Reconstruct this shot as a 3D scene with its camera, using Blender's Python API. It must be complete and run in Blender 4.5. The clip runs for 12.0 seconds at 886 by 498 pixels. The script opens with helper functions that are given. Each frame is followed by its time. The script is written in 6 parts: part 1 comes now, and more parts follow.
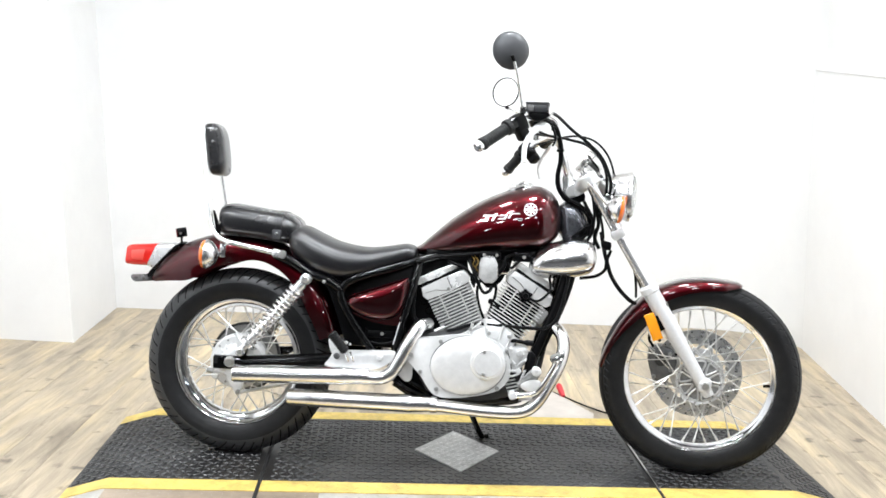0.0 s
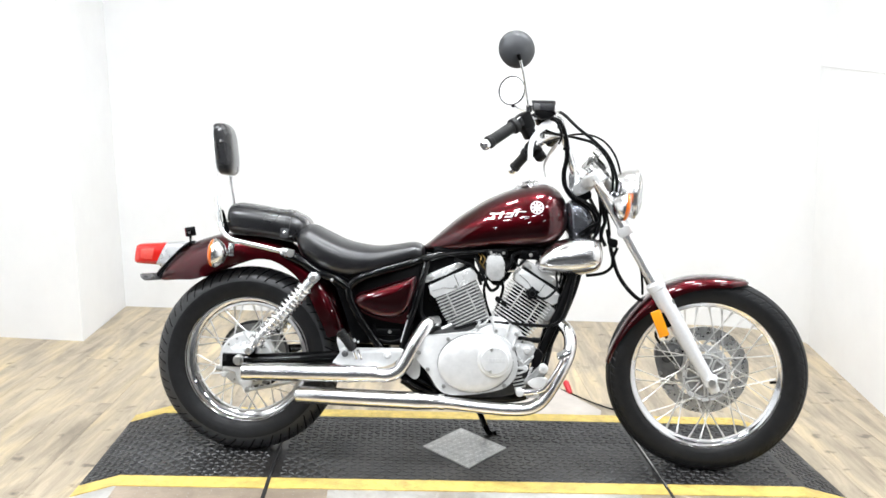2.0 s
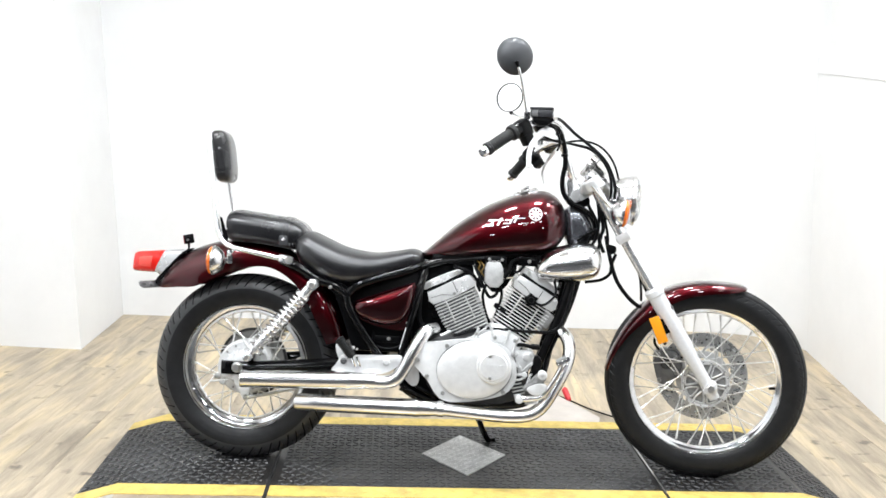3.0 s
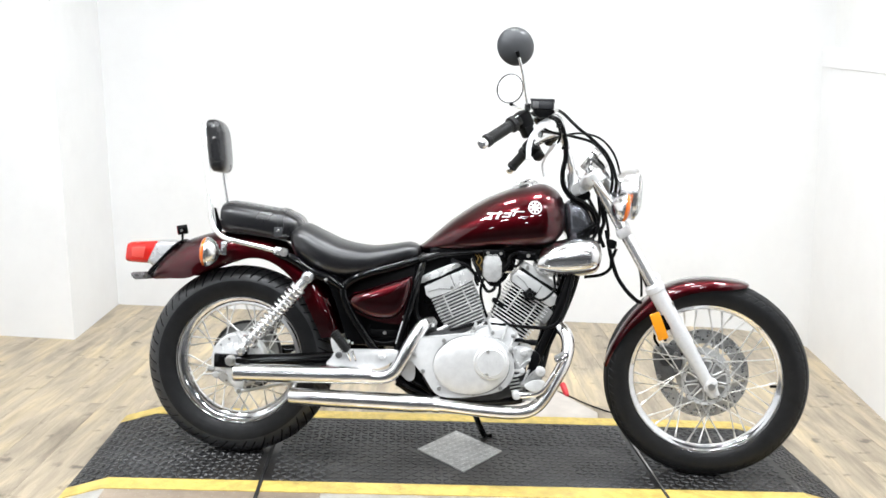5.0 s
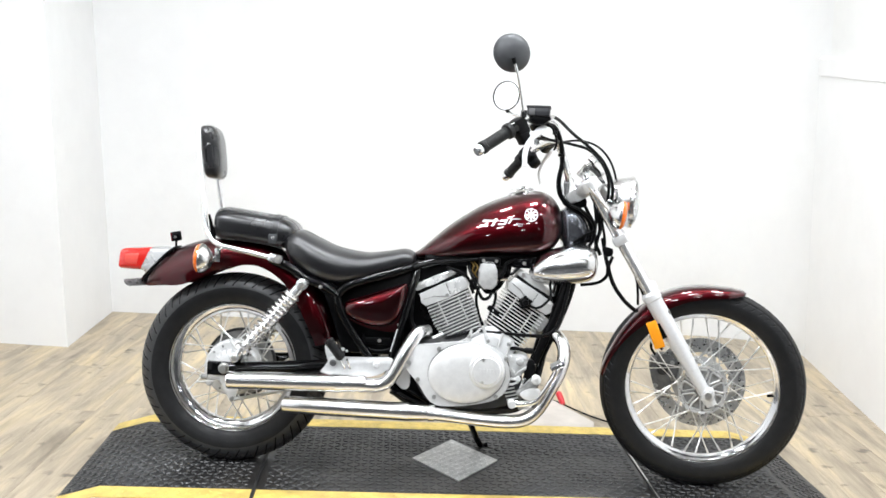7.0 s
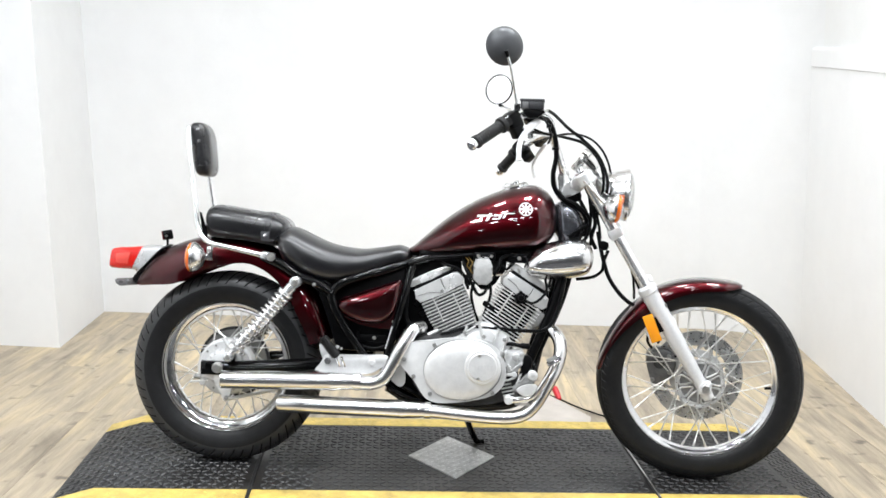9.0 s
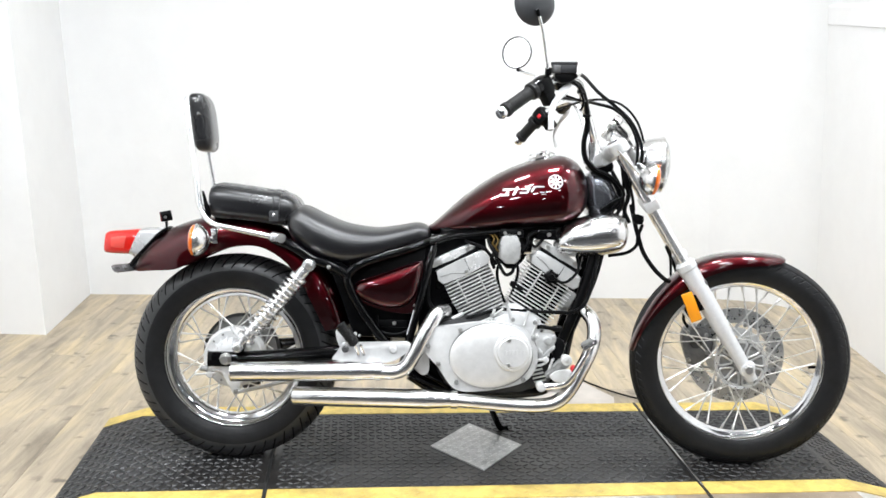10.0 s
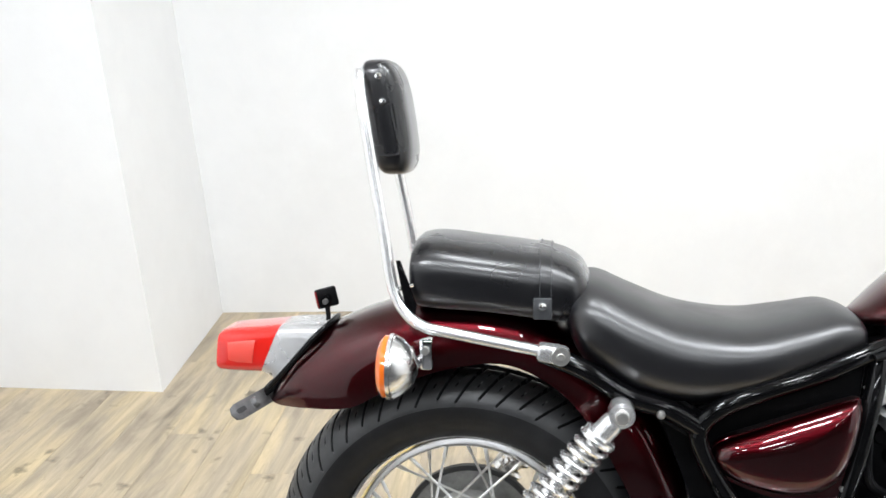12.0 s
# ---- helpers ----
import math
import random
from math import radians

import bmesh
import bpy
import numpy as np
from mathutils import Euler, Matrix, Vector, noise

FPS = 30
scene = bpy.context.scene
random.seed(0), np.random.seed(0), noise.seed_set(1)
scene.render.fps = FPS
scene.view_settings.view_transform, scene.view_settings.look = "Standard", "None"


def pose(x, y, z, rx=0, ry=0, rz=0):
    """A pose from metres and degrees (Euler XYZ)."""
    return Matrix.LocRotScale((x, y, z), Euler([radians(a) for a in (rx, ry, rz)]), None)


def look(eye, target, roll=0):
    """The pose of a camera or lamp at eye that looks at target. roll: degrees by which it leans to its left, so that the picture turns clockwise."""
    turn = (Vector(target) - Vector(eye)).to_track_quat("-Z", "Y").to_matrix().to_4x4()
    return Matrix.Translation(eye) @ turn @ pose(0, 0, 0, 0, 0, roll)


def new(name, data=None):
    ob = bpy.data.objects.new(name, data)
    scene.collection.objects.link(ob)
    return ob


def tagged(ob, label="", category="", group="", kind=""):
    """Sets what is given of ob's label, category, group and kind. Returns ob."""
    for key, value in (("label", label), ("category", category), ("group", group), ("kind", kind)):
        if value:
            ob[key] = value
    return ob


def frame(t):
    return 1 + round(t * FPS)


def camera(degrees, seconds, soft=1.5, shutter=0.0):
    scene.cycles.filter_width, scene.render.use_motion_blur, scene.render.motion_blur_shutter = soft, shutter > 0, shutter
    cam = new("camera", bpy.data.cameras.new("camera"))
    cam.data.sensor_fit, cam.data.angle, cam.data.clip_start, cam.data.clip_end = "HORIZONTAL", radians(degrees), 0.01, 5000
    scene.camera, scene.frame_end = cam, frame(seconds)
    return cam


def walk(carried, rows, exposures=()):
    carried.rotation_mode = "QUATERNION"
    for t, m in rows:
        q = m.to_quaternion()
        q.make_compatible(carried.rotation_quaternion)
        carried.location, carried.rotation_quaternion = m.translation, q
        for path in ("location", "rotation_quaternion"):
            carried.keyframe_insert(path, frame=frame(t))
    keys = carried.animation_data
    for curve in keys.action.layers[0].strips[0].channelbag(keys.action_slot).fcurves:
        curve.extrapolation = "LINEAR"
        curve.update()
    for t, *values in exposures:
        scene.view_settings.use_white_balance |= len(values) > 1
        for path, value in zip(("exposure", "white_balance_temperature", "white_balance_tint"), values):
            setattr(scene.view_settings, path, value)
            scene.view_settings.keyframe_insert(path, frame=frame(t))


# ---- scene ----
cam = camera(51.1, 12.0, soft=1.6)
PATH = [
    (0, (0.701, -2.864, 1.2), (0.667, -0.889, 0.883), 2.6),
    (0.5, (0.691, -2.872, 1.205), (0.653, -0.899, 0.885), 2.6),
    (1, (0.696, -2.877, 1.203), (0.657, -0.904, 0.875), 2.4),
    (1.5, (0.7, -2.881, 1.201), (0.654, -0.907, 0.883), 2.4),
    (2, (0.7, -2.879, 1.206), (0.652, -0.906, 0.882), 2.3),
    (2.5, (0.696, -2.884, 1.203), (0.65, -0.91, 0.883), 2.4),
    (3, (0.696, -2.88, 1.201), (0.653, -0.904, 0.895), 2.2),
    (5, (0.699, -2.832, 1.202), (0.659, -0.859, 0.876), 2.7),
    (5.5, (0.702, -2.822, 1.2), (0.663, -0.848, 0.879), 2.7),
    (6, (0.703, -2.814, 1.195), (0.667, -0.84, 0.876), 2.8),
    (6.5, (0.702, -2.813, 1.198), (0.67, -0.838, 0.88), 2.9),
    (7, (0.703, -2.815, 1.195), (0.669, -0.839, 0.888), 2.9),
    (9, (0.698, -2.792, 1.192), (0.68, -0.818, 0.876), 2.3),
    (9.5, (0.652, -2.744, 1.192), (0.656, -0.77, 0.872), 2.7),
    (9.7, (0.606, -2.715, 1.206), (0.690, -0.743, 0.879), 2.1),
    (10, (0.559, -2.587, 1.184), (0.596, -0.625, 0.8), 1.5),
    (10.2, (0.514, -2.465, 1.191), (0.435, -0.500, 0.825), 0.4),
    (10.3, (0.506, -2.389, 1.190), (0.377, -0.425, 0.835), 0.4),
    (10.5, (0.491, -2.233, 1.185), (0.245, -0.28, 0.836), 0.6),
    (10.7, (0.432, -2.085, 1.189), (0.186, -0.141, 0.791), -0.1),
    (10.8, (0.411, -2.011, 1.189), (0.206, -0.054, 0.831), -0.6),
    (11, (0.341, -1.901, 1.177), (0.223, 0.062, 0.812), -1.9),
    (11.2, (0.273, -1.769, 1.194), (0.234, 0.186, 0.776), -1.6),
    (11.5, (0.212, -1.568, 1.168), (0.101, 0.375, 0.708), -1.2),
    (11.7, (0.182, -1.395, 1.183), (-0.067, 0.525, 0.683), -1.8),
    (12, (0.159, -1.221, 1.191), (-0.097, 0.687, 0.647), -2.0),
]
EXPOSURES = [(0, 0.06), (3, 0.06), (5, 0.0), (6.5, -0.05), (7, -0.04), (9, -0.12), (9.5, -0.06), (10, -0.06), (10.5, -0.13), (11, -0.10), (12, -0.08)]
walk(cam, [(t, look(eye, target, roll)) for t, eye, target, roll in PATH], EXPOSURES)

# ---------------------------------------------------------------- world and lights
LIFT_TOP = 0.045
WORLD = bpy.data.worlds.new("showroom_air")
scene.world = WORLD
WORLD.use_nodes = True
WORLD.node_tree.nodes["Background"].inputs["Color"].default_value = (0.9, 0.95, 1.0, 1)
WORLD.node_tree.nodes["Background"].inputs["Strength"].default_value = 0.05
CEILING = 3.0
LAMP_POWER = 25
scene.view_settings.exposure = 0.0


def lamp(x, y, sx, sy, power, z=CEILING - 0.09):
    d = bpy.data.lights.new("ceiling_lamp_light", "AREA")
    d.shape, d.size, d.size_y, d.energy, d.color = "RECTANGLE", sx, sy, power, (0.915, 0.955, 1.0)
    ob = new("ceiling_lamp_light", d)
    ob.location = (x, y, z)
    return ob


# ---------------------------------------------------------------- materials
def mat(name, col, rough=0.5, metal=0.0, coat=0.0, coat_rough=0.05, vary=0.0, scale=20.0, bump=0.0, bump_scale=200.0,
        spec=0.5, transmission=0.0, dirt=None, rough_vary=0.0):
    m = bpy.data.materials.new(name)
    m.use_nodes = True
    nt = m.node_tree
    b = nt.nodes["Principled BSDF"]
    b.inputs["Base Color"].default_value = (*col, 1)
    b.inputs["Roughness"].default_value = rough
    b.inputs["Metallic"].default_value = metal
    b.inputs["Coat Weight"].default_value = coat
    b.inputs["Coat Roughness"].default_value = coat_rough
    b.inputs["Specular IOR Level"].default_value = spec
    b.inputs["Transmission Weight"].default_value = transmission
    tc = nt.nodes.new("ShaderNodeTexCoord")
    if vary or dirt:
        n1 = nt.nodes.new("ShaderNodeTexNoise")
        n1.inputs["Scale"].default_value = scale
        n1.inputs["Detail"].default_value = 6
        n1.inputs["Roughness"].default_value = 0.65
        nt.links.new(tc.outputs["Object"], n1.inputs["Vector"])
        ramp = nt.nodes.new("ShaderNodeMapRange")
        ramp.inputs[1].default_value, ramp.inputs[2].default_value = 0.3, 0.7
        ramp.inputs[3].default_value, ramp.inputs[4].default_value = 1 - vary, 1 + vary
        nt.links.new(n1.outputs["Fac"], ramp.inputs[0])
        mul = nt.nodes.new("ShaderNodeVectorMath")
        mul.operation = "SCALE"
        mul.inputs[0].default_value = col
        nt.links.new(ramp.outputs[0], mul.inputs["Scale"])
        out = mul.outputs[0]
        if dirt:
            n2 = nt.nodes.new("ShaderNodeTexNoise")
            n2.inputs["Scale"].default_value = scale * 0.22
            n2.inputs["Detail"].default_value = 8
            n2.inputs["Roughness"].default_value = 0.7
            nt.links.new(tc.outputs["Object"], n2.inputs["Vector"])
            r3 = nt.nodes.new("ShaderNodeMapRange")
            r3.inputs[1].default_value, r3.inputs[2].default_value = 0.5, 0.75
            nt.links.new(n2.outputs["Fac"], r3.inputs[0])
            mix = nt.nodes.new("ShaderNodeMix")
            mix.data_type = "RGBA"
            nt.links.new(r3.outputs[0], mix.inputs[0])
            nt.links.new(out, mix.inputs[6])
            mix.inputs[7].default_value = (*dirt, 1)
            out = mix.outputs[2]
        nt.links.new(out, b.inputs["Base Color"])
    if rough_vary:
        n4 = nt.nodes.new("ShaderNodeTexNoise")
        n4.inputs["Scale"].default_value = scale * 0.6
        n4.inputs["Detail"].default_value = 5
        nt.links.new(tc.outputs["Object"], n4.inputs["Vector"])
        r4 = nt.nodes.new("ShaderNodeMapRange")
        r4.inputs[1].default_value, r4.inputs[2].default_value = 0.3, 0.7
        r4.inputs[3].default_value, r4.inputs[4].default_value = max(0.02, rough - rough_vary), rough + rough_vary
        nt.links.new(n4.outputs["Fac"], r4.inputs[0])
        nt.links.new(r4.outputs[0], b.inputs["Roughness"])
    if bump:
        n3 = nt.nodes.new("ShaderNodeTexNoise")
        n3.inputs["Scale"].default_value = bump_scale
        n3.inputs["Detail"].default_value = 4
        nt.links.new(tc.outputs["Object"], n3.inputs["Vector"])
        bp = nt.nodes.new("ShaderNodeBump")
        bp.inputs["Strength"].default_value = bump
        bp.inputs["Distance"].default_value = 0.002
        nt.links.new(n3.outputs["Fac"], bp.inputs["Height"])
        nt.links.new(bp.outputs["Normal"], b.inputs["Normal"])
    return m


M_RED = mat("maroon_metallic_paint", (0.057, 0.0024, 0.0046), 0.30, 1.0, 1.0, 0.02, vary=0.06, scale=900, spec=0.25)
M_CHROME = mat("chrome_plate", (0.90, 0.90, 0.91), 0.08, 1.0, vary=0.02, scale=60, rough_vary=0.04)
M_RIM = mat("rim_chrome", (0.78, 0.78, 0.79), 0.12, 1.0, vary=0.08, scale=60, rough_vary=0.06)
# Chrome darkened in colour to stand in for the darker surroundings it reflects.
M_POD = mat("darkened_chrome", (0.56, 0.55, 0.53), 0.14, 1.0, vary=0.12, scale=40, rough_vary=0.05)
M_SPOKE = mat("zinc_plated_spoke", (0.80, 0.80, 0.79), 0.28, 0.7, vary=0.12, scale=90)
M_EXH = mat("exhaust_chrome", (0.78, 0.775, 0.77), 0.20, 1.0, vary=0.03, scale=40, rough_vary=0.06)
M_SILVER = mat("silver_fork_paint", (0.70, 0.70, 0.70), 0.40, 0.12, 0.3, vary=0.06, scale=120, bump=0.05, bump_scale=500)
M_ALU = mat("cast_aluminium", (0.61, 0.61, 0.60), 0.42, 0.4, vary=0.14, scale=60, bump=0.2, bump_scale=500, rough_vary=0.1)
M_COVER = mat("clear_coated_engine_cover", (0.74, 0.74, 0.735), 0.36, 0.2, 0.3, vary=0.07, scale=45, bump=0.06, bump_scale=700, rough_vary=0.05)
M_DULL = mat("dull_grey_casting", (0.32, 0.32, 0.31), 0.5, 0.5, vary=0.25, scale=50, bump=0.35, bump_scale=300)
M_BLACK = mat("black_gloss_frame_paint", (0.0022, 0.0022, 0.0025), 0.09, 0.0, 0.0, vary=0.15, scale=40, spec=0.28, bump=0.04, bump_scale=60)
M_SATIN = mat("satin_black_plastic", (0.0030, 0.0030, 0.0034), 0.32, vary=0.2, scale=60, bump=0.1, bump_scale=500, spec=0.12)
M_VINYL = mat("black_vinyl_upholstery", (0.0030, 0.0030, 0.0042), 0.29, vary=0.2, scale=18, bump=0.05, bump_scale=500, rough_vary=0.06, spec=0.7)
vinyl_bsdf = next(n for n in M_VINYL.node_tree.nodes if n.type == "BSDF_PRINCIPLED")
vinyl_bsdf.inputs["Sheen Weight"].default_value = 0.4
vinyl_bsdf.inputs["Sheen Roughness"].default_value = 0.31
M_SEAT = mat("soft_black_saddle_vinyl", (0.0042, 0.0042, 0.0056), 0.34, vary=0.2, scale=18, bump=0.05, bump_scale=500, rough_vary=0.06, spec=0.9)
M_RUBBER = mat("tyre_rubber", (0.0120, 0.0122, 0.0130), 0.42, vary=0.22, scale=35, bump=0.12, bump_scale=350, rough_vary=0.1, spec=0.28)
# Worn grey tread, lightened further for the light it catches from the left.
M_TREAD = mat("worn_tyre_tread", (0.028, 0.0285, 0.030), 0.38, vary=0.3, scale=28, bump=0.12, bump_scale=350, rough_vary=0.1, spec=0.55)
# Groove rubber is darkened to stand in for shade inside the cuts.
M_GROOVE = mat("shaded_groove_rubber", (0.010, 0.010, 0.0108), 0.6, vary=0.2, scale=35, spec=0.1)
M_GRIP = mat("grip_rubber", (0.016, 0.016, 0.016), 0.5, vary=0.15, scale=80, bump=0.4, bump_scale=600, spec=0.25)
M_REDLENS = mat("red_lens", (0.85, 0.02, 0.012), 0.15, 0, 1.0, 0.03, transmission=0.25)
M_REDINSET = mat("pale_red_prism", (0.90, 0.085, 0.06), 0.22, 0, 0.6, 0.05, transmission=0.15, bump=0.3, bump_scale=500)
M_ORANGE = mat("amber_lens", (1.0, 0.20, 0.015), 0.18, 0, 1.0, 0.03, transmission=0.2)
M_YREFL = mat("amber_reflector", (1.0, 0.36, 0.01), 0.25, 0, 0.8, 0.05, bump=0.3, bump_scale=900)
M_CLEAR = mat("clear_lens", (0.93, 0.94, 0.95), 0.06, 0, 0.5, 0.03, transmission=0.85)
M_DISC = mat("steel_brake_disc", (0.60, 0.60, 0.59), 0.30, 0.8, vary=0.15, scale=90, rough_vary=0.1)
M_MIRROR = mat("mirror_glass", (0.97, 0.975, 0.975), 0.01, 1.0)
M_HEAD = mat("polished_head_cover", (0.84, 0.84, 0.83), 0.22, 0.35, vary=0.08, scale=40, rough_vary=0.08, bump=0.06, bump_scale=90)
M_CASTDARK = mat("dark_grey_casting", (0.14, 0.14, 0.14), 0.45, 0.4, vary=0.3, scale=50, bump=0.35, bump_scale=300)
M_CORE = mat("dark_barrel_casting", (0.045, 0.045, 0.045), 0.55, 0.2, vary=0.25, scale=50, bump=0.3, bump_scale=300)
M_MIRBACK = mat("graphite_mirror_shell", (0.058, 0.060, 0.064), 0.42, 0.3, 0.0, vary=0.08, scale=50, spec=0.4)
M_SHROUD = mat("smoked_chrome_shroud", (0.16, 0.165, 0.185), 0.16, 0.75, 0.6, 0.02, vary=0.1, scale=30, spec=0.6)
M_DARKLENS = mat("dark_red_reflector", (0.22, 0.012, 0.014), 0.2, 0, 0.8, 0.05)
M_RESV = mat("dark_grey_reservoir", (0.028, 0.028, 0.031), 0.34, vary=0.15, scale=60, bump=0.06, bump_scale=500, spec=0.5)
M_LAMPBASE = mat("brushed_lamp_base", (0.60, 0.60, 0.60), 0.26, 0.65, vary=0.08, scale=30, rough_vary=0.08)
M_REDSW = mat("red_switch_plastic", (0.6, 0.02, 0.03), 0.4)
M_BRASS = mat("zinc_plated_bolt", (0.68, 0.67, 0.64), 0.3, 0.9, vary=0.1, scale=200)
M_DECAL = mat("silver_decal", (0.85, 0.85, 0.86), 0.3, 0.2, 0.5)
M_SATINCHROME = mat("satin_chrome", (0.90, 0.90, 0.90), 0.22, 0.85, 0.2, vary=0.03, scale=80)
M_DIAL = mat("dial_face", (0.05, 0.05, 0.05), 0.4)


# ---------------------------------------------------------------- mesh helpers
def part(name, bm, material, parent=None, label="", smooth=True, sharp=35):
    me = bpy.data.meshes.new(name)
    bmesh.ops.recalc_face_normals(bm, faces=bm.faces[:])
    if smooth:
        for f in bm.faces:
            f.smooth = True
        lim = radians(sharp)
        for e in bm.edges:
            if len(e.link_faces) == 2 and e.calc_face_angle(0) > lim:
                e.smooth = False
    bm.to_mesh(me)
    bm.free()
    me.materials.append(material)
    ob = new(name, me)
    if parent is not None:
        ob.parent = parent
    if label:
        ob["label"] = label
    return ob


def spline(pts, n=8):
    """A Catmull-Rom line through pts."""
    p = [Vector(q) for q in pts]
    p = [2 * p[0] - p[1]] + p + [2 * p[-1] - p[-2]]
    out = []
    for i in range(1, len(p) - 2):
        for k in range(n):
            t = k / n
            out.append(0.5 * (2 * p[i] + (p[i + 1] - p[i - 1]) * t + (2 * p[i - 1] - 5 * p[i] + 4 * p[i + 1] - p[i + 2]) * t * t
                              + (3 * p[i] - p[i - 1] - 3 * p[i + 1] + p[i + 2]) * t ** 3))
    out.append(p[-2])
    return out


def bridge(bm, rings, close=True, caps=True):
    for a, b in zip(rings, rings[1:]):
        n = len(a)
        for i in range(n if close else n - 1):
            j = (i + 1) % n
            try:
                bm.faces.new((a[i], a[j], b[j], b[i]))
            except ValueError:
                pass
    if caps and close:
        bm.faces.new(rings[0][::-1])
        bm.faces.new(rings[-1])


def sweep(path, r, segs=10, bm=None, caps=True, flat=1.0):
    """A tube along path; r one radius or one for each point."""
    bm = bm or bmesh.new()
    path = [Vector(p) for p in path]
    n = len(path)
    rs = r if isinstance(r, (list, tuple)) else [r] * n
    t0 = (path[1] - path[0]).normalized()
    u = t0.orthogonal().normalized()
    rings = []
    for i in range(n):
        t = (path[min(i + 1, n - 1)] - path[max(i - 1, 0)]).normalized()
        u = (u - t * u.dot(t)).normalized()
        v = t.cross(u)
        rings.append([bm.verts.new(path[i] + rs[i] * (u * math.cos(2 * math.pi * k / segs) + v * flat * math.sin(2 * math.pi * k / segs))) for k in range(segs)])
    bridge(bm, rings, True, caps)
    return bm


def rod(a, b, r, segs=12, bm=None, r2=None):
    return sweep([a, b], [r, r if r2 is None else r2], segs, bm)


def lathe(profile, origin, axis, segs=48, bm=None, closed=False):
    """Turns (radius, along) points round an axis through origin."""
    bm = bm or bmesh.new()
    ax = Vector(axis).normalized()
    u = ax.orthogonal().normalized()
    v = ax.cross(u)
    o = Vector(origin)
    rings = []
    for r, a in profile:
        rings.append([bm.verts.new(o + ax * a + max(r, 1e-5) * (u * math.cos(2 * math.pi * k / segs) + v * math.sin(2 * math.pi * k / segs))) for k in range(segs)])
    if closed:
        rings.append(rings[0])
    bridge(bm, rings, True, not closed)
    return bm


def prism(outline, y0, y1, bevel=0.0, segs=2, bm=None):
    """An (x, z) outline drawn out from y0 to y1."""
    own = bmesh.new()
    a = [own.verts.new((x, y0, z)) for x, z in outline]
    b = [own.verts.new((x, y1, z)) for x, z in outline]
    own.faces.new(a)
    own.faces.new(b[::-1])
    for i in range(len(a)):
        j = (i + 1) % len(a)
        own.faces.new((a[i], b[i], b[j], a[j]))
    if bevel:
        es = [e for e in own.edges if e.verts[0].co.y == e.verts[1].co.y]
        bmesh.ops.bevel(own, geom=es, offset=bevel, segments=segs, profile=0.5, affect="EDGES", clamp_overlap=True)
    if bm is None:
        return own
    join(bm, own)
    return bm


def join(bm, other):
    m = {v: bm.verts.new(v.co) for v in other.verts}
    for f in other.faces:
        try:
            bm.faces.new([m[v] for v in f.verts])
        except ValueError:
            pass
    other.free()
    return bm


def box(c, s, bevel=0.0, rot=None, bm=None, segs=2):
    own = bmesh.new()
    bmesh.ops.create_cube(own, size=1)
    bmesh.ops.scale(own, vec=s, verts=own.verts)
    if bevel:
        bmesh.ops.bevel(own, geom=own.edges[:], offset=bevel, segments=segs, profile=0.5, affect="EDGES", clamp_overlap=True)
    m = Matrix.Translation(c) @ (rot.to_4x4() if rot is not None else Matrix())
    bmesh.ops.transform(own, matrix=m, verts=own.verts)
    if bm is None:
        return own
    return join(bm, own)


def shaped(bm, m):
    bmesh.ops.transform(bm, matrix=m, verts=bm.verts)
    return bm


def rounded(pts, n=4):
    """A closed smooth outline through (x, z) points."""
    k = len(pts)
    out = []
    for i in range(k):
        p0, p1, p2, p3 = (Vector(pts[(i + d) % k]) for d in (-1, 0, 1, 2))
        for j in range(n):
            t = j / n
            q = 0.5 * (2 * p1 + (p2 - p0) * t + (2 * p0 - 5 * p1 + 4 * p2 - p3) * t * t + (3 * p1 - p0 - 3 * p2 + p3) * t ** 3)
            out.append((q.x, q.y))
    return out


def resample(rows, n):
    """Smooth rows of numbers to n per gap."""
    k = len(rows)
    out = []
    for i in range(k - 1):
        p0, p1, p2, p3 = (np.array(rows[min(max(i + d, 0), k - 1)], float) for d in (-1, 0, 1, 2))
        for j in range(n):
            t = j / n
            out.append(0.5 * (2 * p1 + (p2 - p0) * t + (2 * p0 - 5 * p1 + 4 * p2 - p3) * t * t + (3 * p1 - p0 - 3 * p2 + p3) * t ** 3))
    out.append(np.array(rows[-1], float))
    return out


def padded(rows, n=6, segs=80, p_top=2.6, p_low=3.0, mid=0.5):
    """A stuffed body along x; rows of x, low z, top z, half width. mid: the height of the widest line."""
    bm = bmesh.new()
    rings = []
    for x, zl, zt, w in resample(rows, n):
        zc = zl + (zt - zl) * mid
        ring = []
        for k in range(segs):
            a = 2 * math.pi * k / segs
            c, s = math.cos(a), math.sin(a)
            p = p_top if s >= 0 else p_low
            y = w * math.copysign(abs(c) ** (2 / p), c)
            z = zc + ((zt - zc) if s >= 0 else (zc - zl)) * math.copysign(abs(s) ** (2 / p), s)
            ring.append(bm.verts.new((x, y, z)))
        rings.append(ring)
    bridge(bm, rings)
    return bm


def shell(rows, n=4, half=9, thick=0.003, crown=2.6):
    """A mudguard: rows of top x, z, edge x, z and half width."""
    bm = bmesh.new()
    rings = []
    for xt, zt, xl, zl, w, *own in resample(rows, n):
        ring = []
        crown = own[0] if own else crown
        for k in range(-half, half + 1):
            a = math.pi / 2 * k / half
            s, c = math.sin(a), math.cos(a)
            y = w * math.copysign(abs(s) ** (2 / crown), s)
            f = abs(c) ** (2 / crown)
            ring.append(bm.verts.new((xl + (xt - xl) * f, y, zl + (zt - zl) * f)))
        rings.append(ring)
    bridge(bm, rings, close=False)
    bmesh.ops.recalc_face_normals(bm, faces=bm.faces[:])
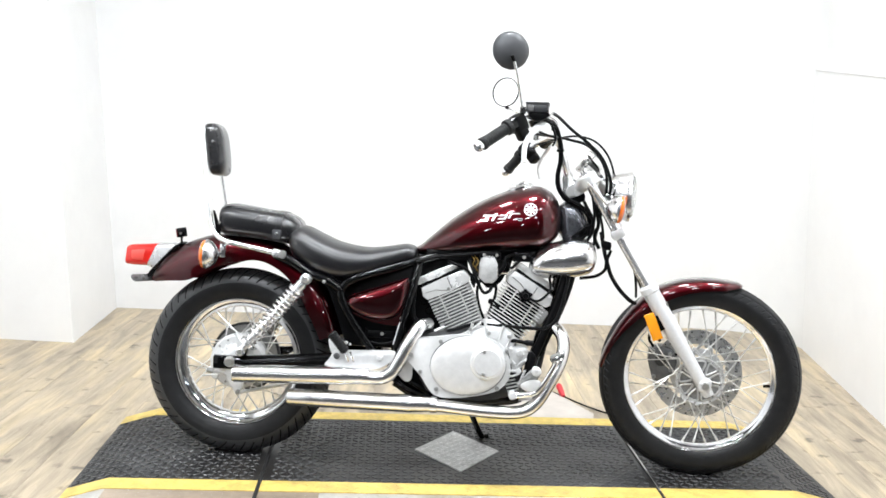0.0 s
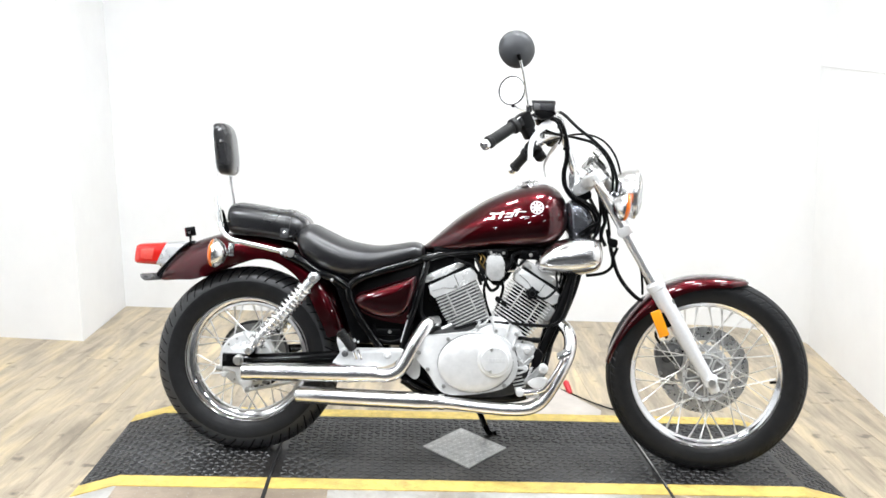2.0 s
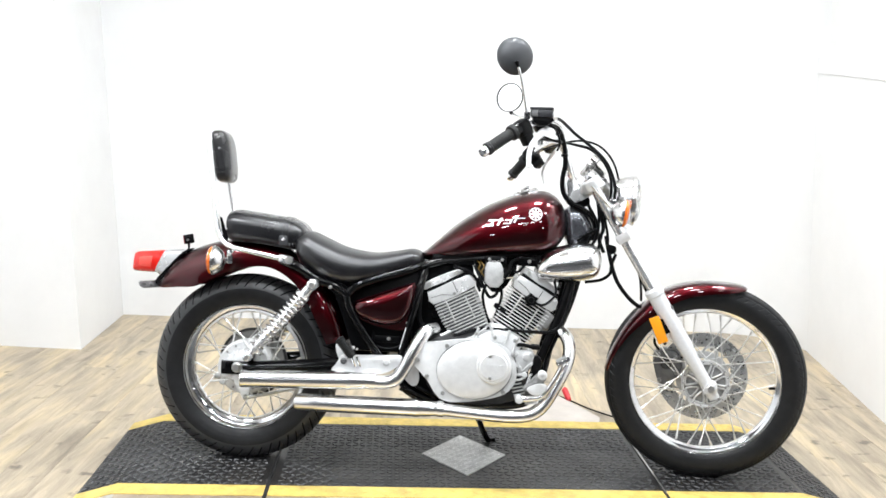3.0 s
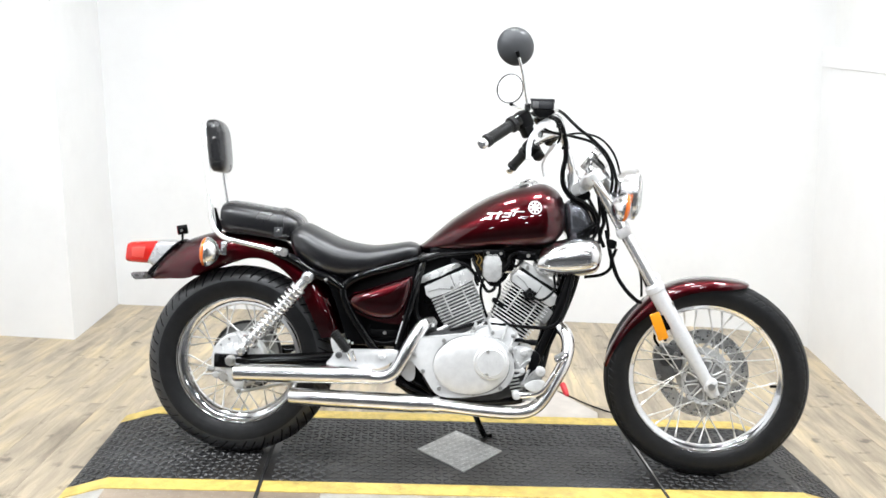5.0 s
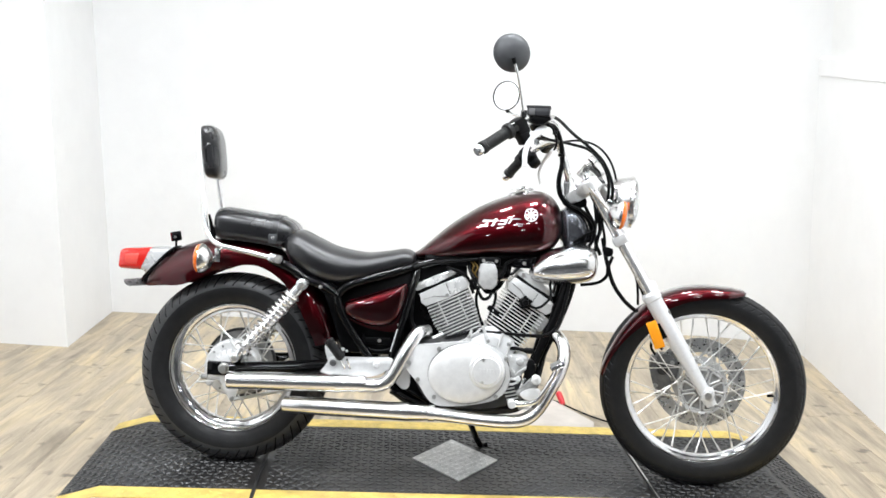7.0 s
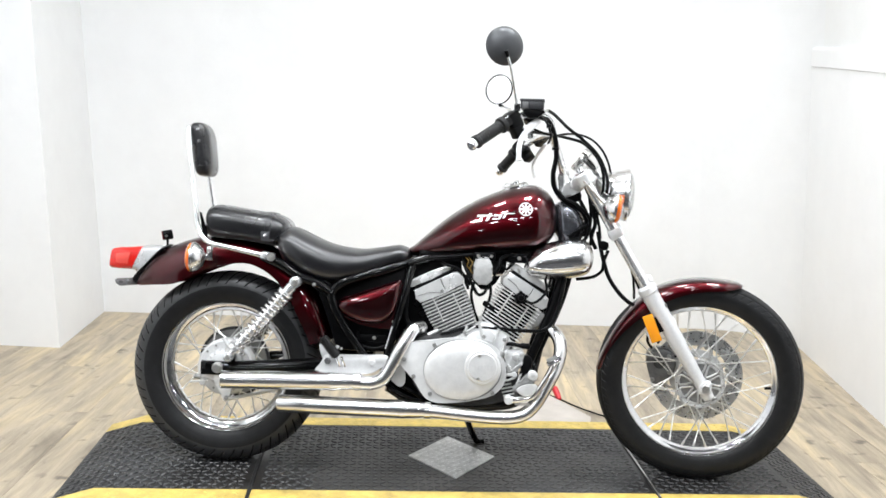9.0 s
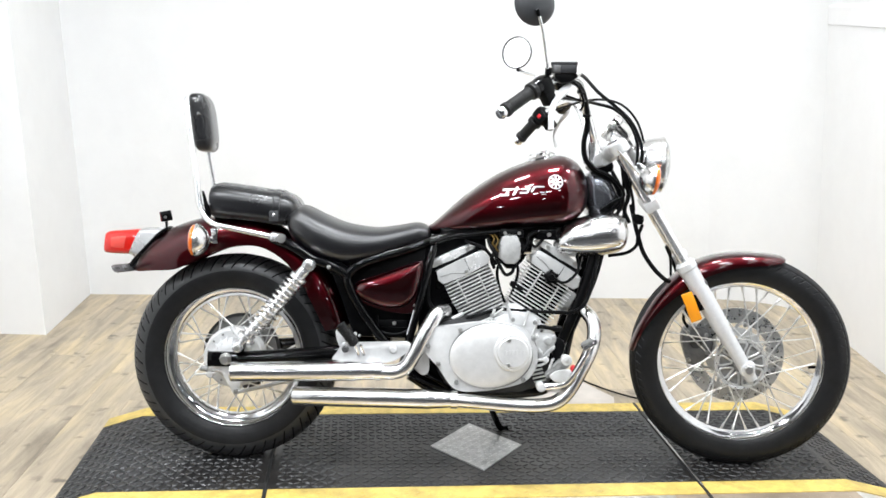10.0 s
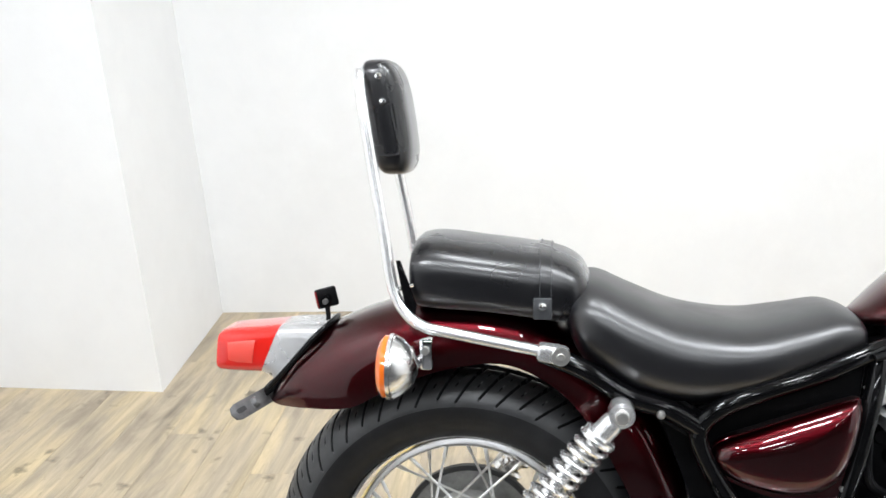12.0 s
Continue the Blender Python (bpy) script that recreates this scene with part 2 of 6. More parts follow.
    bmesh.ops.solidify(bm, geom=bm.faces[:], thickness=thick)
    return bm


# ---------------------------------------------------------------- room
def wood(name):
    """Rustic laminate: pale yellowish and greyish boards with grain along y."""
    m = bpy.data.materials.new(name)
    m.use_nodes = True
    nt = m.node_tree
    b = nt.nodes["Principled BSDF"]
    geo = nt.nodes.new("ShaderNodeNewGeometry")
    oi = nt.nodes.new("ShaderNodeObjectInfo")
    off = nt.nodes.new("ShaderNodeVectorMath")
    off.operation = "MULTIPLY_ADD"
    comb = nt.nodes.new("ShaderNodeCombineXYZ")
    for k in range(3):
        nt.links.new(oi.outputs["Random"], comb.inputs[k])
    nt.links.new(comb.outputs[0], off.inputs[0])
    off.inputs[1].default_value = (37, 91, 13)
    nt.links.new(geo.outputs["Position"], off.inputs[2])
    st = nt.nodes.new("ShaderNodeVectorMath")
    st.operation = "MULTIPLY"
    st.inputs[1].default_value = (1.0, 0.07, 1.0)
    nt.links.new(off.outputs[0], st.inputs[0])
    wide = nt.nodes.new("ShaderNodeVectorMath")
    wide.operation = "MULTIPLY"
    wide.inputs[1].default_value = (1.0, 0.20, 1.0)
    nt.links.new(off.outputs[0], wide.inputs[0])
    grain = nt.nodes.new("ShaderNodeTexNoise")
    grain.inputs["Scale"].default_value = 26
    grain.inputs["Detail"].default_value = 9
    grain.inputs["Roughness"].default_value = 0.72
    grain.inputs["Distortion"].default_value = 0.6
    nt.links.new(st.outputs[0], grain.inputs["Vector"])
    cloud = nt.nodes.new("ShaderNodeTexNoise")
    cloud.inputs["Scale"].default_value = 9
    cloud.inputs["Detail"].default_value = 6
    cloud.inputs["Roughness"].default_value = 0.62
    cloud.inputs["Distortion"].default_value = 0.8
    nt.links.new(wide.outputs[0], cloud.inputs["Vector"])
    knot = nt.nodes.new("ShaderNodeTexNoise")
    knot.inputs["Scale"].default_value = 13
    knot.inputs["Detail"].default_value = 3
    nt.links.new(off.outputs[0], knot.inputs["Vector"])
    base = nt.nodes.new("ShaderNodeValToRGB")
    e = base.color_ramp.elements
    e[0].position, e[0].color = 0.0, (0.235, 0.192, 0.138, 1)
    e[1].position, e[1].color = 1.0, (0.61, 0.49, 0.298, 1)
    c = e.new(0.45)
    c.color = (0.415, 0.345, 0.25, 1)
    mixf = nt.nodes.new("ShaderNodeMath")
    mixf.operation = "MULTIPLY_ADD"
    mixf.inputs[1].default_value = 0.22
    nt.links.new(oi.outputs["Random"], mixf.inputs[0])
    cm = nt.nodes.new("ShaderNodeMapRange")
    cm.inputs[1].default_value, cm.inputs[2].default_value = 0.3, 0.7
    cm.inputs[3].default_value, cm.inputs[4].default_value = 0.0, 0.84
    nt.links.new(cloud.outputs["Fac"], cm.inputs[0])
    nt.links.new(cm.outputs[0], mixf.inputs[2])
    nt.links.new(mixf.outputs[0], base.inputs[0])
    gr = nt.nodes.new("ShaderNodeMapRange")
    gr.inputs[1].default_value, gr.inputs[2].default_value = 0.3, 0.6
    gr.inputs[3].default_value, gr.inputs[4].default_value = 0.62, 1.10
    nt.links.new(grain.outputs["Fac"], gr.inputs[0])
    kn = nt.nodes.new("ShaderNodeMapRange")
    kn.inputs[1].default_value, kn.inputs[2].default_value = 0.62, 0.72
    kn.inputs[3].default_value, kn.inputs[4].default_value = 1.0, 0.42
    nt.links.new(knot.outputs["Fac"], kn.inputs[0])
    mm = nt.nodes.new("ShaderNodeMath")
    mm.operation = "MULTIPLY"
    nt.links.new(gr.outputs[0], mm.inputs[0])
    nt.links.new(kn.outputs[0], mm.inputs[1])
    sc = nt.nodes.new("ShaderNodeVectorMath")
    sc.operation = "SCALE"
    nt.links.new(base.outputs[0], sc.inputs[0])
    nt.links.new(mm.outputs[0], sc.inputs["Scale"])
    nt.links.new(sc.outputs[0], b.inputs["Base Color"])
    b.inputs["Roughness"].default_value = 0.42
    bp = nt.nodes.new("ShaderNodeBump")
    bp.inputs["Strength"].default_value = 0.25
    bp.inputs["Distance"].default_value = 0.001
    nt.links.new(grain.outputs["Fac"], bp.inputs["Height"])
    nt.links.new(bp.outputs["Normal"], b.inputs["Normal"])
    return m


M_WALL = mat("white_wall_paint", (0.822, 0.824, 0.822), 0.6, vary=0.02, scale=5, bump=0.12, bump_scale=60, dirt=(0.77, 0.77, 0.768))
# Panel white is raised in colour to offset the weaker light there.
M_PANEL = mat("brightened_white_panel", (0.88, 0.88, 0.88), 0.5, vary=0.02, scale=5, bump=0.05, bump_scale=60)
M_WALL_OFF = mat("slightly_darker_wall", (0.81, 0.81, 0.797), 0.6, vary=0.03, scale=4, bump=0.12, bump_scale=60)
M_CEIL = mat("white_ceiling_paint", (0.87, 0.87, 0.865), 0.8, vary=0.02, scale=2)
M_CEIL_DARK = mat("dark_unseen_ceiling", (0.06, 0.06, 0.062), 0.8, vary=0.05, scale=2)
M_PLANK = wood("rustic_laminate_board")
M_SUB = mat("brown_joint_underlay", (0.17, 0.135, 0.09), 0.8, vary=0.2, scale=8)

M_FAR = mat("unseen_showroom_wall_grey", (0.28, 0.28, 0.28), 0.7, vary=0.04, scale=1.5)


def flat_wall(name, a, b, thick, h=CEILING, label="", z0=0.0, material=None, lean=0.0):
    """A wall whose inner face runs from a to b on the plan; it thickens to the right of that way where thick is negative."""
    a, b = Vector((*a, 0)), Vector((*b, 0))
    d = (b - a).normalized()
    n = Vector((-d.y, d.x, 0)) * thick
    bm = bmesh.new()
    lo = [bm.verts.new(p + Vector((0, 0, z0))) for p in (a, b, b + n, a + n)]
    hi = [bm.verts.new(p + Vector((-lean * h, 0, h))) for p in (a, b, b + n, a + n)]
    bridge(bm, [lo, hi])
    ob = part(name, bm, material or M_WALL, smooth=False)
    return tagged(ob, label or "smooth white painted showroom wall", "wall", kind="structure")


CORNER, COLUMN = (-1.152, 2.050), (-1.082, 1.317)
BACK_R = (2.566, 2.258)
RIGHT_END = (2.255, -1.6)
Y_OPEN = -1.6
LEAN = 0.058  # the old building stands a little out of plumb
flat_wall("wall_back", BACK_R, (CORNER[0] - 0.30, CORNER[1] - 0.0186), -0.15)
flat_wall("wall_right", RIGHT_END, BACK_R, -0.15, lean=LEAN, material=M_WALL_OFF, label="right-hand wall, a little darker above its white panel")
bmc = bmesh.new()
COVE = 0.55
d_back = Vector((CORNER[0] - BACK_R[0], CORNER[1] - BACK_R[1], 0)).normalized()
d_right = Vector((RIGHT_END[0] - BACK_R[0], RIGHT_END[1] - BACK_R[1], 0)).normalized()
cove_lo, cove_hi = [], []
for k in range(25):
    u = k / 24
    p = Vector((*BACK_R, 0)) + d_back * (COVE * (1 - u) ** 2 - 0.0015) + d_right * (COVE * u ** 2 - 0.0015)
    shift = d_back.lerp(Vector((-1, 0, 0)), u) * LEAN * CEILING
    cove_lo.append(bmc.verts.new(p))
    cove_hi.append(bmc.verts.new(p + shift + Vector((0, 0, CEILING))))
for k in range(24):
    bmc.faces.new((cove_lo[k + 1], cove_lo[k], cove_hi[k], cove_hi[k + 1]))
outer_lo, outer_hi = bmc.verts.new((*BACK_R, 0)), bmc.verts.new((BACK_R[0] - LEAN * CEILING, BACK_R[1], CEILING))
bmc.faces.new(cove_lo + [outer_lo])
bmc.faces.new(cove_hi[::-1] + [outer_hi])
bmc.faces.new((cove_lo[0], outer_lo, outer_hi, cove_hi[0]))
bmc.faces.new((outer_lo, cove_lo[-1], cove_hi[-1], outer_hi))
tagged(part("wall_cove", bmc, M_WALL, sharp=30), "white painted rounded corner of the photo bay", "wall", kind="structure")
bmc = bmesh.new()
pl = [COLUMN, (CORNER[0], CORNER[1] - 0.002), (-1.90, 1.978), (-1.90, 1.329)]
bridge(bmc, [[bmc.verts.new((x, y, 0)) for x, y in pl], [bmc.verts.new((x - LEAN * CEILING, y, CEILING)) for x, y in pl]])
tagged(part("wall_pilaster", bmc, M_WALL, smooth=False), "white painted pilaster standing in the room's corner", "wall", kind="structure")
# Unseen stretch past the bay opening, added so the left mirror reflects white.
flat_wall("wall_left", (-1.69, 1.34), (-1.588, -2.95), -0.28)
# Unseen walls close the room; their grey is set for the bike's reflections.
GREY = "plain grey unseen wall closing off the showroom"
flat_wall("wall_east", (2.37, Y_OPEN), (6.5, Y_OPEN), 0.15, label=GREY, material=M_FAR)
flat_wall("wall_west", (-5.5, Y_OPEN), (-1.90, Y_OPEN), 0.15, label=GREY, material=M_FAR)
flat_wall("wall_far_right", (6.5, -9.5), (6.5, Y_OPEN), -0.15, label=GREY, material=M_FAR)
flat_wall("wall_far_left", (-5.5, Y_OPEN), (-5.5, -9.5), -0.15, label=GREY, material=M_FAR)
flat_wall("wall_front", (-5.5, -9.5), (6.5, -9.5), -0.15, label=GREY, material=M_FAR)
bmf = bmesh.new()
box((0.5, -3.55, -0.06), (12.4, 12.2, 0.1), bm=bmf)
floor = tagged(part("floor", bmf, M_SUB, smooth=False), "rustic beige and grey wood laminate plank floor", "floor", kind="structure")
bmf = bmesh.new()
box((0.5, 0.0, CEILING + 0.06), (12.4, 5.1, 0.12), bm=bmf)
tagged(part("ceiling", bmf, M_CEIL, smooth=False), "flat white ceiling over the photo bay", "ceiling", kind="structure")
# Unseen dark ceiling, added so the glossy parts have something dark to reflect.
bmf = bmesh.new()
box((0.5, -6.1, CEILING + 0.06), (12.4, 7.1, 0.12), bm=bmf)
tagged(part("ceiling_shop", bmf, M_CEIL_DARK, smooth=False), "flat dark unseen ceiling added for dark reflections", "ceiling", kind="structure")


# ---------------------------------------------------------------- ceiling lamps
def ceiling_lamp(x, y, power):
    root = tagged(new("ceiling_lamp"), "square white surface-mounted ceiling lamp", "lamp", "ceiling lamps")
    root.location = (x, y, CEILING)
    part("housing", box((0, 0, -0.035), (0.34, 0.34, 0.07), 0.008), M_LAMP, root, smooth=False)
    lamp(x, y, 0.30, 0.30, power)


M_LAMP = mat("white_lamp_housing", (0.8, 0.8, 0.8), 0.5)
LAMP_SHARE = {(0.05, 0.15): 0.8, (-0.85, -1.3): 1.6, (0.05, -1.3): 1.1, (0.95, -1.3): 0.85, (1.85, 0.15): 1.4, (1.85, -1.3): 0.35, (1.85, -3.4): 0.5, (0.95, -3.4): 0.8, (0.95, 0.15): 1.15}
for lx, ly in ((0.05, 0.15), (0.95, 0.15), (1.85, 0.15), (-0.85, -1.3), (0.05, -1.3), (0.95, -1.3), (1.85, -1.3), (-0.85, -3.4), (0.05, -3.4), (0.95, -3.4), (1.85, -3.4)):
    ceiling_lamp(lx, ly, LAMP_POWER * LAMP_SHARE.get((lx, ly), 1.0))
# Unseen far lamps, added to light the walls that the chrome reflects.
for lx in (-2.6, 0.6, 3.8):
    ceiling_lamp(lx, -6.8, LAMP_POWER)

# ---------------------------------------------------------------- lift table
M_MAT = mat("black_ribbed_rubber_mat", (0.0140, 0.0140, 0.0146), 0.44, vary=0.35, scale=9, bump=0.15, bump_scale=250, dirt=(0.026, 0.021, 0.016), rough_vary=0.12)
M_MATTOP = mat("worn_mat_lozenge", (0.029, 0.029, 0.030), 0.34, vary=0.4, scale=7, dirt=(0.02, 0.017, 0.014), rough_vary=0.1)
M_YELLOW = mat("yellow_edge_paint", (0.62, 0.455, 0.115), 0.5, vary=0.25, scale=22, bump=0.2, bump_scale=200, dirt=(0.30, 0.215, 0.07))
M_STEEL = mat("worn_tread_plate", (0.60, 0.59, 0.57), 0.36, 0.6, vary=0.2, scale=9, dirt=(0.36, 0.29, 0.22))
M_RUSTY = mat("browned_tread_plate", (0.42, 0.34, 0.26), 0.42, 0.5, vary=0.25, scale=8, dirt=(0.30, 0.24, 0.18))
M_GAP = mat("black_rubber_seam", (0.012, 0.012, 0.012), 0.6, vary=0.1, scale=20)

lift = tagged(new("lift_table"), "low black and yellow motorcycle lift table with ramped ends", "lift table")
lift.matrix_basis = pose(0, 0, 0, 0, 0, 4.6)
LX0, LXA, LXB, LX1, LYC = -0.452, -0.328, 1.775, 1.925, 0.034
HALF_IN, HALF_OUT = 0.277, 0.351


def lift_strip(name, y0, y1, material, dz, label="", thick=0.02):
    bm = bmesh.new()
    t = LIFT_TOP
    prof = [(LX0, 0.008), (LXA, t), (0.118, t), (1.335, t), (LXB, t), (LX1, 0.008)]
    up = [[bm.verts.new((x, y, z + dz)) for x, z in prof] for y in (y0, y1)]
    dn = [[bm.verts.new((x, y, max(z + dz - thick, 0.001))) for x, z in prof] for y in (y0, y1)]
    n = len(prof)
    for i in range(n - 1):
        bm.faces.new((up[0][i], up[0][i + 1], up[1][i + 1], up[1][i]))
        bm.faces.new((dn[0][i + 1], dn[0][i], dn[1][i], dn[1][i + 1]))
        bm.faces.new((up[0][i + 1], up[0][i], dn[0][i], dn[0][i + 1]))
        bm.faces.new((up[1][i], up[1][i + 1], dn[1][i + 1], dn[1][i]))
    for i in (0, n - 1):
        bm.faces.new((up[0][i], up[1][i], dn[1][i], dn[0][i]))
    return part(name, bm, material, lift, label, smooth=False)


lift_strip("deck_mat", LYC - HALF_IN, LYC + HALF_IN, M_MAT, 0, "black tread-pattern rubber mat")
lift_strip("edge_strip", LYC - HALF_OUT, LYC - HALF_IN, M_YELLOW, 0.001, "yellow painted edge strip")
lift_strip("edge_strip", LYC + HALF_IN, LYC + HALF_OUT, M_YELLOW, 0.001, "yellow painted edge strip")
lift_strip("side_plate", LYC - HALF_OUT - 0.11, LYC - HALF_OUT, M_STEEL, -0.002, "bare steel tread plate")
for px0, px1 in ((LXA + 0.01, 0.30), (1.24, LXB - 0.01)):
    part("rusty_plate", box(((px0 + px1) / 2, LYC - HALF_OUT - 0.055, LIFT_TOP - 0.0022), (px1 - px0, 0.108, 0.003), 0.001), M_RUSTY, lift, "browned steel tread plate", smooth=False)
part("frame", prism([(LXA, 0.002), (LXB, 0.002), (LXB, LIFT_TOP - 0.022), (LXA, LIFT_TOP - 0.022)], LYC - HALF_OUT - 0.10, LYC + HALF_OUT - 0.01), M_BLACK, lift, smooth=False)


def lozenges():
    """The raised pattern of the mat, set crosswise in turns."""
    vs, fs = [], []

    def one(x, y, z, along, slope):
        worn = 0.65 if 0.30 < x < 1.30 and y < LYC + 0.06 else 1.0
        a, w, h = 0.0136, 0.0046, 0.0030 * worn * (0.85 + 0.3 * noise.random())
        u = Vector((0.77, 0.64, 0)) if along else Vector((0.77, -0.64, 0))
        v = Vector((-u.y, u.x, 0))
        base = [u * a, u * a * 0.4 + v * w, -u * a * 0.4 + v * w, -u * a, -u * a * 0.4 - v * w, u * a * 0.4 - v * w]
        i = len(vs)
        for p in base:
            vs.append((x + p.x, y + p.y, z + slope * p.x))
        for p in base:
            vs.append((x + p.x * 0.75, y + p.y * 0.6, z + slope * p.x * 0.75 + h))
        fs.append(tuple(range(i + 6, i + 12)))
        for k in range(6):
            fs.append((i + k, i + (k + 1) % 6, i + 6 + (k + 1) % 6, i + 6 + k))

    stepx, stepy = 0.0235, 0.0235
    ix = 0
    x = LX0 + 0.02
    while x < LX1 - 0.015:
        if x < LXA:
            s = (LIFT_TOP - 0.008) / (LXA - LX0)
            z = 0.008 + s * (x - LX0)
        elif x > LXB:
            s = -(LIFT_TOP - 0.008) / (LX1 - LXB)
            z = LIFT_TOP + s * (x - LXB)
        else:
            s, z = 0, LIFT_TOP
        if min(abs(x - 0.118), abs(x - 1.335)) > 0.016 and min(abs(x - LXA), abs(x - LXB)) > 0.007:
            iy = 0
            y = LYC - HALF_IN + 0.016
            while y < LYC + HALF_IN - 0.01:
                if abs(x - 0.732) / 0.150 + abs(y - 0.030) / 0.186 > 1.06:
                    one(x, y, z, (iy + ix) % 2 == 0, s)
                y += stepy
                iy += 1
        x += stepx
        ix += 1
    me = bpy.data.meshes.new("tread_pattern")
    me.from_pydata(vs, [], fs)
    me.materials.append(M_MATTOP)
    ob = new("tread_pattern", me)
    ob.parent = lift
    return tagged(ob, "raised crosswise rubber lozenges", kind="stuff")


lozenges()


def lozenges_side(name, y0, y1, material, zoff):
    vs, fs = [], []
    ix = 0
    x = LXA + 0.02
    while x < LXB - 0.01:
        y = y0 + 0.012 + (ix % 2) * 0.011
        iy = 0
        while y < y1 - 0.008:
            a, w, h = 0.014, 0.0042, 0.0016
            u = Vector((0.8, 0.6, 0)) if (ix + iy) % 2 else Vector((0.8, -0.6, 0))
            v = Vector((-u.y, u.x, 0))
            i = len(vs)
            for p in (u * a, v * w, -u * a, -v * w):
                vs.append((x + p.x, y + p.y, LIFT_TOP + zoff))
            vs.append((x, y, LIFT_TOP + zoff + h))
            fs.extend((i + k, i + (k + 1) % 4, i + 4) for k in range(4))
            y += 0.022
            iy += 1
        x += 0.03
        ix += 1
    me = bpy.data.meshes.new(name)
    me.from_pydata(vs, [], fs)
    me.materials.append(material)
    ob = new(name, me)
    ob.parent = lift
    return tagged(ob, kind="stuff")


lozenges_side("tread_pattern", LYC - HALF_OUT, LYC - HALF_IN, M_YELLOW, 0.001)
lozenges_side("tread_pattern", LYC + HALF_IN, LYC + HALF_OUT, M_YELLOW, 0.001)
lozenges_side("tread_pattern", LYC - HALF_OUT - 0.11, LYC - HALF_OUT, M_STEEL, -0.002)
M_STRIP = mat("bright_joint_strip", (0.55, 0.55, 0.54), 0.3, 0.9, vary=0.25, scale=30)
part("seam", box((0.118, LYC - 0.05, LIFT_TOP + 0.002), (0.011, 2 * HALF_OUT + 0.1, 0.008), 0.002), M_GAP, lift, "black seam between deck panels", smooth=False)
part("seam", box((1.335, LYC - 0.05, LIFT_TOP + 0.001), (0.009, 2 * HALF_OUT + 0.1, 0.005), 0.001), M_GAP, lift, "black seam between deck panels", smooth=False)
part("seam_strip", box((1.3365, LYC - 0.055, LIFT_TOP + 0.003), (0.0045, 2 * HALF_IN - 0.06, 0.005), 0.001), M_STRIP, lift, "bright metal strip along the seam", smooth=False)
M_DIAMOND = mat("worn_bare_plate", (0.50, 0.50, 0.49), 0.42, 0.35, vary=0.3, scale=40, dirt=(0.32, 0.32, 0.31), bump=0.3, bump_scale=90)
M_DIATOP = mat("bright_worn_lozenge", (0.72, 0.72, 0.71), 0.35, 0.4, vary=0.2, scale=40)
bmd = bmesh.new()
dq = [(-0.141, 0), (0, -0.178), (0.141, 0), (0, 0.178)]
bridge(bmd, [[bmd.verts.new((0.732 + x, 0.030 + y, LIFT_TOP + z)) for x, y in dq] for z in (-0.004, 0.004)])
part("diamond_plate", bmd, M_DIAMOND, lift, "worn bare metal diamond patch", smooth=False)



def diamond_lozenges():
    """Raised bars on the bare diamond patch, set crosswise in turns."""
    vs, fs = [], []
    for ix in range(-9, 10):
        for iy in range(-11, 12):
            x, y = ix * 0.0165, iy * 0.0165
            if abs(x) / 0.125 + abs(y) / 0.160 > 1:
                continue
            u = Vector((0.71, 0.71, 0)) if (ix + iy) % 2 else Vector((0.71, -0.71, 0))
            v = Vector((-u.y, u.x, 0))
            i = len(vs)
            for p in (u * 0.0105, v * 0.0032, -u * 0.0105, -v * 0.0032):
                vs.append((0.732 + x + p.x, 0.030 + y + p.y, LIFT_TOP + 0.004))
            vs.append((0.732 + x, 0.030 + y, LIFT_TOP + 0.0058))
            fs.extend((i + k, i + (k + 1) % 4, i + 4) for k in range(4))
    me = bpy.data.meshes.new("plate_tread")
    me.from_pydata(vs, [], fs)
    me.materials.append(M_DIATOP)
    ob = new("plate_tread", me)
    ob.parent = lift
    return tagged(ob, "bright raised tread bars", kind="stuff")


diamond_lozenges()

# ---------------------------------------------------------------- motorcycle
bike = tagged(new("motorcycle"), "dark maroon cruiser motorcycle with chrome exhausts leaning on its side stand", "motorcycle")
bike.matrix_basis = pose(0, 0, LIFT_TOP, -8, 0, 0)
RW, FW = Vector((0.012, 0, 0.298)), Vector((1.490, 0, 0.316))
STEER = 9.7
HEAD = Vector((1.062, 0, 0.84))
RAKE = Vector((-0.535, 0, 0.845)).normalized()
TURN_BARS = Matrix.Translation(HEAD) @ Matrix.Rotation(radians(-STEER), 4, RAKE) @ Matrix.Translation(-HEAD)


def steered(bm):
    return shaped(bm, TURN_BARS)


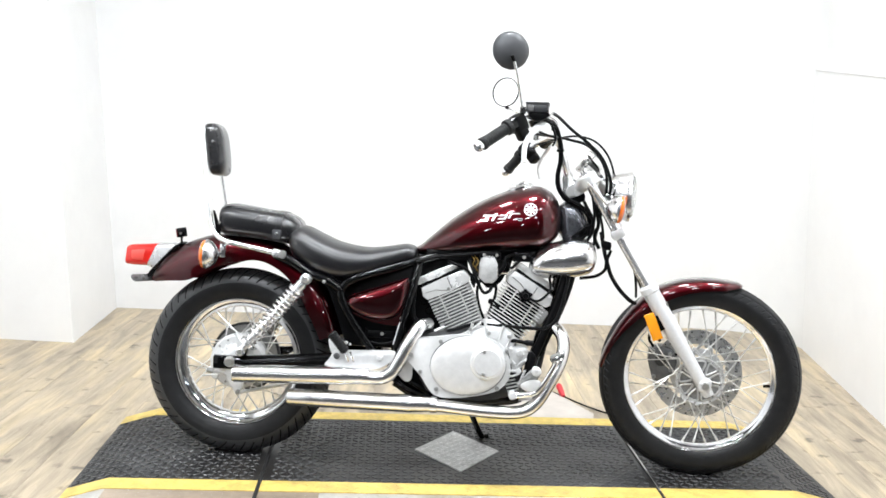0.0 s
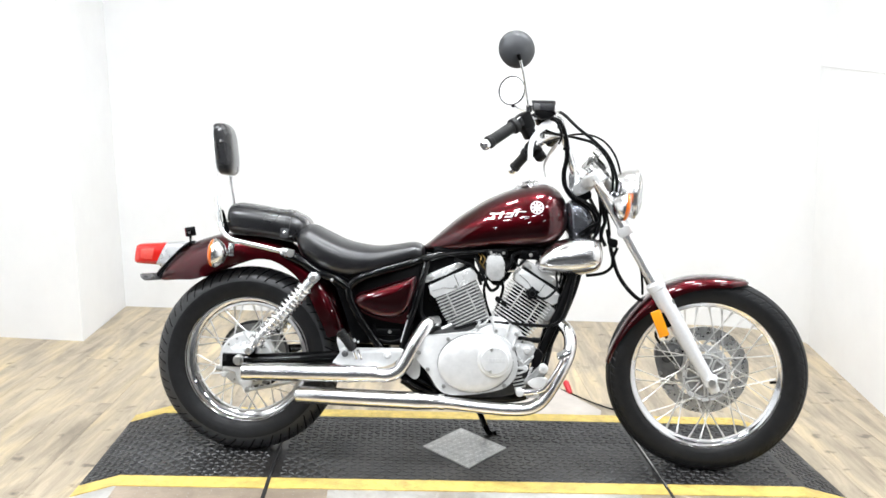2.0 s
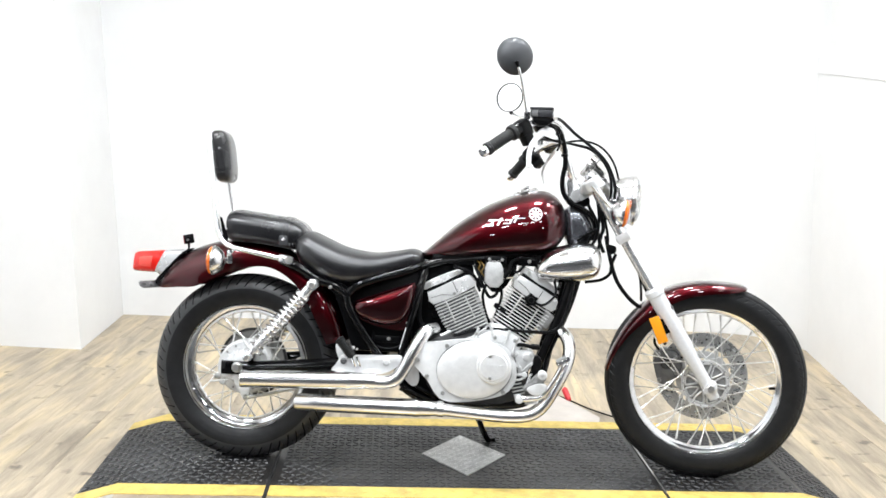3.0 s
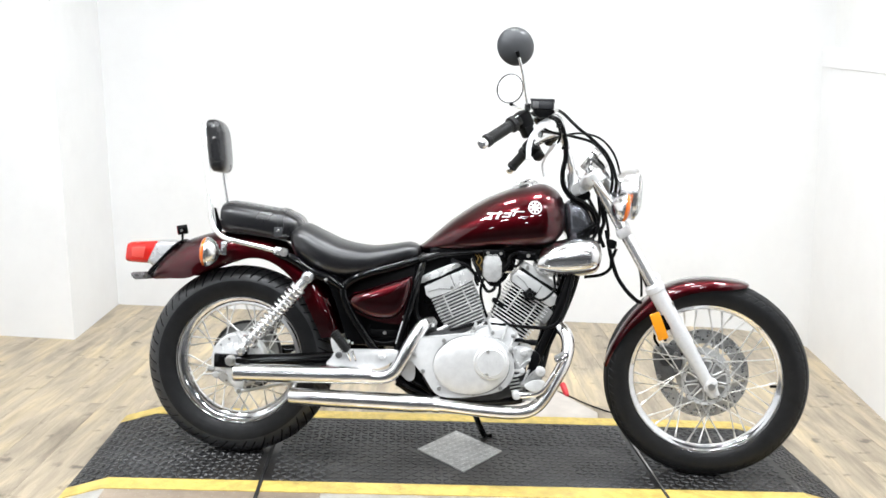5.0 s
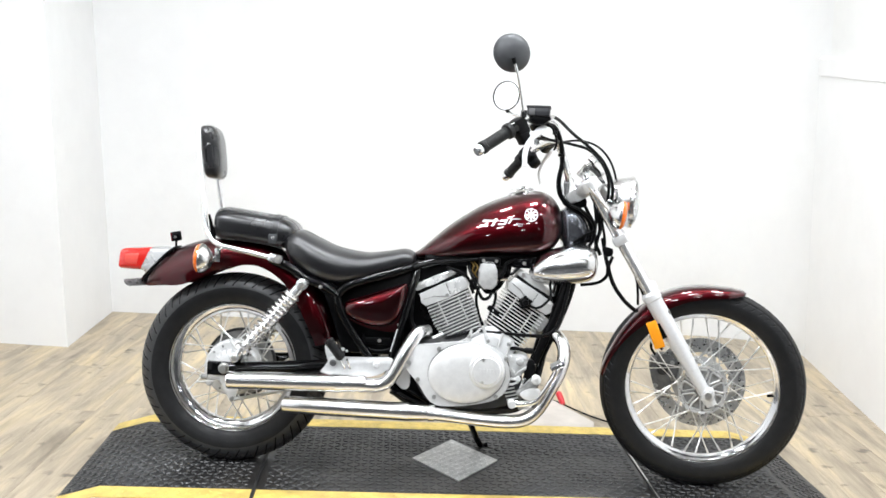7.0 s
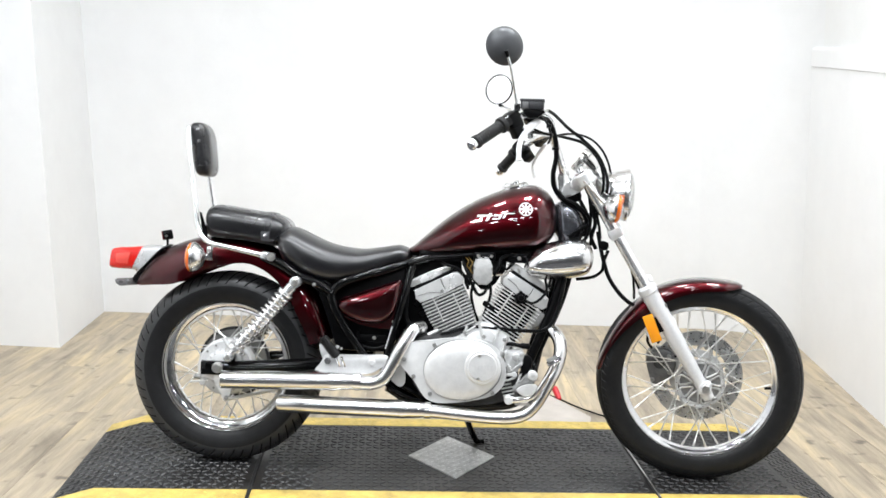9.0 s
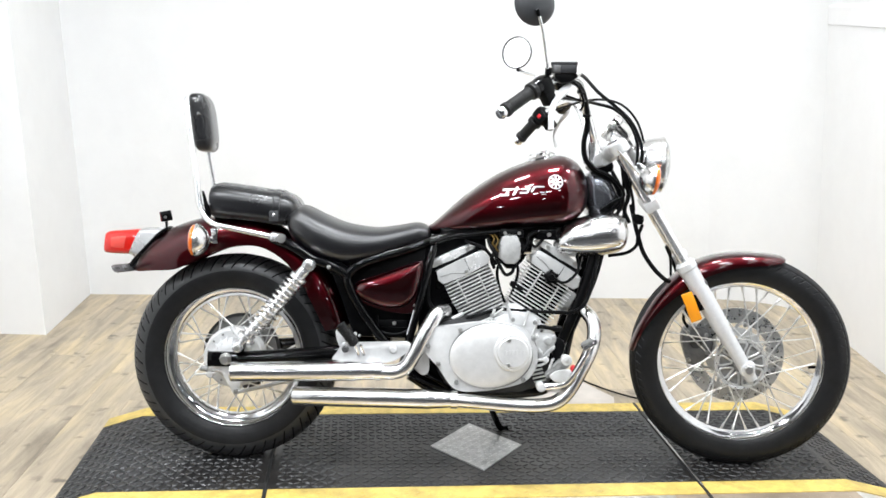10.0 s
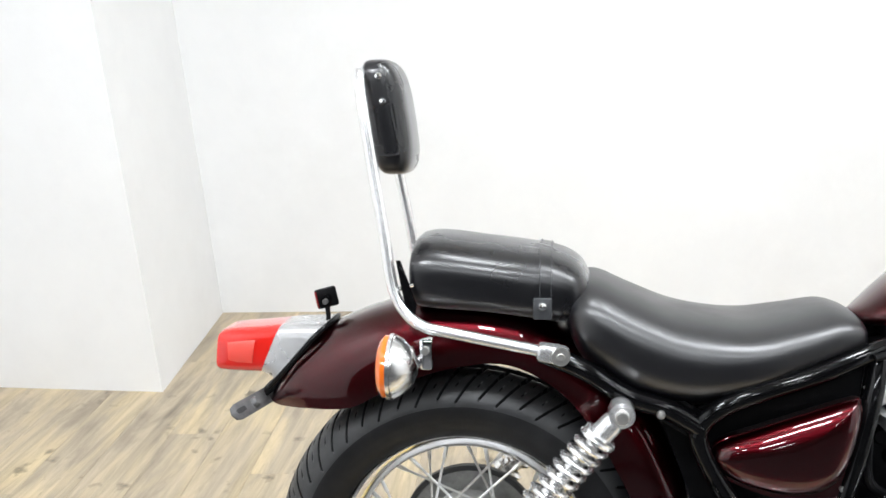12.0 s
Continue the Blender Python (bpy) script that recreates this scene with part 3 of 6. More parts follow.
def tyre(name, centre, radius, width, rim_r, nu, nv, grooves, parent, steer=False, worn=True, ribbed=False):
    """Tyre with its tread grooves sunk into the surface."""
    vs, fs, cuts = [], [], []
    hw = width / 2
    depth = radius - rim_r
    for i in range(nu):
        for j in range(nv + 1):
            s = -1 + 2 * j / nv
            lag = min(abs(s), 0.56)
            u = 2 * math.pi * (i / nu + 2.1 * lag * (1 + 0.5 * lag) / grooves)
            a = s * radians(158)
            y = hw * math.copysign(abs(math.sin(a)) ** 0.85, a) if abs(a) < math.pi / 2 else math.copysign(hw * (1 - 0.28 * ((abs(a) - math.pi / 2) / radians(68)) ** 1.6), a)
            rr = radius - depth * (1 - math.cos(a)) / (1 - math.cos(radians(158)))
            rr = rr - depth * 0.06 * (1 - math.cos(a))
            cut = 0.0
            b = abs(s)
            if b < 0.56:
                side = 1 if s > 0 else -1
                ph = (i * grooves / nu + (0.5 if side > 0 else 0)) % 1.0
                if ribbed:
                    if abs(b - 0.13) < 0.02 or abs(b - 0.30) < 0.018:
                        cut = 0.004
                    if 0.32 < b < 0.47 and abs(ph - 0.5) < 0.05:
                        cut = 0.003
                elif 0.05 < b < 0.50 - 0.06 * (int(i * grooves / nu) % 2) and abs(ph - 0.5) < 0.070 * (1.25 - b):
                    cut = 0.008
                if not ribbed and (abs(b - 0.14) < 0.03 or abs(b - 0.29) < 0.03) and abs((ph + 0.05) % 1.0 - 0.05) < 0.032:
                    cut = 0.005
                if b < 0.035:
                    cut = max(cut, 0.004)
            if 0.70 < b < 0.712 or 0.9 < b < 0.915:
                cut = -0.0008
            cuts.append(cut)
            r2 = rr - cut
            p = Vector((centre.x + r2 * math.cos(u), y, centre.z + r2 * math.sin(u)))
            vs.append(tuple(TURN_BARS @ p) if steer else tuple(p))
    n = nv + 1
    for i in range(nu):
        k = (i + 1) % nu
        for j in range(nv):
            fs.append((i * n + j, i * n + j + 1, k * n + j + 1, k * n + j))
    me = bpy.data.meshes.new(name)
    me.from_pydata(vs, [], fs)
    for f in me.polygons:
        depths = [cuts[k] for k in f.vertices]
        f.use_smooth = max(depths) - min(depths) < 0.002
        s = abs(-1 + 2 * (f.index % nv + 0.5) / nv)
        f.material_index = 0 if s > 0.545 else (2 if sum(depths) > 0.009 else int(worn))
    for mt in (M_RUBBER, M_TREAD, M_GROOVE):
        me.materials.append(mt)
    ob = new(name, me)
    ob.parent = parent
    return ob


def rim(name, c, r, w, parent, steer=False, deep=1.0):
    h = w / 2
    half = [(r + 0.002, h), (r - 0.002, h + 0.0012), (r - 0.006, h), (r - 0.008, h - 0.005), (r - 0.012, h - 0.008), (r - 0.015, h - 0.007), (r - 0.018, h - 0.010), (r - 0.020, h * 0.56), (r - 0.031, h * 0.46), (r - 0.039, h * 0.30), (r - 0.042, 0.0)]
    prof = half + [(a, -b) for a, b in half[-2::-1]] + [(r - 0.006, -h + 0.012), (r - 0.012, -h * 0.45), (r - 0.034, -h * 0.2), (r - 0.034, h * 0.2), (r - 0.012, h * 0.45), (r - 0.006, h - 0.012)]
    prof = [(r + (a - r) * deep, b) for a, b in prof]
    bm = lathe(prof, c, (0, 1, 0), 96, closed=True)
    return part(name, steered(bm) if steer else bm, M_RIM, parent, "chrome wire-wheel rim")


def spokes(c, rh, rr, yh, parent, n=36, steer=False):
    for k in range(n):
        side = 1 if k % 2 else -1
        lead = 1 if (k // 2) % 2 else -1
        a = 2 * math.pi * k / n
        b = a + lead * radians(62) * (0.9 if side > 0 else 1)
        p = c + Vector((rr * math.cos(a), side * 0.006, rr * math.sin(a)))
        q = c + Vector((rh * math.cos(b), side * yh, rh * math.sin(b)))
        d = (q - p).normalized()
        bm = sweep([p, p + d * 0.018, p + d * 0.020, q], [0.0034, 0.0034, 0.0021, 0.0021], 6)
        part("spoke", steered(bm) if steer else bm, M_SPOKE, parent)


# rear wheel
hub_r = part("rear_wheel", lathe([(0.0, -0.062), (0.03, -0.062), (0.03, -0.055), (0.055, -0.053), (0.058, -0.046), (0.034, -0.044), (0.034, 0.03), (0.06, 0.036), (0.075, 0.06), (0.02, 0.065)], RW, (0, 1, 0), 40), M_ALU, bike, "wire-spoked rear wheel")
part("sprocket", lathe([(0.03, 0.066), (0.104, 0.066), (0.106, 0.069), (0.104, 0.072), (0.03, 0.072)], RW, (0, 1, 0), 60, closed=True), M_DULL, hub_r, "toothed rear sprocket")
part("drive_chain", lathe([(0.106, 0.062), (0.114, 0.063), (0.114, 0.075), (0.106, 0.076)], RW, (0, 1, 0), 60, closed=True), M_CORE, hub_r, "dark drive chain")
tyre("tyre", RW, 0.298, 0.13, 0.2115, 1404, 96, 54, hub_r)
rim("rim", RW, 0.2135, 0.088, hub_r)
spokes(RW, 0.062, 0.173, 0.045, hub_r)
drum = part("brake_drum_plate", lathe([(0.0, -0.082), (0.028, -0.081), (0.046, -0.078), (0.056, -0.072), (0.060, -0.066), (0.066, -0.065), (0.080, -0.064), (0.086, -0.059), (0.088, -0.045), (0.088, -0.02), (0.06, -0.018)], RW, (0, 1, 0), 56), M_COVER, bike, "silver cast rear drum brake plate")
for k in range(14):
    a = 2 * math.pi * k / 14 + 0.2
    p = RW + Vector((0.073 * math.cos(a), -0.064, 0.073 * math.sin(a)))
    part("bolt", lathe([(0.0, 0.004), (0.003, 0.0035), (0.004, 0.0)], p, (0, -1, 0), 8), M_DULL, drum)
for k in range(7):
    a = radians(35 + 18 * k)
    u = Vector((math.cos(a), 0, math.sin(a)))
    part("drum_rib", rod(RW + u * 0.050 + Vector((0, -0.078, 0)), RW + u * 0.064 + Vector((0, -0.066, 0)), 0.0022, 6), M_COVER, drum)
part("cam_boss", lathe([(0.0, 0.030), (0.010, 0.030), (0.014, 0.024), (0.015, 0.0)], RW + Vector((0.030, -0.078, 0.052)), (0, -1, 0), 20), M_COVER, drum)

# front wheel
M_HUB = mat("grey_cast_hub", (0.62, 0.62, 0.615), 0.4, 0.5, vary=0.15, scale=60, bump=0.2, bump_scale=400)
hub_f = part("front_wheel", steered(lathe([(0.0, -0.062), (0.022, -0.062), (0.024, -0.05), (0.062, -0.046), (0.066, -0.040), (0.064, -0.032), (0.03, -0.028), (0.028, 0.028), (0.055, 0.034), (0.055, 0.045), (0.02, 0.05)], FW, (0, 1, 0), 48)), M_DULL, bike, "wire-spoked front wheel")
tyre("tyre", FW, 0.316, 0.092, 0.2445, 1080, 80, 72, hub_f, True, False, True)
rim("rim", FW, 0.2465, 0.052, hub_f, True, 0.66)
spokes(FW, 0.056, 0.218, 0.036, hub_f, 36, True)
part("hub_face", steered(lathe([(0.0, -0.049), (0.064, -0.049), (0.064, -0.042), (0.0, -0.042)], FW, (0, 1, 0), 48)), M_DULL, hub_f, "grey recessed hub face")
for k in range(9):
    a = 2 * math.pi * (k + 0.3) / 9
    loop = []
    for r0, t0 in ((0.027, -0.10), (0.036, -0.20), (0.052, -0.265), (0.0615, -0.25), (0.0645, -0.13), (0.0645, 0.13), (0.0615, 0.25), (0.052, 0.265), (0.036, 0.20), (0.027, 0.10)):
        loop.append((FW.x + r0 * math.cos(a + t0), FW.y - 0.0535, FW.z + r0 * math.sin(a + t0)))
    part("hub_petal", steered(sweep(spline(loop + loop[:1], 3), 0.0036, 6)), M_HUB, hub_f)
bmh = lathe([(0.0745, -0.058), (0.0745, -0.040), (0.0665, -0.040), (0.0665, -0.055)], FW, (0, 1, 0), 48, closed=True)
part("hub_ring", steered(bmh), M_HUB, hub_f)
for k in range(18):
    a = 2 * math.pi * k / 18
    p = FW + Vector((0.0705 * math.cos(a), -0.0585, 0.0705 * math.sin(a)))
    part("spoke_head", steered(lathe([(0.0, 0.003), (0.0022, 0.0025), (0.003, 0.0)], p, (0, -1, 0), 8)), M_CHROME, hub_f)
part("brake_disc", steered(lathe([(0.144, 0.052), (0.144, 0.057), (0.098, 0.057), (0.098, 0.052)], FW, (0, 1, 0), 72, closed=True)), M_DISC, hub_f, "drilled steel brake disc")
for k in range(54):
    a = 2 * math.pi * k / 54
    rr = (0.137, 0.124, 0.111)[k % 3]
    p = FW + Vector((rr * math.cos(a), 0, rr * math.sin(a)))
    part("disc_hole", steered(rod(p + Vector((0, 0.0512, 0)), p + Vector((0, 0.0575, 0)), 0.0028, 8)), M_BLACK, hub_f)
part("disc_carrier", steered(lathe([(0.062, 0.046), (0.084, 0.050), (0.086, 0.053), (0.062, 0.053)], FW, (0, 1, 0), 48, closed=True)), M_ALU, hub_f, "silver disc carrier")
for k in range(6):
    a = 2 * math.pi * (k + 0.25) / 6
    loop = [(FW.x + r0 * math.cos(a + t0), 0.0535, FW.z + r0 * math.sin(a + t0)) for r0, t0 in ((0.080, -0.30), (0.094, -0.20), (0.102, 0.0), (0.094, 0.20), (0.080, 0.30))]
    part("carrier_arm", steered(sweep(spline(loop, 4), 0.0062, 8, flat=0.5)), M_ALU, hub_f)
    p = FW + Vector((0.096 * math.cos(a), 0.050, 0.096 * math.sin(a)))
    part("disc_bolt", steered(lathe([(0.0, 0.006), (0.005, 0.006), (0.0065, 0.003), (0.0065, 0.0)], p, (0, -1, 0), 10)), M_BRASS, hub_f)
valve_a = radians(-3)
valve = FW + Vector((0.222 * math.cos(valve_a), 0, 0.222 * math.sin(valve_a)))
part("valve_stem", steered(rod(valve, valve - Vector((0.020, 0, 0.002)), 0.0045, 10)), M_SATIN, hub_f, "black rubber valve stem")

# front fork
FDIR = Vector((-0.530, 0, 0.848)).normalized()
for sy in (-1, 1):
    o = Vector((1.492, sy * 0.098, 0.318))
    prof = [(0.0, -0.045), (0.016, -0.042), (0.019, -0.02), (0.019, 0.03), (0.021, 0.10), (0.025, 0.17), (0.026, 0.325), (0.029, 0.328), (0.029, 0.345), (0.022, 0.352)]
    leg = part("fork_leg", steered(lathe(prof, o, FDIR, 28)), M_SILVER, bike, "silver painted lower fork leg")
    part("axle_clamp", steered(box(o + Vector((0.006, sy * 0.002, -0.002)), (0.042, 0.040, 0.044), 0.012)), M_SILVER, leg)
    part("axle_nut", steered(rod(o + Vector((0.006, sy * 0.018, 0)), o + Vector((0.006, sy * 0.036, 0)), 0.012, 6)), M_BRASS, leg)
    tube = part("fork_tube", steered(rod(o + FDIR * 0.34, o + FDIR * 0.74, 0.0160, 24)), M_SATINCHROME, bike, "bright upper fork tube")
    part("fork_cap", steered(lathe([(0.0, 0.762), (0.010, 0.762), (0.012, 0.752), (0.021, 0.750), (0.022, 0.735), (0.018, 0.734)], o, FDIR, 20)), M_CHROME, tube)
low = Vector((1.492, 0, 0.318)) + FDIR * 0.535
bmt = box(low, (0.046, 0.24, 0.034), 0.012, rot=Matrix.Rotation(radians(-32), 3, "Y"))
part("lower_clamp", steered(bmt), M_SILVER, bike, "silver lower fork clamp")
clamp_out = rounded([(1.030, 0.884), (1.038, 0.902), (1.062, 0.918), (1.082, 0.934), (1.106, 0.940), (1.134, 0.946), (1.146, 0.932), (1.124, 0.912), (1.088, 0.888), (1.052, 0.872)], 3)
yoke = part("upper_clamp", steered(prism(clamp_out, -0.075, 0.075, 0.010, 3)), M_HEAD, bike, "polished upper fork clamp")
for sy in (-1, 1):
    part("clamp_boss", steered(lathe([(0.0, 0.745), (0.024, 0.745), (0.030, 0.738), (0.031, 0.722), (0.028, 0.708), (0.0, 0.706)], Vector((1.492, sy * 0.098, 0.318)), FDIR, 24)), M_HEAD, yoke)
    part("clamp_bridge", steered(sweep([(1.085, sy * 0.070, 0.912), (1.098, sy * 0.098, 0.932)], [0.022, 0.024], 14)), M_HEAD, yoke)
part("steering_nut", steered(lathe([(0.0, 0.016), (0.012, 0.016), (0.016, 0.012), (0.018, 0.0)], (1.058, 0.0, 0.914), RAKE, 20)), M_CHROME, yoke)

# front mudguard
part("front_mudguard", steered(shell([(1.172, 0.335, 1.185, 0.33, 0.03), (1.188, 0.399, 1.204, 0.392, 0.05), (1.228, 0.483, 1.25, 0.462, 0.06), (1.28, 0.55, 1.306, 0.516, 0.064), (1.335, 0.597, 1.364, 0.560, 0.064),
      (1.400, 0.625, 1.425, 0.588, 0.064), (1.471, 0.637, 1.485, 0.602, 0.064), (1.542, 0.636, 1.545, 0.608, 0.06), (1.59, 0.630, 1.59, 0.616, 0.045), (1.604, 0.622, 1.602, 0.618, 0.02)])), M_RED, bike, "maroon painted front mudguard")

# rear mudguard
part("rear_mudguard", shell([(-0.290, 0.548, -0.266, 0.540, 0.045, 2.6), (-0.252, 0.610, -0.215, 0.546, 0.075, 2.6), (-0.205, 0.652, -0.150, 0.552, 0.088, 2.6), (-0.150, 0.680, -0.098, 0.578, 0.092, 2.6), (-0.09, 0.699, -0.045, 0.602, 0.095, 2.6),
      (-0.03, 0.708, 0.01, 0.618, 0.096, 2.6), (0.05, 0.706, 0.073, 0.624, 0.096, 2.6), (0.115, 0.690, 0.125, 0.606, 0.096, 2.7), (0.175, 0.655, 0.17, 0.572, 0.097, 3.0), (0.238, 0.600, 0.208, 0.522, 0.100, 3.8), (0.294, 0.535, 0.238, 0.470, 0.108, 3.6), (0.332, 0.455, 0.262, 0.422, 0.108, 3.6), (0.342, 0.400, 0.278, 0.386, 0.100, 3.6)], half=14), M_RED, bike, "maroon painted rear mudguard")


# tank
def tank():
    rows = [(0.566, 0.676, 0.690, 0.020), (0.585, 0.672, 0.704, 0.048), (0.62, 0.672, 0.737, 0.070), (0.68, 0.676, 0.790, 0.096), (0.762, 0.680, 0.846, 0.120), (0.849, 0.688, 0.885, 0.138),
            (0.91, 0.694, 0.900, 0.143), (0.955, 0.702, 0.903, 0.138), (0.99, 0.720, 0.886, 0.122), (1.012, 0.746, 0.856, 0.096), (1.024, 0.785, 0.815, 0.05)]
    bm = bmesh.new()
    rings = []
    for x, zl, zt, w in resample(rows, 5):
        zc = zl + (zt - zl) * 0.36
        ring = []
        for k in range(40):
            a = 2 * math.pi * k / 40
            c, s = math.cos(a), math.sin(a)
            p = 2.15 if s >= 0 else 3.2
            y = w * math.copysign(abs(c) ** (2 / p), c)
            z = zc + ((zt - zc) if s >= 0 else (zc - zl)) * math.copysign(abs(s) ** (2 / p), s)
            ring.append(bm.verts.new((x, y, z)))
        rings.append(ring)
    bridge(bm, rings)
    return part("fuel_tank", bm, M_RED, bike, "maroon metallic teardrop fuel tank", sharp=60)


tank_ob = tank()
cap_c = Vector((0.888, 0, 0.890))
part("filler_cap", lathe([(0.048, -0.012), (0.048, 0.006), (0.040, 0.012), (0.036, 0.012), (0.034, 0.018), (0.022, 0.022), (0.0, 0.022)], cap_c, (-0.30, 0, 0.95), 32), M_CHROME, tank_ob, "chrome filler cap")

# seats
seat = part("rider_seat", padded([(0.163, 0.690, 0.706, 0.06), (0.167, 0.668, 0.724, 0.100), (0.182, 0.632, 0.738, 0.124), (0.212, 0.600, 0.741, 0.137), (0.262, 0.572, 0.719, 0.145), (0.33, 0.560, 0.693, 0.146), (0.413, 0.574, 0.682, 0.137), (0.48, 0.600, 0.690, 0.120),
      (0.53, 0.622, 0.699, 0.106), (0.554, 0.632, 0.695, 0.097), (0.566, 0.640, 0.688, 0.088), (0.571, 0.650, 0.678, 0.07)], p_top=2.45, p_low=2.6, mid=0.56), M_SEAT, bike, "black vinyl rider saddle", sharp=70)
pill = part("pillion_seat", padded([(-0.057, 0.732, 0.770, 0.080), (-0.055, 0.715, 0.788, 0.100), (-0.047, 0.702, 0.799, 0.110), (-0.015, 0.697, 0.802, 0.114), (0.05, 0.693, 0.794, 0.116), (0.11, 0.686, 0.786, 0.116), (0.155, 0.68, 0.778, 0.112), (0.185, 0.682, 0.762, 0.1), (0.2, 0.695, 0.738, 0.06)], p_top=2.5, p_low=4, mid=0.5), M_VINYL, bike, "black vinyl pillion pad", sharp=70)
def over_pillion(x, lift):
    """The pillion pad's outline across at x, a little outside it, from edge to edge."""
    rows = [(0.11, 0.686, 0.786, 0.116), (0.155, 0.68, 0.778, 0.112)]
    f = (x - 0.11) / 0.045
    zl, zt, w = (rows[0][k] + (rows[1][k] - rows[0][k]) * f for k in (1, 2, 3))
    zc = (zl + zt) / 2
    out = []
    for k in range(-2, 35):
        a = math.pi * k / 32
        c, q = math.cos(a), math.sin(a)
        p = 2.5 if q >= 0 else 4
        out.append((x, (w + lift) * math.copysign(abs(c) ** (2 / p), c), zc + ((zt - zc) if q >= 0 else (zc - zl)) * math.copysign(abs(q) ** (2 / p), q) + (lift if q > 0 else 0)))
    return out


def strap(x0, x1):
    bm = bmesh.new()
    lines = [over_pillion(x, h) for x, h in ((x0, -0.001), (x0, 0.003), (x1, 0.003), (x1, -0.001))]
    rings = [[bm.verts.new(line[k]) for line in lines] for k in range(len(lines[0]))]
    bridge(bm, rings)
    return bm


part("seat_strap", strap(0.126, 0.146), M_VINYL, pill, "black vinyl strap")
for sx in (0.1285, 0.1435):
    part("stitching", sweep(over_pillion(sx, 0.0034), 0.0006, 6), M_MIRBACK, pill, "pale stitching along the strap")
part("strap_tab", box((0.132, -0.1195, 0.709), (0.026, 0.005, 0.03), 0.002), M_MIRBACK, pill)
part("rivet", lathe([(0.0, 0.007), (0.004, 0.006), (0.0065, 0.003), (0.007, 0)], (0.132, -0.1205, 0.712), (0, -1, 0), 16), M_CHROME, pill)


# ---------------------------------------------------------------- backrest
right_bar = [(0.165, -0.128, 0.645), (0.06, -0.128, 0.665), (0.0, -0.126, 0.676), (-0.032, -0.124, 0.683), (-0.057, -0.119, 0.700), (-0.076, -0.113, 0.735), (-0.088, -0.106, 0.810), (-0.102, -0.098, 0.890), (-0.117, -0.09, 0.985), (-0.124, -0.076, 1.026), (-0.127, -0.05, 1.038)]
bars = spline(right_bar + [(-0.127, 0, 1.040)] + [(x, -y, z) for x, y, z in right_bar[::-1]], 7)
sissy = part("backrest_hoop", sweep(bars, 0.0080, 12), M_SATINCHROME, bike, "chrome backrest hoop bolted over the mudguard")
for sy in (-1, 1):
    part("mount_block", box((0.146, sy * 0.134, 0.650), (0.044, 0.024, 0.026), 0.007, rot=Matrix.Rotation(radians(10), 3, "Y")), M_SATINCHROME, sissy)
    part("mount_bolt", lathe([(0.0, 0.009), (0.005, 0.009), (0.006, 0.006), (0.012, 0.006), (0.013, 0.0)], (0.157, sy * 0.145, 0.649), (0, sy, 0), 20), M_BRASS, sissy)
    part("gusset", prism([(-0.070, 0.775), (-0.064, 0.775), (-0.042, 0.712), (-0.045, 0.694), (-0.056, 0.70)], sy * 0.118 - 0.003, sy * 0.118 + 0.003, 0.001), M_BLACK, sissy, "black gusset plate")
part("cross_rod", rod((-0.066, -0.118, 0.735), (-0.036, -0.10, 0.741), 0.003, 8), M_CHROME, sissy)


def back_pad():
    """Square-shouldered behind, softly domed in front."""
    bm = bmesh.new()
    rings = []
    n = 24
    for i in range(n + 1):
        u = 1 - math.cos(math.pi * i / n)
        s = u / 2
        e = abs(2 * s - 1)
        w = (1 - e ** 9) ** 0.5 if e < 1 else 0.0
        dome = (1 - e ** 3.4) ** 0.55 if e < 1 else 0.0
        z = 0.889 + s * 0.166
        xc = -0.080 - s * 0.023
        ring = []
        for k in range(64):
            a = 2 * math.pi * k / 64
            c, q = math.cos(a), math.sin(a)
            if c > 0:
                x = xc + 0.0305 * (0.25 + 0.75 * dome) * c ** 0.72
            else:
                x = xc - 0.0275 * (0.45 + 0.55 * w) * abs(c) ** 0.45
            half = 0.068 * (0.42 + 0.58 * w)
            ring.append(bm.verts.new((x, half * math.copysign(abs(q) ** (0.40 if c <= 0 else 0.52), q), z)))
        rings.append(ring)
    bridge(bm, rings)
    return part("backrest_pad", bm, M_VINYL, bike, "black padded vinyl backrest", sharp=80)


pad = back_pad()
for sx, sz in ((-0.099, 1.029), (-0.0935, 0.994)):
    part("rivet", lathe([(0.0, 0.006), (0.0035, 0.005), (0.0055, 0.002), (0.006, 0)], (sx, -0.0675, sz), (0, -1, 0), 14), M_CHROME, pad)
part("pad_seam", sweep(spline([(-0.088, -0.0680, 1.030), (-0.079, -0.0690, 0.975), (-0.070, -0.0685, 0.926), (-0.076, -0.0685, 0.919), (-0.100, -0.067, 0.917)], 5), 0.0014, 6), M_VINYL, pad)

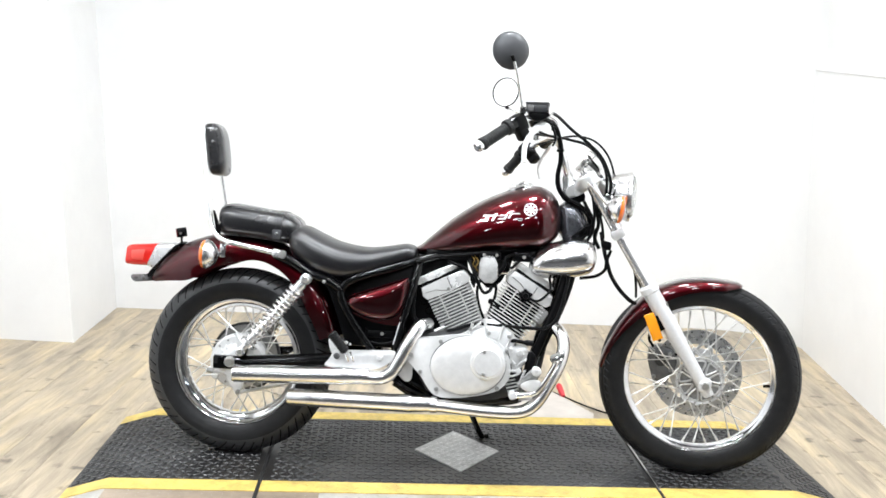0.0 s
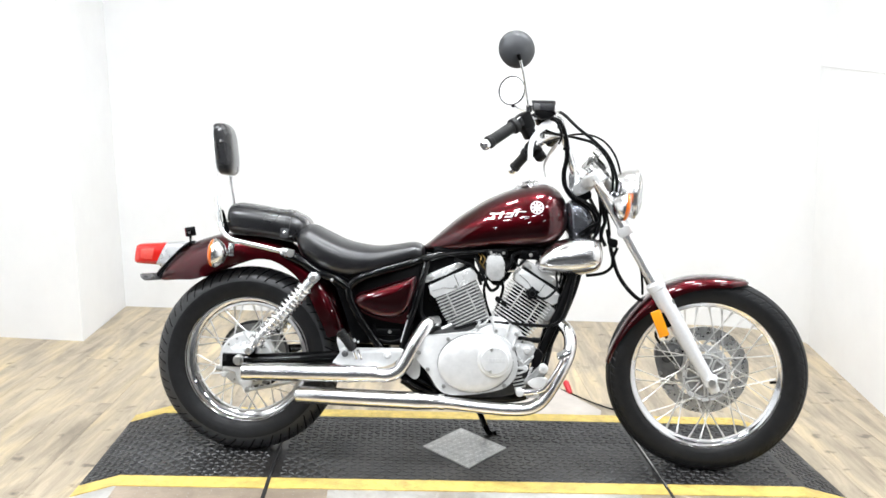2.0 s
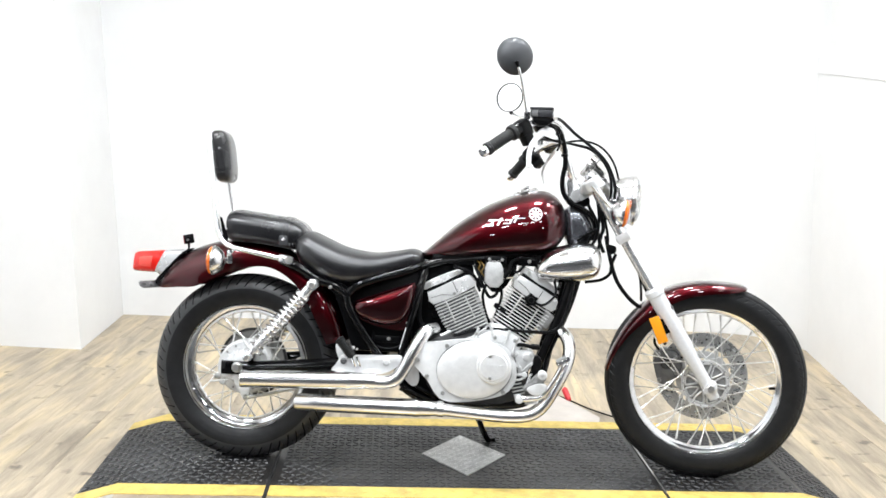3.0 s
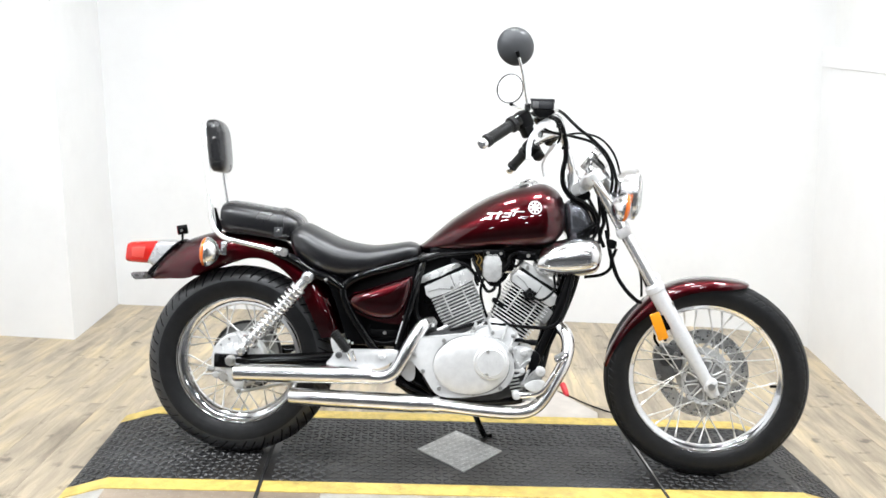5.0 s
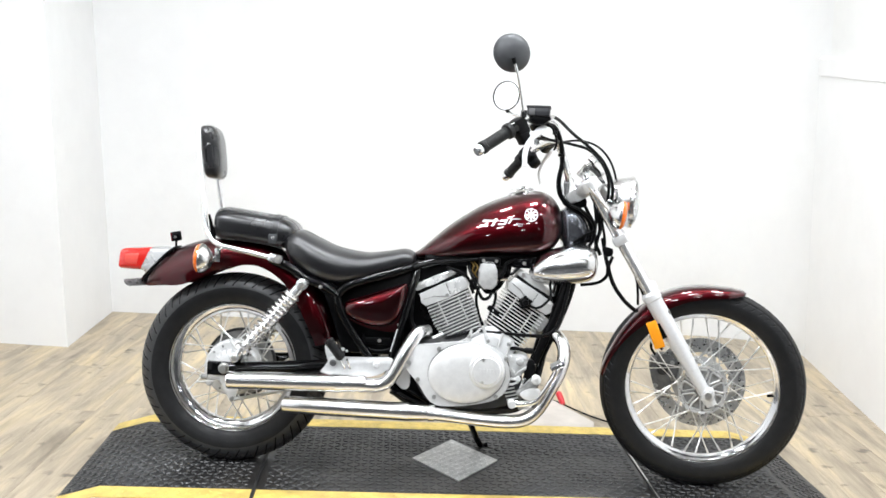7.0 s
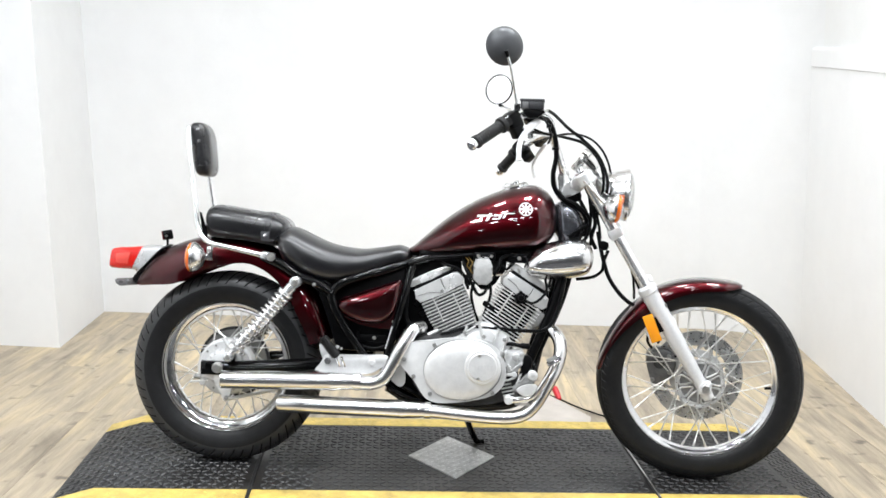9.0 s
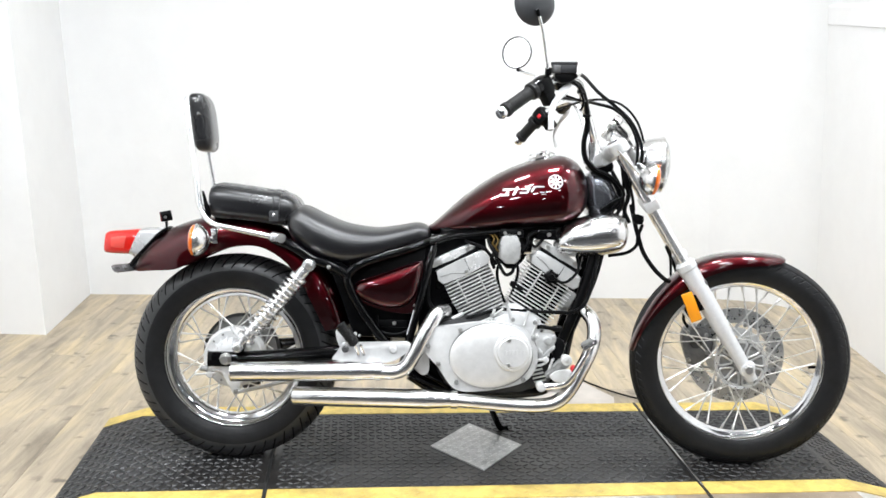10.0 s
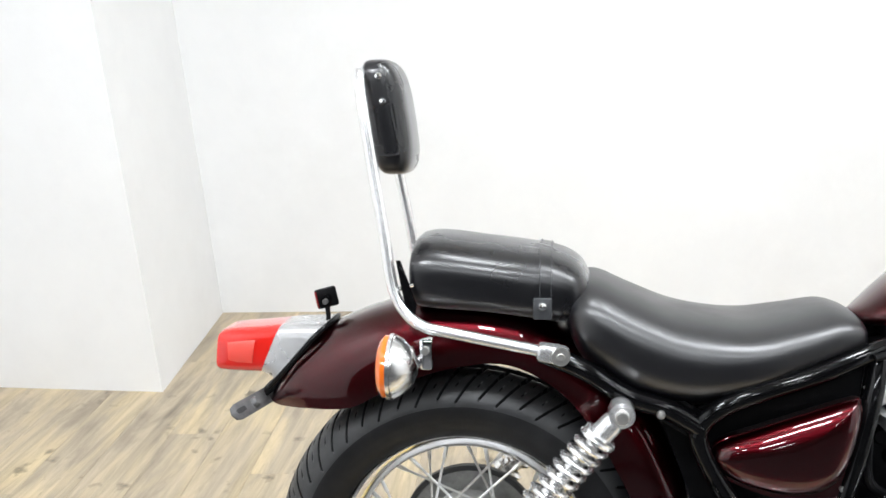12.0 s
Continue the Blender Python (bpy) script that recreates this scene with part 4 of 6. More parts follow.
# ---------------------------------------------------------------- tail
def tail_lamp():
    def ringed(rows, n=32, p=0.42):
        """Rounded box sections; the slant tips each section's head forward."""
        bm = bmesh.new()
        rings = []
        for x, zl, zt, w, slant in rows:
            ring = []
            for k in range(n):
                a = 2 * math.pi * k / n
                c, q = math.cos(a), math.sin(a)
                h = math.copysign(abs(q) ** p, q)
                ring.append(bm.verts.new((x + slant * h, w * math.copysign(abs(c) ** p, c), (zl + zt) / 2 + (zt - zl) / 2 * h)))
            rings.append(ring)
        bridge(bm, rings)
        return bm

    base = part("tail_lamp", ringed([(-0.234, 0.572, 0.668, 0.050, 0.043), (-0.246, 0.577, 0.667, 0.049, 0.034), (-0.266, 0.584, 0.666, 0.048, 0.022), (-0.281, 0.588, 0.664, 0.046, 0.017), (-0.284, 0.590, 0.661, 0.043, 0.016)]), M_LAMPBASE, bike, "chrome-based red tail lamp")
    part("lens", ringed([(-0.281, 0.588, 0.664, 0.047, 0.017), (-0.31, 0.588, 0.660, 0.047, 0.011), (-0.345, 0.589, 0.657, 0.046, 0.005), (-0.359, 0.590, 0.655, 0.045, 0.004), (-0.365, 0.593, 0.651, 0.042, 0.003), (-0.367, 0.600, 0.644, 0.036, 0.002)]), M_REDLENS, base, "bright red moulded lens")
    part("lens_rib", ringed([(-0.305, 0.599, 0.648, 0.0495, 0.004), (-0.330, 0.600, 0.646, 0.0485, 0.002), (-0.346, 0.602, 0.644, 0.047, 0.0)]), M_REDINSET, base, "paler moulded prism in the lens")
    part("gasket", sweep(spline([(-0.284, -0.046, 0.568), (-0.262, -0.056, 0.590), (-0.233, -0.060, 0.621), (-0.209, -0.055, 0.648), (-0.194, -0.040, 0.662), (-0.189, -0.02, 0.666), (-0.188, 0, 0.667), (-0.189, 0.02, 0.666), (-0.194, 0.040, 0.662), (-0.209, 0.055, 0.648)], 5), 0.0042, 8), M_SATIN, base, "black rubber gasket")


tail_lamp()
BRK_U = Vector((-0.16, -0.98, 0.02)).normalized()
BRK_W = BRK_U.cross(Vector((0.80, -0.13, 0.60))).normalized()
BRK = Matrix.Translation((-0.296, -0.05, 0.551)) @ Matrix((BRK_U, BRK_W, BRK_U.cross(BRK_W))).transposed().to_4x4()
strip = [(-0.11, -0.013), (0.070, -0.013), (0.082, -0.010), (0.088, 0.0), (0.082, 0.010), (0.070, 0.013), (-0.11, 0.013)]
slot = rounded([(0.052, -0.0035), (0.072, -0.0035), (0.0745, 0.0), (0.072, 0.0035), (0.052, 0.0035), (0.0495, 0.0)], 2)
brk = part("plate_bracket", shaped(prism(strip, -0.0016, 0.0016, 0.0008), BRK @ Matrix.Rotation(radians(90), 4, "X")), M_CASTDARK, bike, "bare metal number plate bracket")
part("bracket_slot", shaped(prism(slot, -0.0022, 0.0022), BRK @ Matrix.Rotation(radians(90), 4, "X")), M_CORE, brk)
for bu in (0.022, -0.03):
    for side in (-1, 1):
        part("bracket_bolt", shaped(lathe([(0.0, 0.009), (0.006, 0.009), (0.008, 0.006), (0.008, 0.002), (0.011, 0.0)], (0, 0, 0), (0, 0, side), 12), BRK @ Matrix.Translation((bu, 0, 0))), M_CASTDARK, brk)
part("bracket_arm", sweep([(-0.300, -0.028, 0.552), (-0.284, -0.030, 0.566), (-0.262, -0.032, 0.585)], [0.008, 0.010, 0.008], 8, flat=0.4), M_SATIN, brk)
TURN_REFL = Matrix.Rotation(radians(-12), 3, "Y") @ Matrix.Rotation(radians(22), 3, "Z")
refl = part("rear_reflector", box((-0.200, -0.004, 0.700), (0.033, 0.012, 0.030), 0.003, rot=TURN_REFL), M_SATIN, bike, "small square reflector in a black holder")
part("stem", sweep([(-0.199, -0.006, 0.690), (-0.196, -0.012, 0.672), (-0.197, -0.016, 0.650)], [0.0045, 0.0035, 0.0045], 8), M_SATIN, refl)
part("boss", rod((-0.198, -0.008, 0.699), (-0.197, -0.022, 0.698), 0.0075, 12), M_BLACK, refl)
part("boss_nut", rod((-0.197, -0.020, 0.698), (-0.197, -0.027, 0.697), 0.0045, 6), M_CASTDARK, refl)
part("reflector_face", box(Vector((-0.200, -0.004, 0.700)) + TURN_REFL @ Vector((-0.0155, 0.001, 0)), (0.003, 0.013, 0.026), 0.001, rot=TURN_REFL), M_DARKLENS, refl)


def turn_signal(c, face, stalk_to, label="round chrome turn signal with amber lens"):
    """A bell with its lens facing along face."""
    c, f = Vector(c), Vector(face).normalized()
    body = part("turn_signal", lathe([(0.0, -0.034), (0.010, -0.033), (0.026, -0.026), (0.038, -0.013), (0.0430, -0.004), (0.0420, -0.0045), (0.0420, -0.0020), (0.0447, -0.0010), (0.0447, 0.004), (0.040, 0.004), (0.0, 0.0)], c, f, 36), M_EXH, bike, label)
    part("lens", lathe([(0.0425, 0.003), (0.0425, 0.011), (0.037, 0.017), (0.02, 0.021), (0.0, 0.022)], c, f, 32), M_ORANGE, body, "amber lens")
    part("stalk", sweep([c - f * 0.02, c - f * 0.02 + (Vector(stalk_to) - c) * 0.4, Vector(stalk_to)], [0.009, 0.008, 0.009], 12), M_CHROME, body)
    return body


for sy in (-1, 1):
    sig = turn_signal((-0.066, sy * 0.178, 0.640), (-1, 0, 0.03), (-0.03, sy * 0.10, 0.648))
    part("clamp", box((-0.024, sy * 0.150, 0.652), (0.018, 0.026, 0.042), 0.004), M_CHROME, sig)
    part("clamp_bolt", rod((-0.024, sy * 0.16, 0.66), (-0.024, sy * 0.172, 0.66), 0.006, 6), M_BRASS, sig)

# ---------------------------------------------------------------- rear suspension
for sy in (-1, 1):
    a, b = Vector((0.043, sy * 0.152, 0.345)), Vector((0.237, sy * 0.158, 0.577))
    d = (b - a).normalized()
    L = (b - a).length
    sh = part("shock_absorber", lathe([(0.0, 0.0), (0.012, 0.0), (0.012, 0.03), (0.0155, 0.032), (0.0155, 0.115), (0.012, 0.12), (0.012, L - 0.05), (0.016, L - 0.048), (0.0165, L - 0.02), (0.010, L)], a, d, 24), M_SATINCHROME, bike, "chrome rear shock absorber with open spring")
    u = d.orthogonal().normalized()
    v = d.cross(u)
    coil = []
    turns = 13
    for k in range(turns * 14 + 1):
        t = k / (turns * 14)
        an = 2 * math.pi * turns * t
        coil.append(a + d * (0.045 + t ** 0.86 * (L - 0.088)) + 0.0222 * (u * math.cos(an) + v * math.sin(an)))
    part("spring", sweep(coil, 0.0041, 8), M_SATINCHROME, sh, "silver coil spring")
    for p, r in ((a, 0.0145), (b, 0.0172)):
        part("eye", lathe([(0.0, -0.02), (r * 0.5, -0.02), (r * 0.55, -0.017), (r, -0.015), (r, 0.015), (r * 0.5, 0.016)], p, (0, sy * -1, 0), 24), M_SATINCHROME, sh)
        part("eye_nut", lathe([(0.0, 0.026), (r * 0.42, 0.026), (r * 0.52, 0.022), (r * 0.52, 0.017), (r * 0.68, 0.0165), (r * 0.68, 0.013)], p, (0, sy, 0), 20), M_BRASS, sh)
    part("collar", lathe([(0.018, 0.028), (0.0262, 0.030), (0.0262, 0.041), (0.018, 0.044)], a, d, 24, closed=True), M_SATINCHROME, sh)
    part("collar", lathe([(0.016, L - 0.050), (0.0245, L - 0.048), (0.0245, L - 0.041), (0.016, L - 0.039)], a, d, 24, closed=True), M_SATINCHROME, sh)

swing = part("swing_arm", box((-0.012, -0.112, 0.303), (0.075, 0.022, 0.042), 0.004), M_BLACK, bike, "black swing arm")
for sy in (-1, 1):
    part("arm_tube", sweep(spline([(0.02, sy * 0.112, 0.305), (0.12, sy * 0.112, 0.312), (0.24, sy * 0.112, 0.322), (0.36, sy * 0.11, 0.332), (0.46, sy * 0.10, 0.335)], 4), 0.0195, 14), M_BLACK, swing)
part("arm_end", box((-0.012, 0.112, 0.303), (0.075, 0.022, 0.042), 0.004), M_BLACK, swing)
part("axle_nut", lathe([(0.0, 0.022), (0.010, 0.022), (0.0125, 0.018), (0.0125, 0.008), (0.017, 0.007), (0.017, 0)], (0.004, -0.123, 0.306), (0, -1, 0), 20), M_BRASS, swing, "plated axle nut")
part("shock_lug", lathe([(0.016, -0.012), (0.016, 0.012), (0.006, 0.012), (0.006, -0.012)], (0.043, -0.128, 0.340), (0, 1, 0), 16, closed=True), M_BLACK, swing)
part("brake_arm", sweep([(0.012, -0.092, 0.392), (0.045, -0.100, 0.352), (0.075, -0.100, 0.345)], [0.008, 0.006, 0.007], 8, flat=0.5), M_ALU, drum)
# Added black plate fills in for the dark clutter behind the silencers.
part("lower_fill", prism([(0.50, 0.335), (0.60, 0.31), (0.66, 0.235), (0.60, 0.225), (0.53, 0.245), (0.49, 0.30)], -0.10, -0.085, 0.004), M_SATIN, swing, "black filler for the dark clutter behind the silencers")
part("torque_rod", sweep([(0.024, -0.112, 0.207), (0.10, -0.112, 0.224), (0.20, -0.112, 0.250), (0.33, -0.112, 0.275)], 0.0055, 10), M_ALU, drum, "silver torque rod")
part("torque_arm", prism(rounded([(-0.012, 0.285), (0.046, 0.285), (0.044, 0.240), (0.040, 0.214), (0.032, 0.202), (0.022, 0.203), (0.014, 0.222), (-0.006, 0.256)], 2), -0.112, -0.098, 0.003), M_COVER, drum, "silver drum brake torque arm")
part("torque_bolt", lathe([(0.0, 0.010), (0.006, 0.010), (0.0075, 0.006), (0.0075, 0.0)], (0.031, -0.112, 0.212), (0, -1, 0), 8), M_DULL, drum)
part("brake_rod", rod((-0.085, -0.108, 0.256), (-0.03, -0.108, 0.262), 0.003, 8), M_ALU, drum, "threaded brake rod")
part("brake_cam", lathe([(0.0, 0.012), (0.009, 0.012), (0.012, 0.008), (0.012, 0.0)], (-0.045, -0.098, 0.258), (0, -1, 0), 16), M_ALU, drum)
part("adjuster", sweep([(-0.075, -0.105, 0.275), (-0.02, -0.105, 0.268), (0.02, -0.10, 0.25)], 0.0035, 8), M_ALU, drum)
part("adjuster_knob", rod((-0.07, -0.105, 0.274), (-0.05, -0.105, 0.272), 0.008, 10), M_DULL, drum)

# ---------------------------------------------------------------- frame
frame_ob = part("frame", sweep(spline([(1.03, 0, 0.79), (0.95, 0, 0.73), (0.8, 0, 0.70), (0.64, 0, 0.675), (0.56, 0, 0.655)], 5), 0.020, 14), M_BLACK, bike, "black painted tubular frame")
for sy in (-1, 1):
    part("seat_rail", sweep(spline([(0.66, sy * 0.05, 0.672), (0.575, sy * 0.09, 0.648), (0.50, sy * 0.112, 0.622), (0.42, sy * 0.125, 0.598), (0.372, sy * 0.128, 0.578), (0.345, sy * 0.128, 0.552), (0.345, sy * 0.128, 0.522), (0.372, sy * 0.126, 0.468), (0.415, sy * 0.122, 0.405), (0.45, sy * 0.12, 0.36)], 7), 0.0135, 14), M_BLACK, frame_ob)
    part("rear_rail", sweep(spline([(0.345, sy * 0.128, 0.548), (0.30, sy * 0.128, 0.574), (0.245, sy * 0.128, 0.592), (0.19, sy * 0.125, 0.625), (0.13, sy * 0.12, 0.648)], 5), 0.0145, 12), M_BLACK, frame_ob)
    part("upright_tube", sweep(spline([(0.585, sy * 0.085, 0.655), (0.572, sy * 0.108, 0.60), (0.553, sy * 0.118, 0.52), (0.532, sy * 0.12, 0.43), (0.512, sy * 0.12, 0.345)], 5), 0.0125, 12), M_BLACK, frame_ob)
    part("down_tube", sweep(spline([(1.055, sy * 0.02, 0.74), (1.045, sy * 0.03, 0.68), (1.02, sy * 0.045, 0.56), (0.985, sy * 0.06, 0.43), (0.955, sy * 0.08, 0.30), (0.925, sy * 0.09, 0.245), (0.85, sy * 0.095, 0.222), (0.62, sy * 0.10, 0.222), (0.52, sy * 0.11, 0.27)], 6), 0.0165, 12), M_BLACK, frame_ob)
    part("gusset", prism([(0.20, 0.615), (0.262, 0.575), (0.335, 0.53), (0.345, 0.57), (0.29, 0.61), (0.23, 0.645)], sy * 0.118 - 0.004, sy * 0.118 + 0.004, 0.001), M_BLACK, frame_ob)
part("frame_bolt", lathe([(0.0, 0.007), (0.0045, 0.006), (0.006, 0.003), (0.006, 0)], (0.290, -0.1425, 0.571), (0, -1, 0), 14), M_BRASS, frame_ob)
part("head_tube", rod(HEAD - RAKE * 0.10, HEAD + RAKE * 0.02, 0.028, 20), M_BLACK, frame_ob)
shroud_out = rounded([(1.016, 0.842), (1.045, 0.858), (1.078, 0.842), (1.104, 0.800), (1.108, 0.752), (1.075, 0.722), (1.035, 0.728), (1.016, 0.780)], 4)
bm_shroud = bmesh.new()
shroud_rings = []
for f, y in ((0.35, -0.092), (0.62, -0.088), (0.82, -0.078), (0.94, -0.062), (1.0, -0.040), (1.0, 0.040), (0.94, 0.062), (0.82, 0.078), (0.62, 0.088), (0.35, 0.092)):
    shroud_rings.append([bm_shroud.verts.new((1.060 + (x - 1.060) * f, y, 0.790 + (z - 0.790) * f)) for x, z in shroud_out])
bridge(bm_shroud, shroud_rings)
part("head_shroud", bm_shroud, M_SHROUD, frame_ob, "shiny grey steering head shroud", sharp=60)
for pts, r in (([(1.020, -0.07, 0.884), (1.0396, -0.09, 0.862), (1.0733, -0.10, 0.846), (1.1056, -0.10, 0.8163), (1.1162, -0.10, 0.7885), (1.0924, -0.10, 0.7743), (1.054, -0.09, 0.746)], 0.0048),
               ([(1.118, -0.05, 0.880), (1.1308, -0.06, 0.8252), (1.1382, -0.06, 0.7876), (1.1276, -0.06, 0.7493), (1.1434, -0.06, 0.712)], 0.0062),
               ([(1.1069, -0.05, 0.893), (1.1325, -0.06, 0.8445), (1.1492, -0.06, 0.7883), (1.1559, -0.06, 0.7459)], 0.0044),
               ([(1.09, -0.05, 0.86), (1.118, -0.07, 0.80), (1.112, -0.08, 0.752), (1.085, -0.08, 0.722)], 0.0055),
               ([(1.1815, -0.06, 0.7088), (1.1688, -0.065, 0.6751), (1.1653, -0.06, 0.6464), (1.14, -0.045, 0.625), (1.09, -0.035, 0.615)], 0.0052)):
    part("head_wire", sweep(spline(pts, 6), r, 8), M_SATIN, frame_ob, "black wiring round the steering head")
part("lock_block", prism(rounded([(1.026, 0.876), (1.060, 0.886), (1.088, 0.888), (1.092, 0.862), (1.060, 0.852), (1.034, 0.862)], 2), -0.060, 0.030, 0.004), M_SATIN, frame_ob, "black steering lock block")
part("clip_plate", prism(rounded([(1.145, 0.738), (1.176, 0.733), (1.173, 0.710), (1.150, 0.713)], 2), -0.095, -0.085, 0.002), M_SATIN, frame_ob)
part("shroud_bracket", box((1.088, -0.086, 0.768), (0.012, 0.006, 0.05), 0.002, rot=Matrix.Rotation(radians(30), 3, "Y")), M_SATIN, frame_ob)
inner = part("battery_box", prism([(0.345, 0.57), (0.565, 0.635), (0.545, 0.45), (0.52, 0.37), (0.44, 0.37), (0.37, 0.45), (0.335, 0.52)], -0.095, 0.095, 0.006), M_SATIN, bike, "black battery box behind the side cover")
part("inner_guard", prism([(0.30, 0.575), (0.35, 0.57), (0.36, 0.50), (0.40, 0.42), (0.44, 0.37), (0.36, 0.37), (0.342, 0.42), (0.325, 0.47), (0.290, 0.55)], -0.085, 0.07, 0.005), M_SATIN, inner)
part("bracket", box((0.468, -0.099, 0.412), (0.085, 0.006, 0.022), 0.003), M_SATIN, inner)
part("bracket_bolt", rod((0.474, -0.10, 0.414), (0.474, -0.106, 0.414), 0.006, 6), M_BRASS, inner)
part("cable_loop", sweep(spline([(0.425, -0.10, 0.435), (0.43, -0.105, 0.395), (0.47, -0.107, 0.382), (0.515, -0.105, 0.395), (0.53, -0.10, 0.43)], 5), 0.004, 8), M_SATIN, inner)
part("stay", rod((0.513, -0.125, 0.385), (0.531, -0.128, 0.455), 0.0045, 10), M_CHROME, inner, "bright stay rod")


def side_cover(sy):
    plate = [(0.360, 0.514), (0.372, 0.531), (0.425, 0.551), (0.488, 0.574), (0.538, 0.591), (0.551, 0.590), (0.552, 0.560), (0.543, 0.510), (0.530, 0.456), (0.515, 0.444), (0.470, 0.447), (0.425, 0.457), (0.383, 0.475), (0.364, 0.496)]
    bulge = [(0.361, 0.513), (0.373, 0.530), (0.425, 0.550), (0.488, 0.573), (0.537, 0.590), (0.549, 0.588), (0.549, 0.560), (0.541, 0.520), (0.527, 0.485), (0.500, 0.464), (0.455, 0.459), (0.415, 0.467), (0.382, 0.481), (0.365, 0.498)]
    ob = part("side_cover", prism(rounded(plate, 4), *sorted((sy * 0.108, sy * 0.1235)), 0.003), M_RED, bike, "maroon painted side cover", sharp=50)
    o = rounded(bulge, 5)
    cx, cz = 0.468, 0.526
    bm = bmesh.new()
    rings = []
    for f, y in ((1.0, 0.122), (1.0, 0.127), (0.985, 0.1325), (0.95, 0.1385), (0.90, 0.1430), (0.83, 0.1465), (0.72, 0.1495), (0.55, 0.1520), (0.32, 0.1535), (0.1, 0.154)):
        rings.append([bm.verts.new((cx + (x - cx) * f, sy * (y - 0.002 * max(0.0, (cz - z) / 0.06) * f * f - 0.008 * max(0.0, (cz + (z - cz) * f - 0.506 - 0.36 * (cx + (x - cx) * f - 0.38)) / 0.035) ** 1.5), cz + (z - cz) * f)) for x, z in o])
    bridge(bm, rings)
    part("cover_bulge", bm, M_RED, ob, sharp=50)
    part("cover_screw", lathe([(0.0, 0.004), (0.004, 0.004), (0.005, 0.0)], (0.532, sy * 0.1235, 0.468), (0, sy, 0), 12), M_BRASS, ob)


side_cover(-1)
side_cover(1)

# foot pegs for the passenger
for sy in (-1, 1):
    peg = part("pivot_plate", prism(rounded([(0.303, 0.314), (0.318, 0.333), (0.327, 0.354), (0.338, 0.363), (0.385, 0.364), (0.466, 0.367), (0.509, 0.369), (0.522, 0.362), (0.517, 0.344), (0.490, 0.320), (0.460, 0.309), (0.42, 0.307), (0.36, 0.310)], 2), sy * 0.146 - 0.006, sy * 0.146 + 0.006, 0.002), M_COVER, bike, "bright silver foot peg bracket")
    part("rear_lug", prism(rounded([(0.311, 0.388), (0.320, 0.396), (0.336, 0.393), (0.338, 0.350), (0.322, 0.350)], 2), sy * 0.128 - 0.008, sy * 0.128 + 0.008, 0.002), M_COVER, peg)
    for lx, lz, lr in ((0.366, 0.384, 0.006), (0.378, 0.380, 0.004)):
        part("lug_bolt", lathe([(0.0, 0.006), (lr * 0.7, 0.006), (lr, 0.003), (lr, 0.0)], (lx, sy * 0.128, lz), (0, sy, 0), 12), M_COVER, peg)
    part("bracket_bolt", lathe([(0.0, 0.008), (0.006, 0.008), (0.010, 0.004), (0.010, 0)], (0.341, sy * 0.152, 0.345), (0, sy, 0), 18), M_CASTDARK, peg)
    part("bracket_bolt", lathe([(0.0, 0.008), (0.007, 0.008), (0.011, 0.004), (0.011, 0)], (0.474, sy * 0.152, 0.346), (0, sy, 0), 18), M_COVER, peg)
    p0, p1 = Vector((0.327, sy * 0.180, 0.416)), Vector((0.373, sy * 0.176, 0.360))
    dd = (p1 - p0).normalized()
    prof = [(0.0, -0.004)]
    for k in range(9):
        prof += [(0.0155, k * 0.0075), (0.0155, k * 0.0075 + 0.0045), (0.0125, k * 0.0075 + 0.0052), (0.0125, k * 0.0075 + 0.0068)]
    prof += [(0.010, 0.07), (0.0, 0.072)]
    part("foot_peg", lathe(prof, p0, dd, 20), M_GRIP, peg, "black ribbed rubber peg folded up")
    for k in (-1, 1):
        part("fork_end", rod(p1 + Vector((k * 0.008 + 0.004, sy * 0.0, 0)), p1 + Vector((k * 0.008 + 0.014, -sy * 0.012, -0.028)), 0.0045, 8), M_CHROME, peg)
part("lower_bracket", prism(rounded([(0.515, 0.335), (0.55, 0.345), (0.572, 0.33), (0.575, 0.285), (0.555, 0.275), (0.53, 0.30)], 3), -0.145, -0.135, 0.002), M_COVER, bike, "silver engine bracket")

# ---------------------------------------------------------------- engine
# Case is coloured dark so its rim reads as the gap above the cover.
crank = part("crankcase", prism(rounded([(0.575, 0.36), (0.60, 0.42), (0.68, 0.44), (0.76, 0.455), (0.83, 0.45), (0.89, 0.41), (0.915, 0.34), (0.90, 0.26), (0.84, 0.232), (0.70, 0.228), (0.62, 0.25)], 3), -0.135, 0.135, 0.012), M_CORE, bike, "dark grey cast crankcase")
cover_out = rounded([(0.556, 0.352), (0.565, 0.388), (0.582, 0.411), (0.64, 0.419), (0.70, 0.428), (0.76, 0.431), (0.82, 0.420), (0.856, 0.394), (0.875, 0.350), (0.872, 0.298), (0.832, 0.262), (0.76, 0.243), (0.70, 0.236), (0.66, 0.238), (0.632, 0.256), (0.60, 0.302)], 4)
part("clutch_cover", prism(cover_out, -0.172, -0.135, 0.007, 3), M_COVER, crank, "large smooth silver clutch cover")


def oval(cx, cz, rx, rz, y0, y1, bevel, n=48, tilt=0.0):
    c, s = math.cos(tilt), math.sin(tilt)
    return prism([(cx + rx * math.cos(2 * math.pi * k / n) * c - rz * math.sin(2 * math.pi * k / n) * s, cz + rx * math.cos(2 * math.pi * k / n) * s + rz * math.sin(2 * math.pi * k / n) * c) for k in range(n)], y0, y1, bevel, 4)


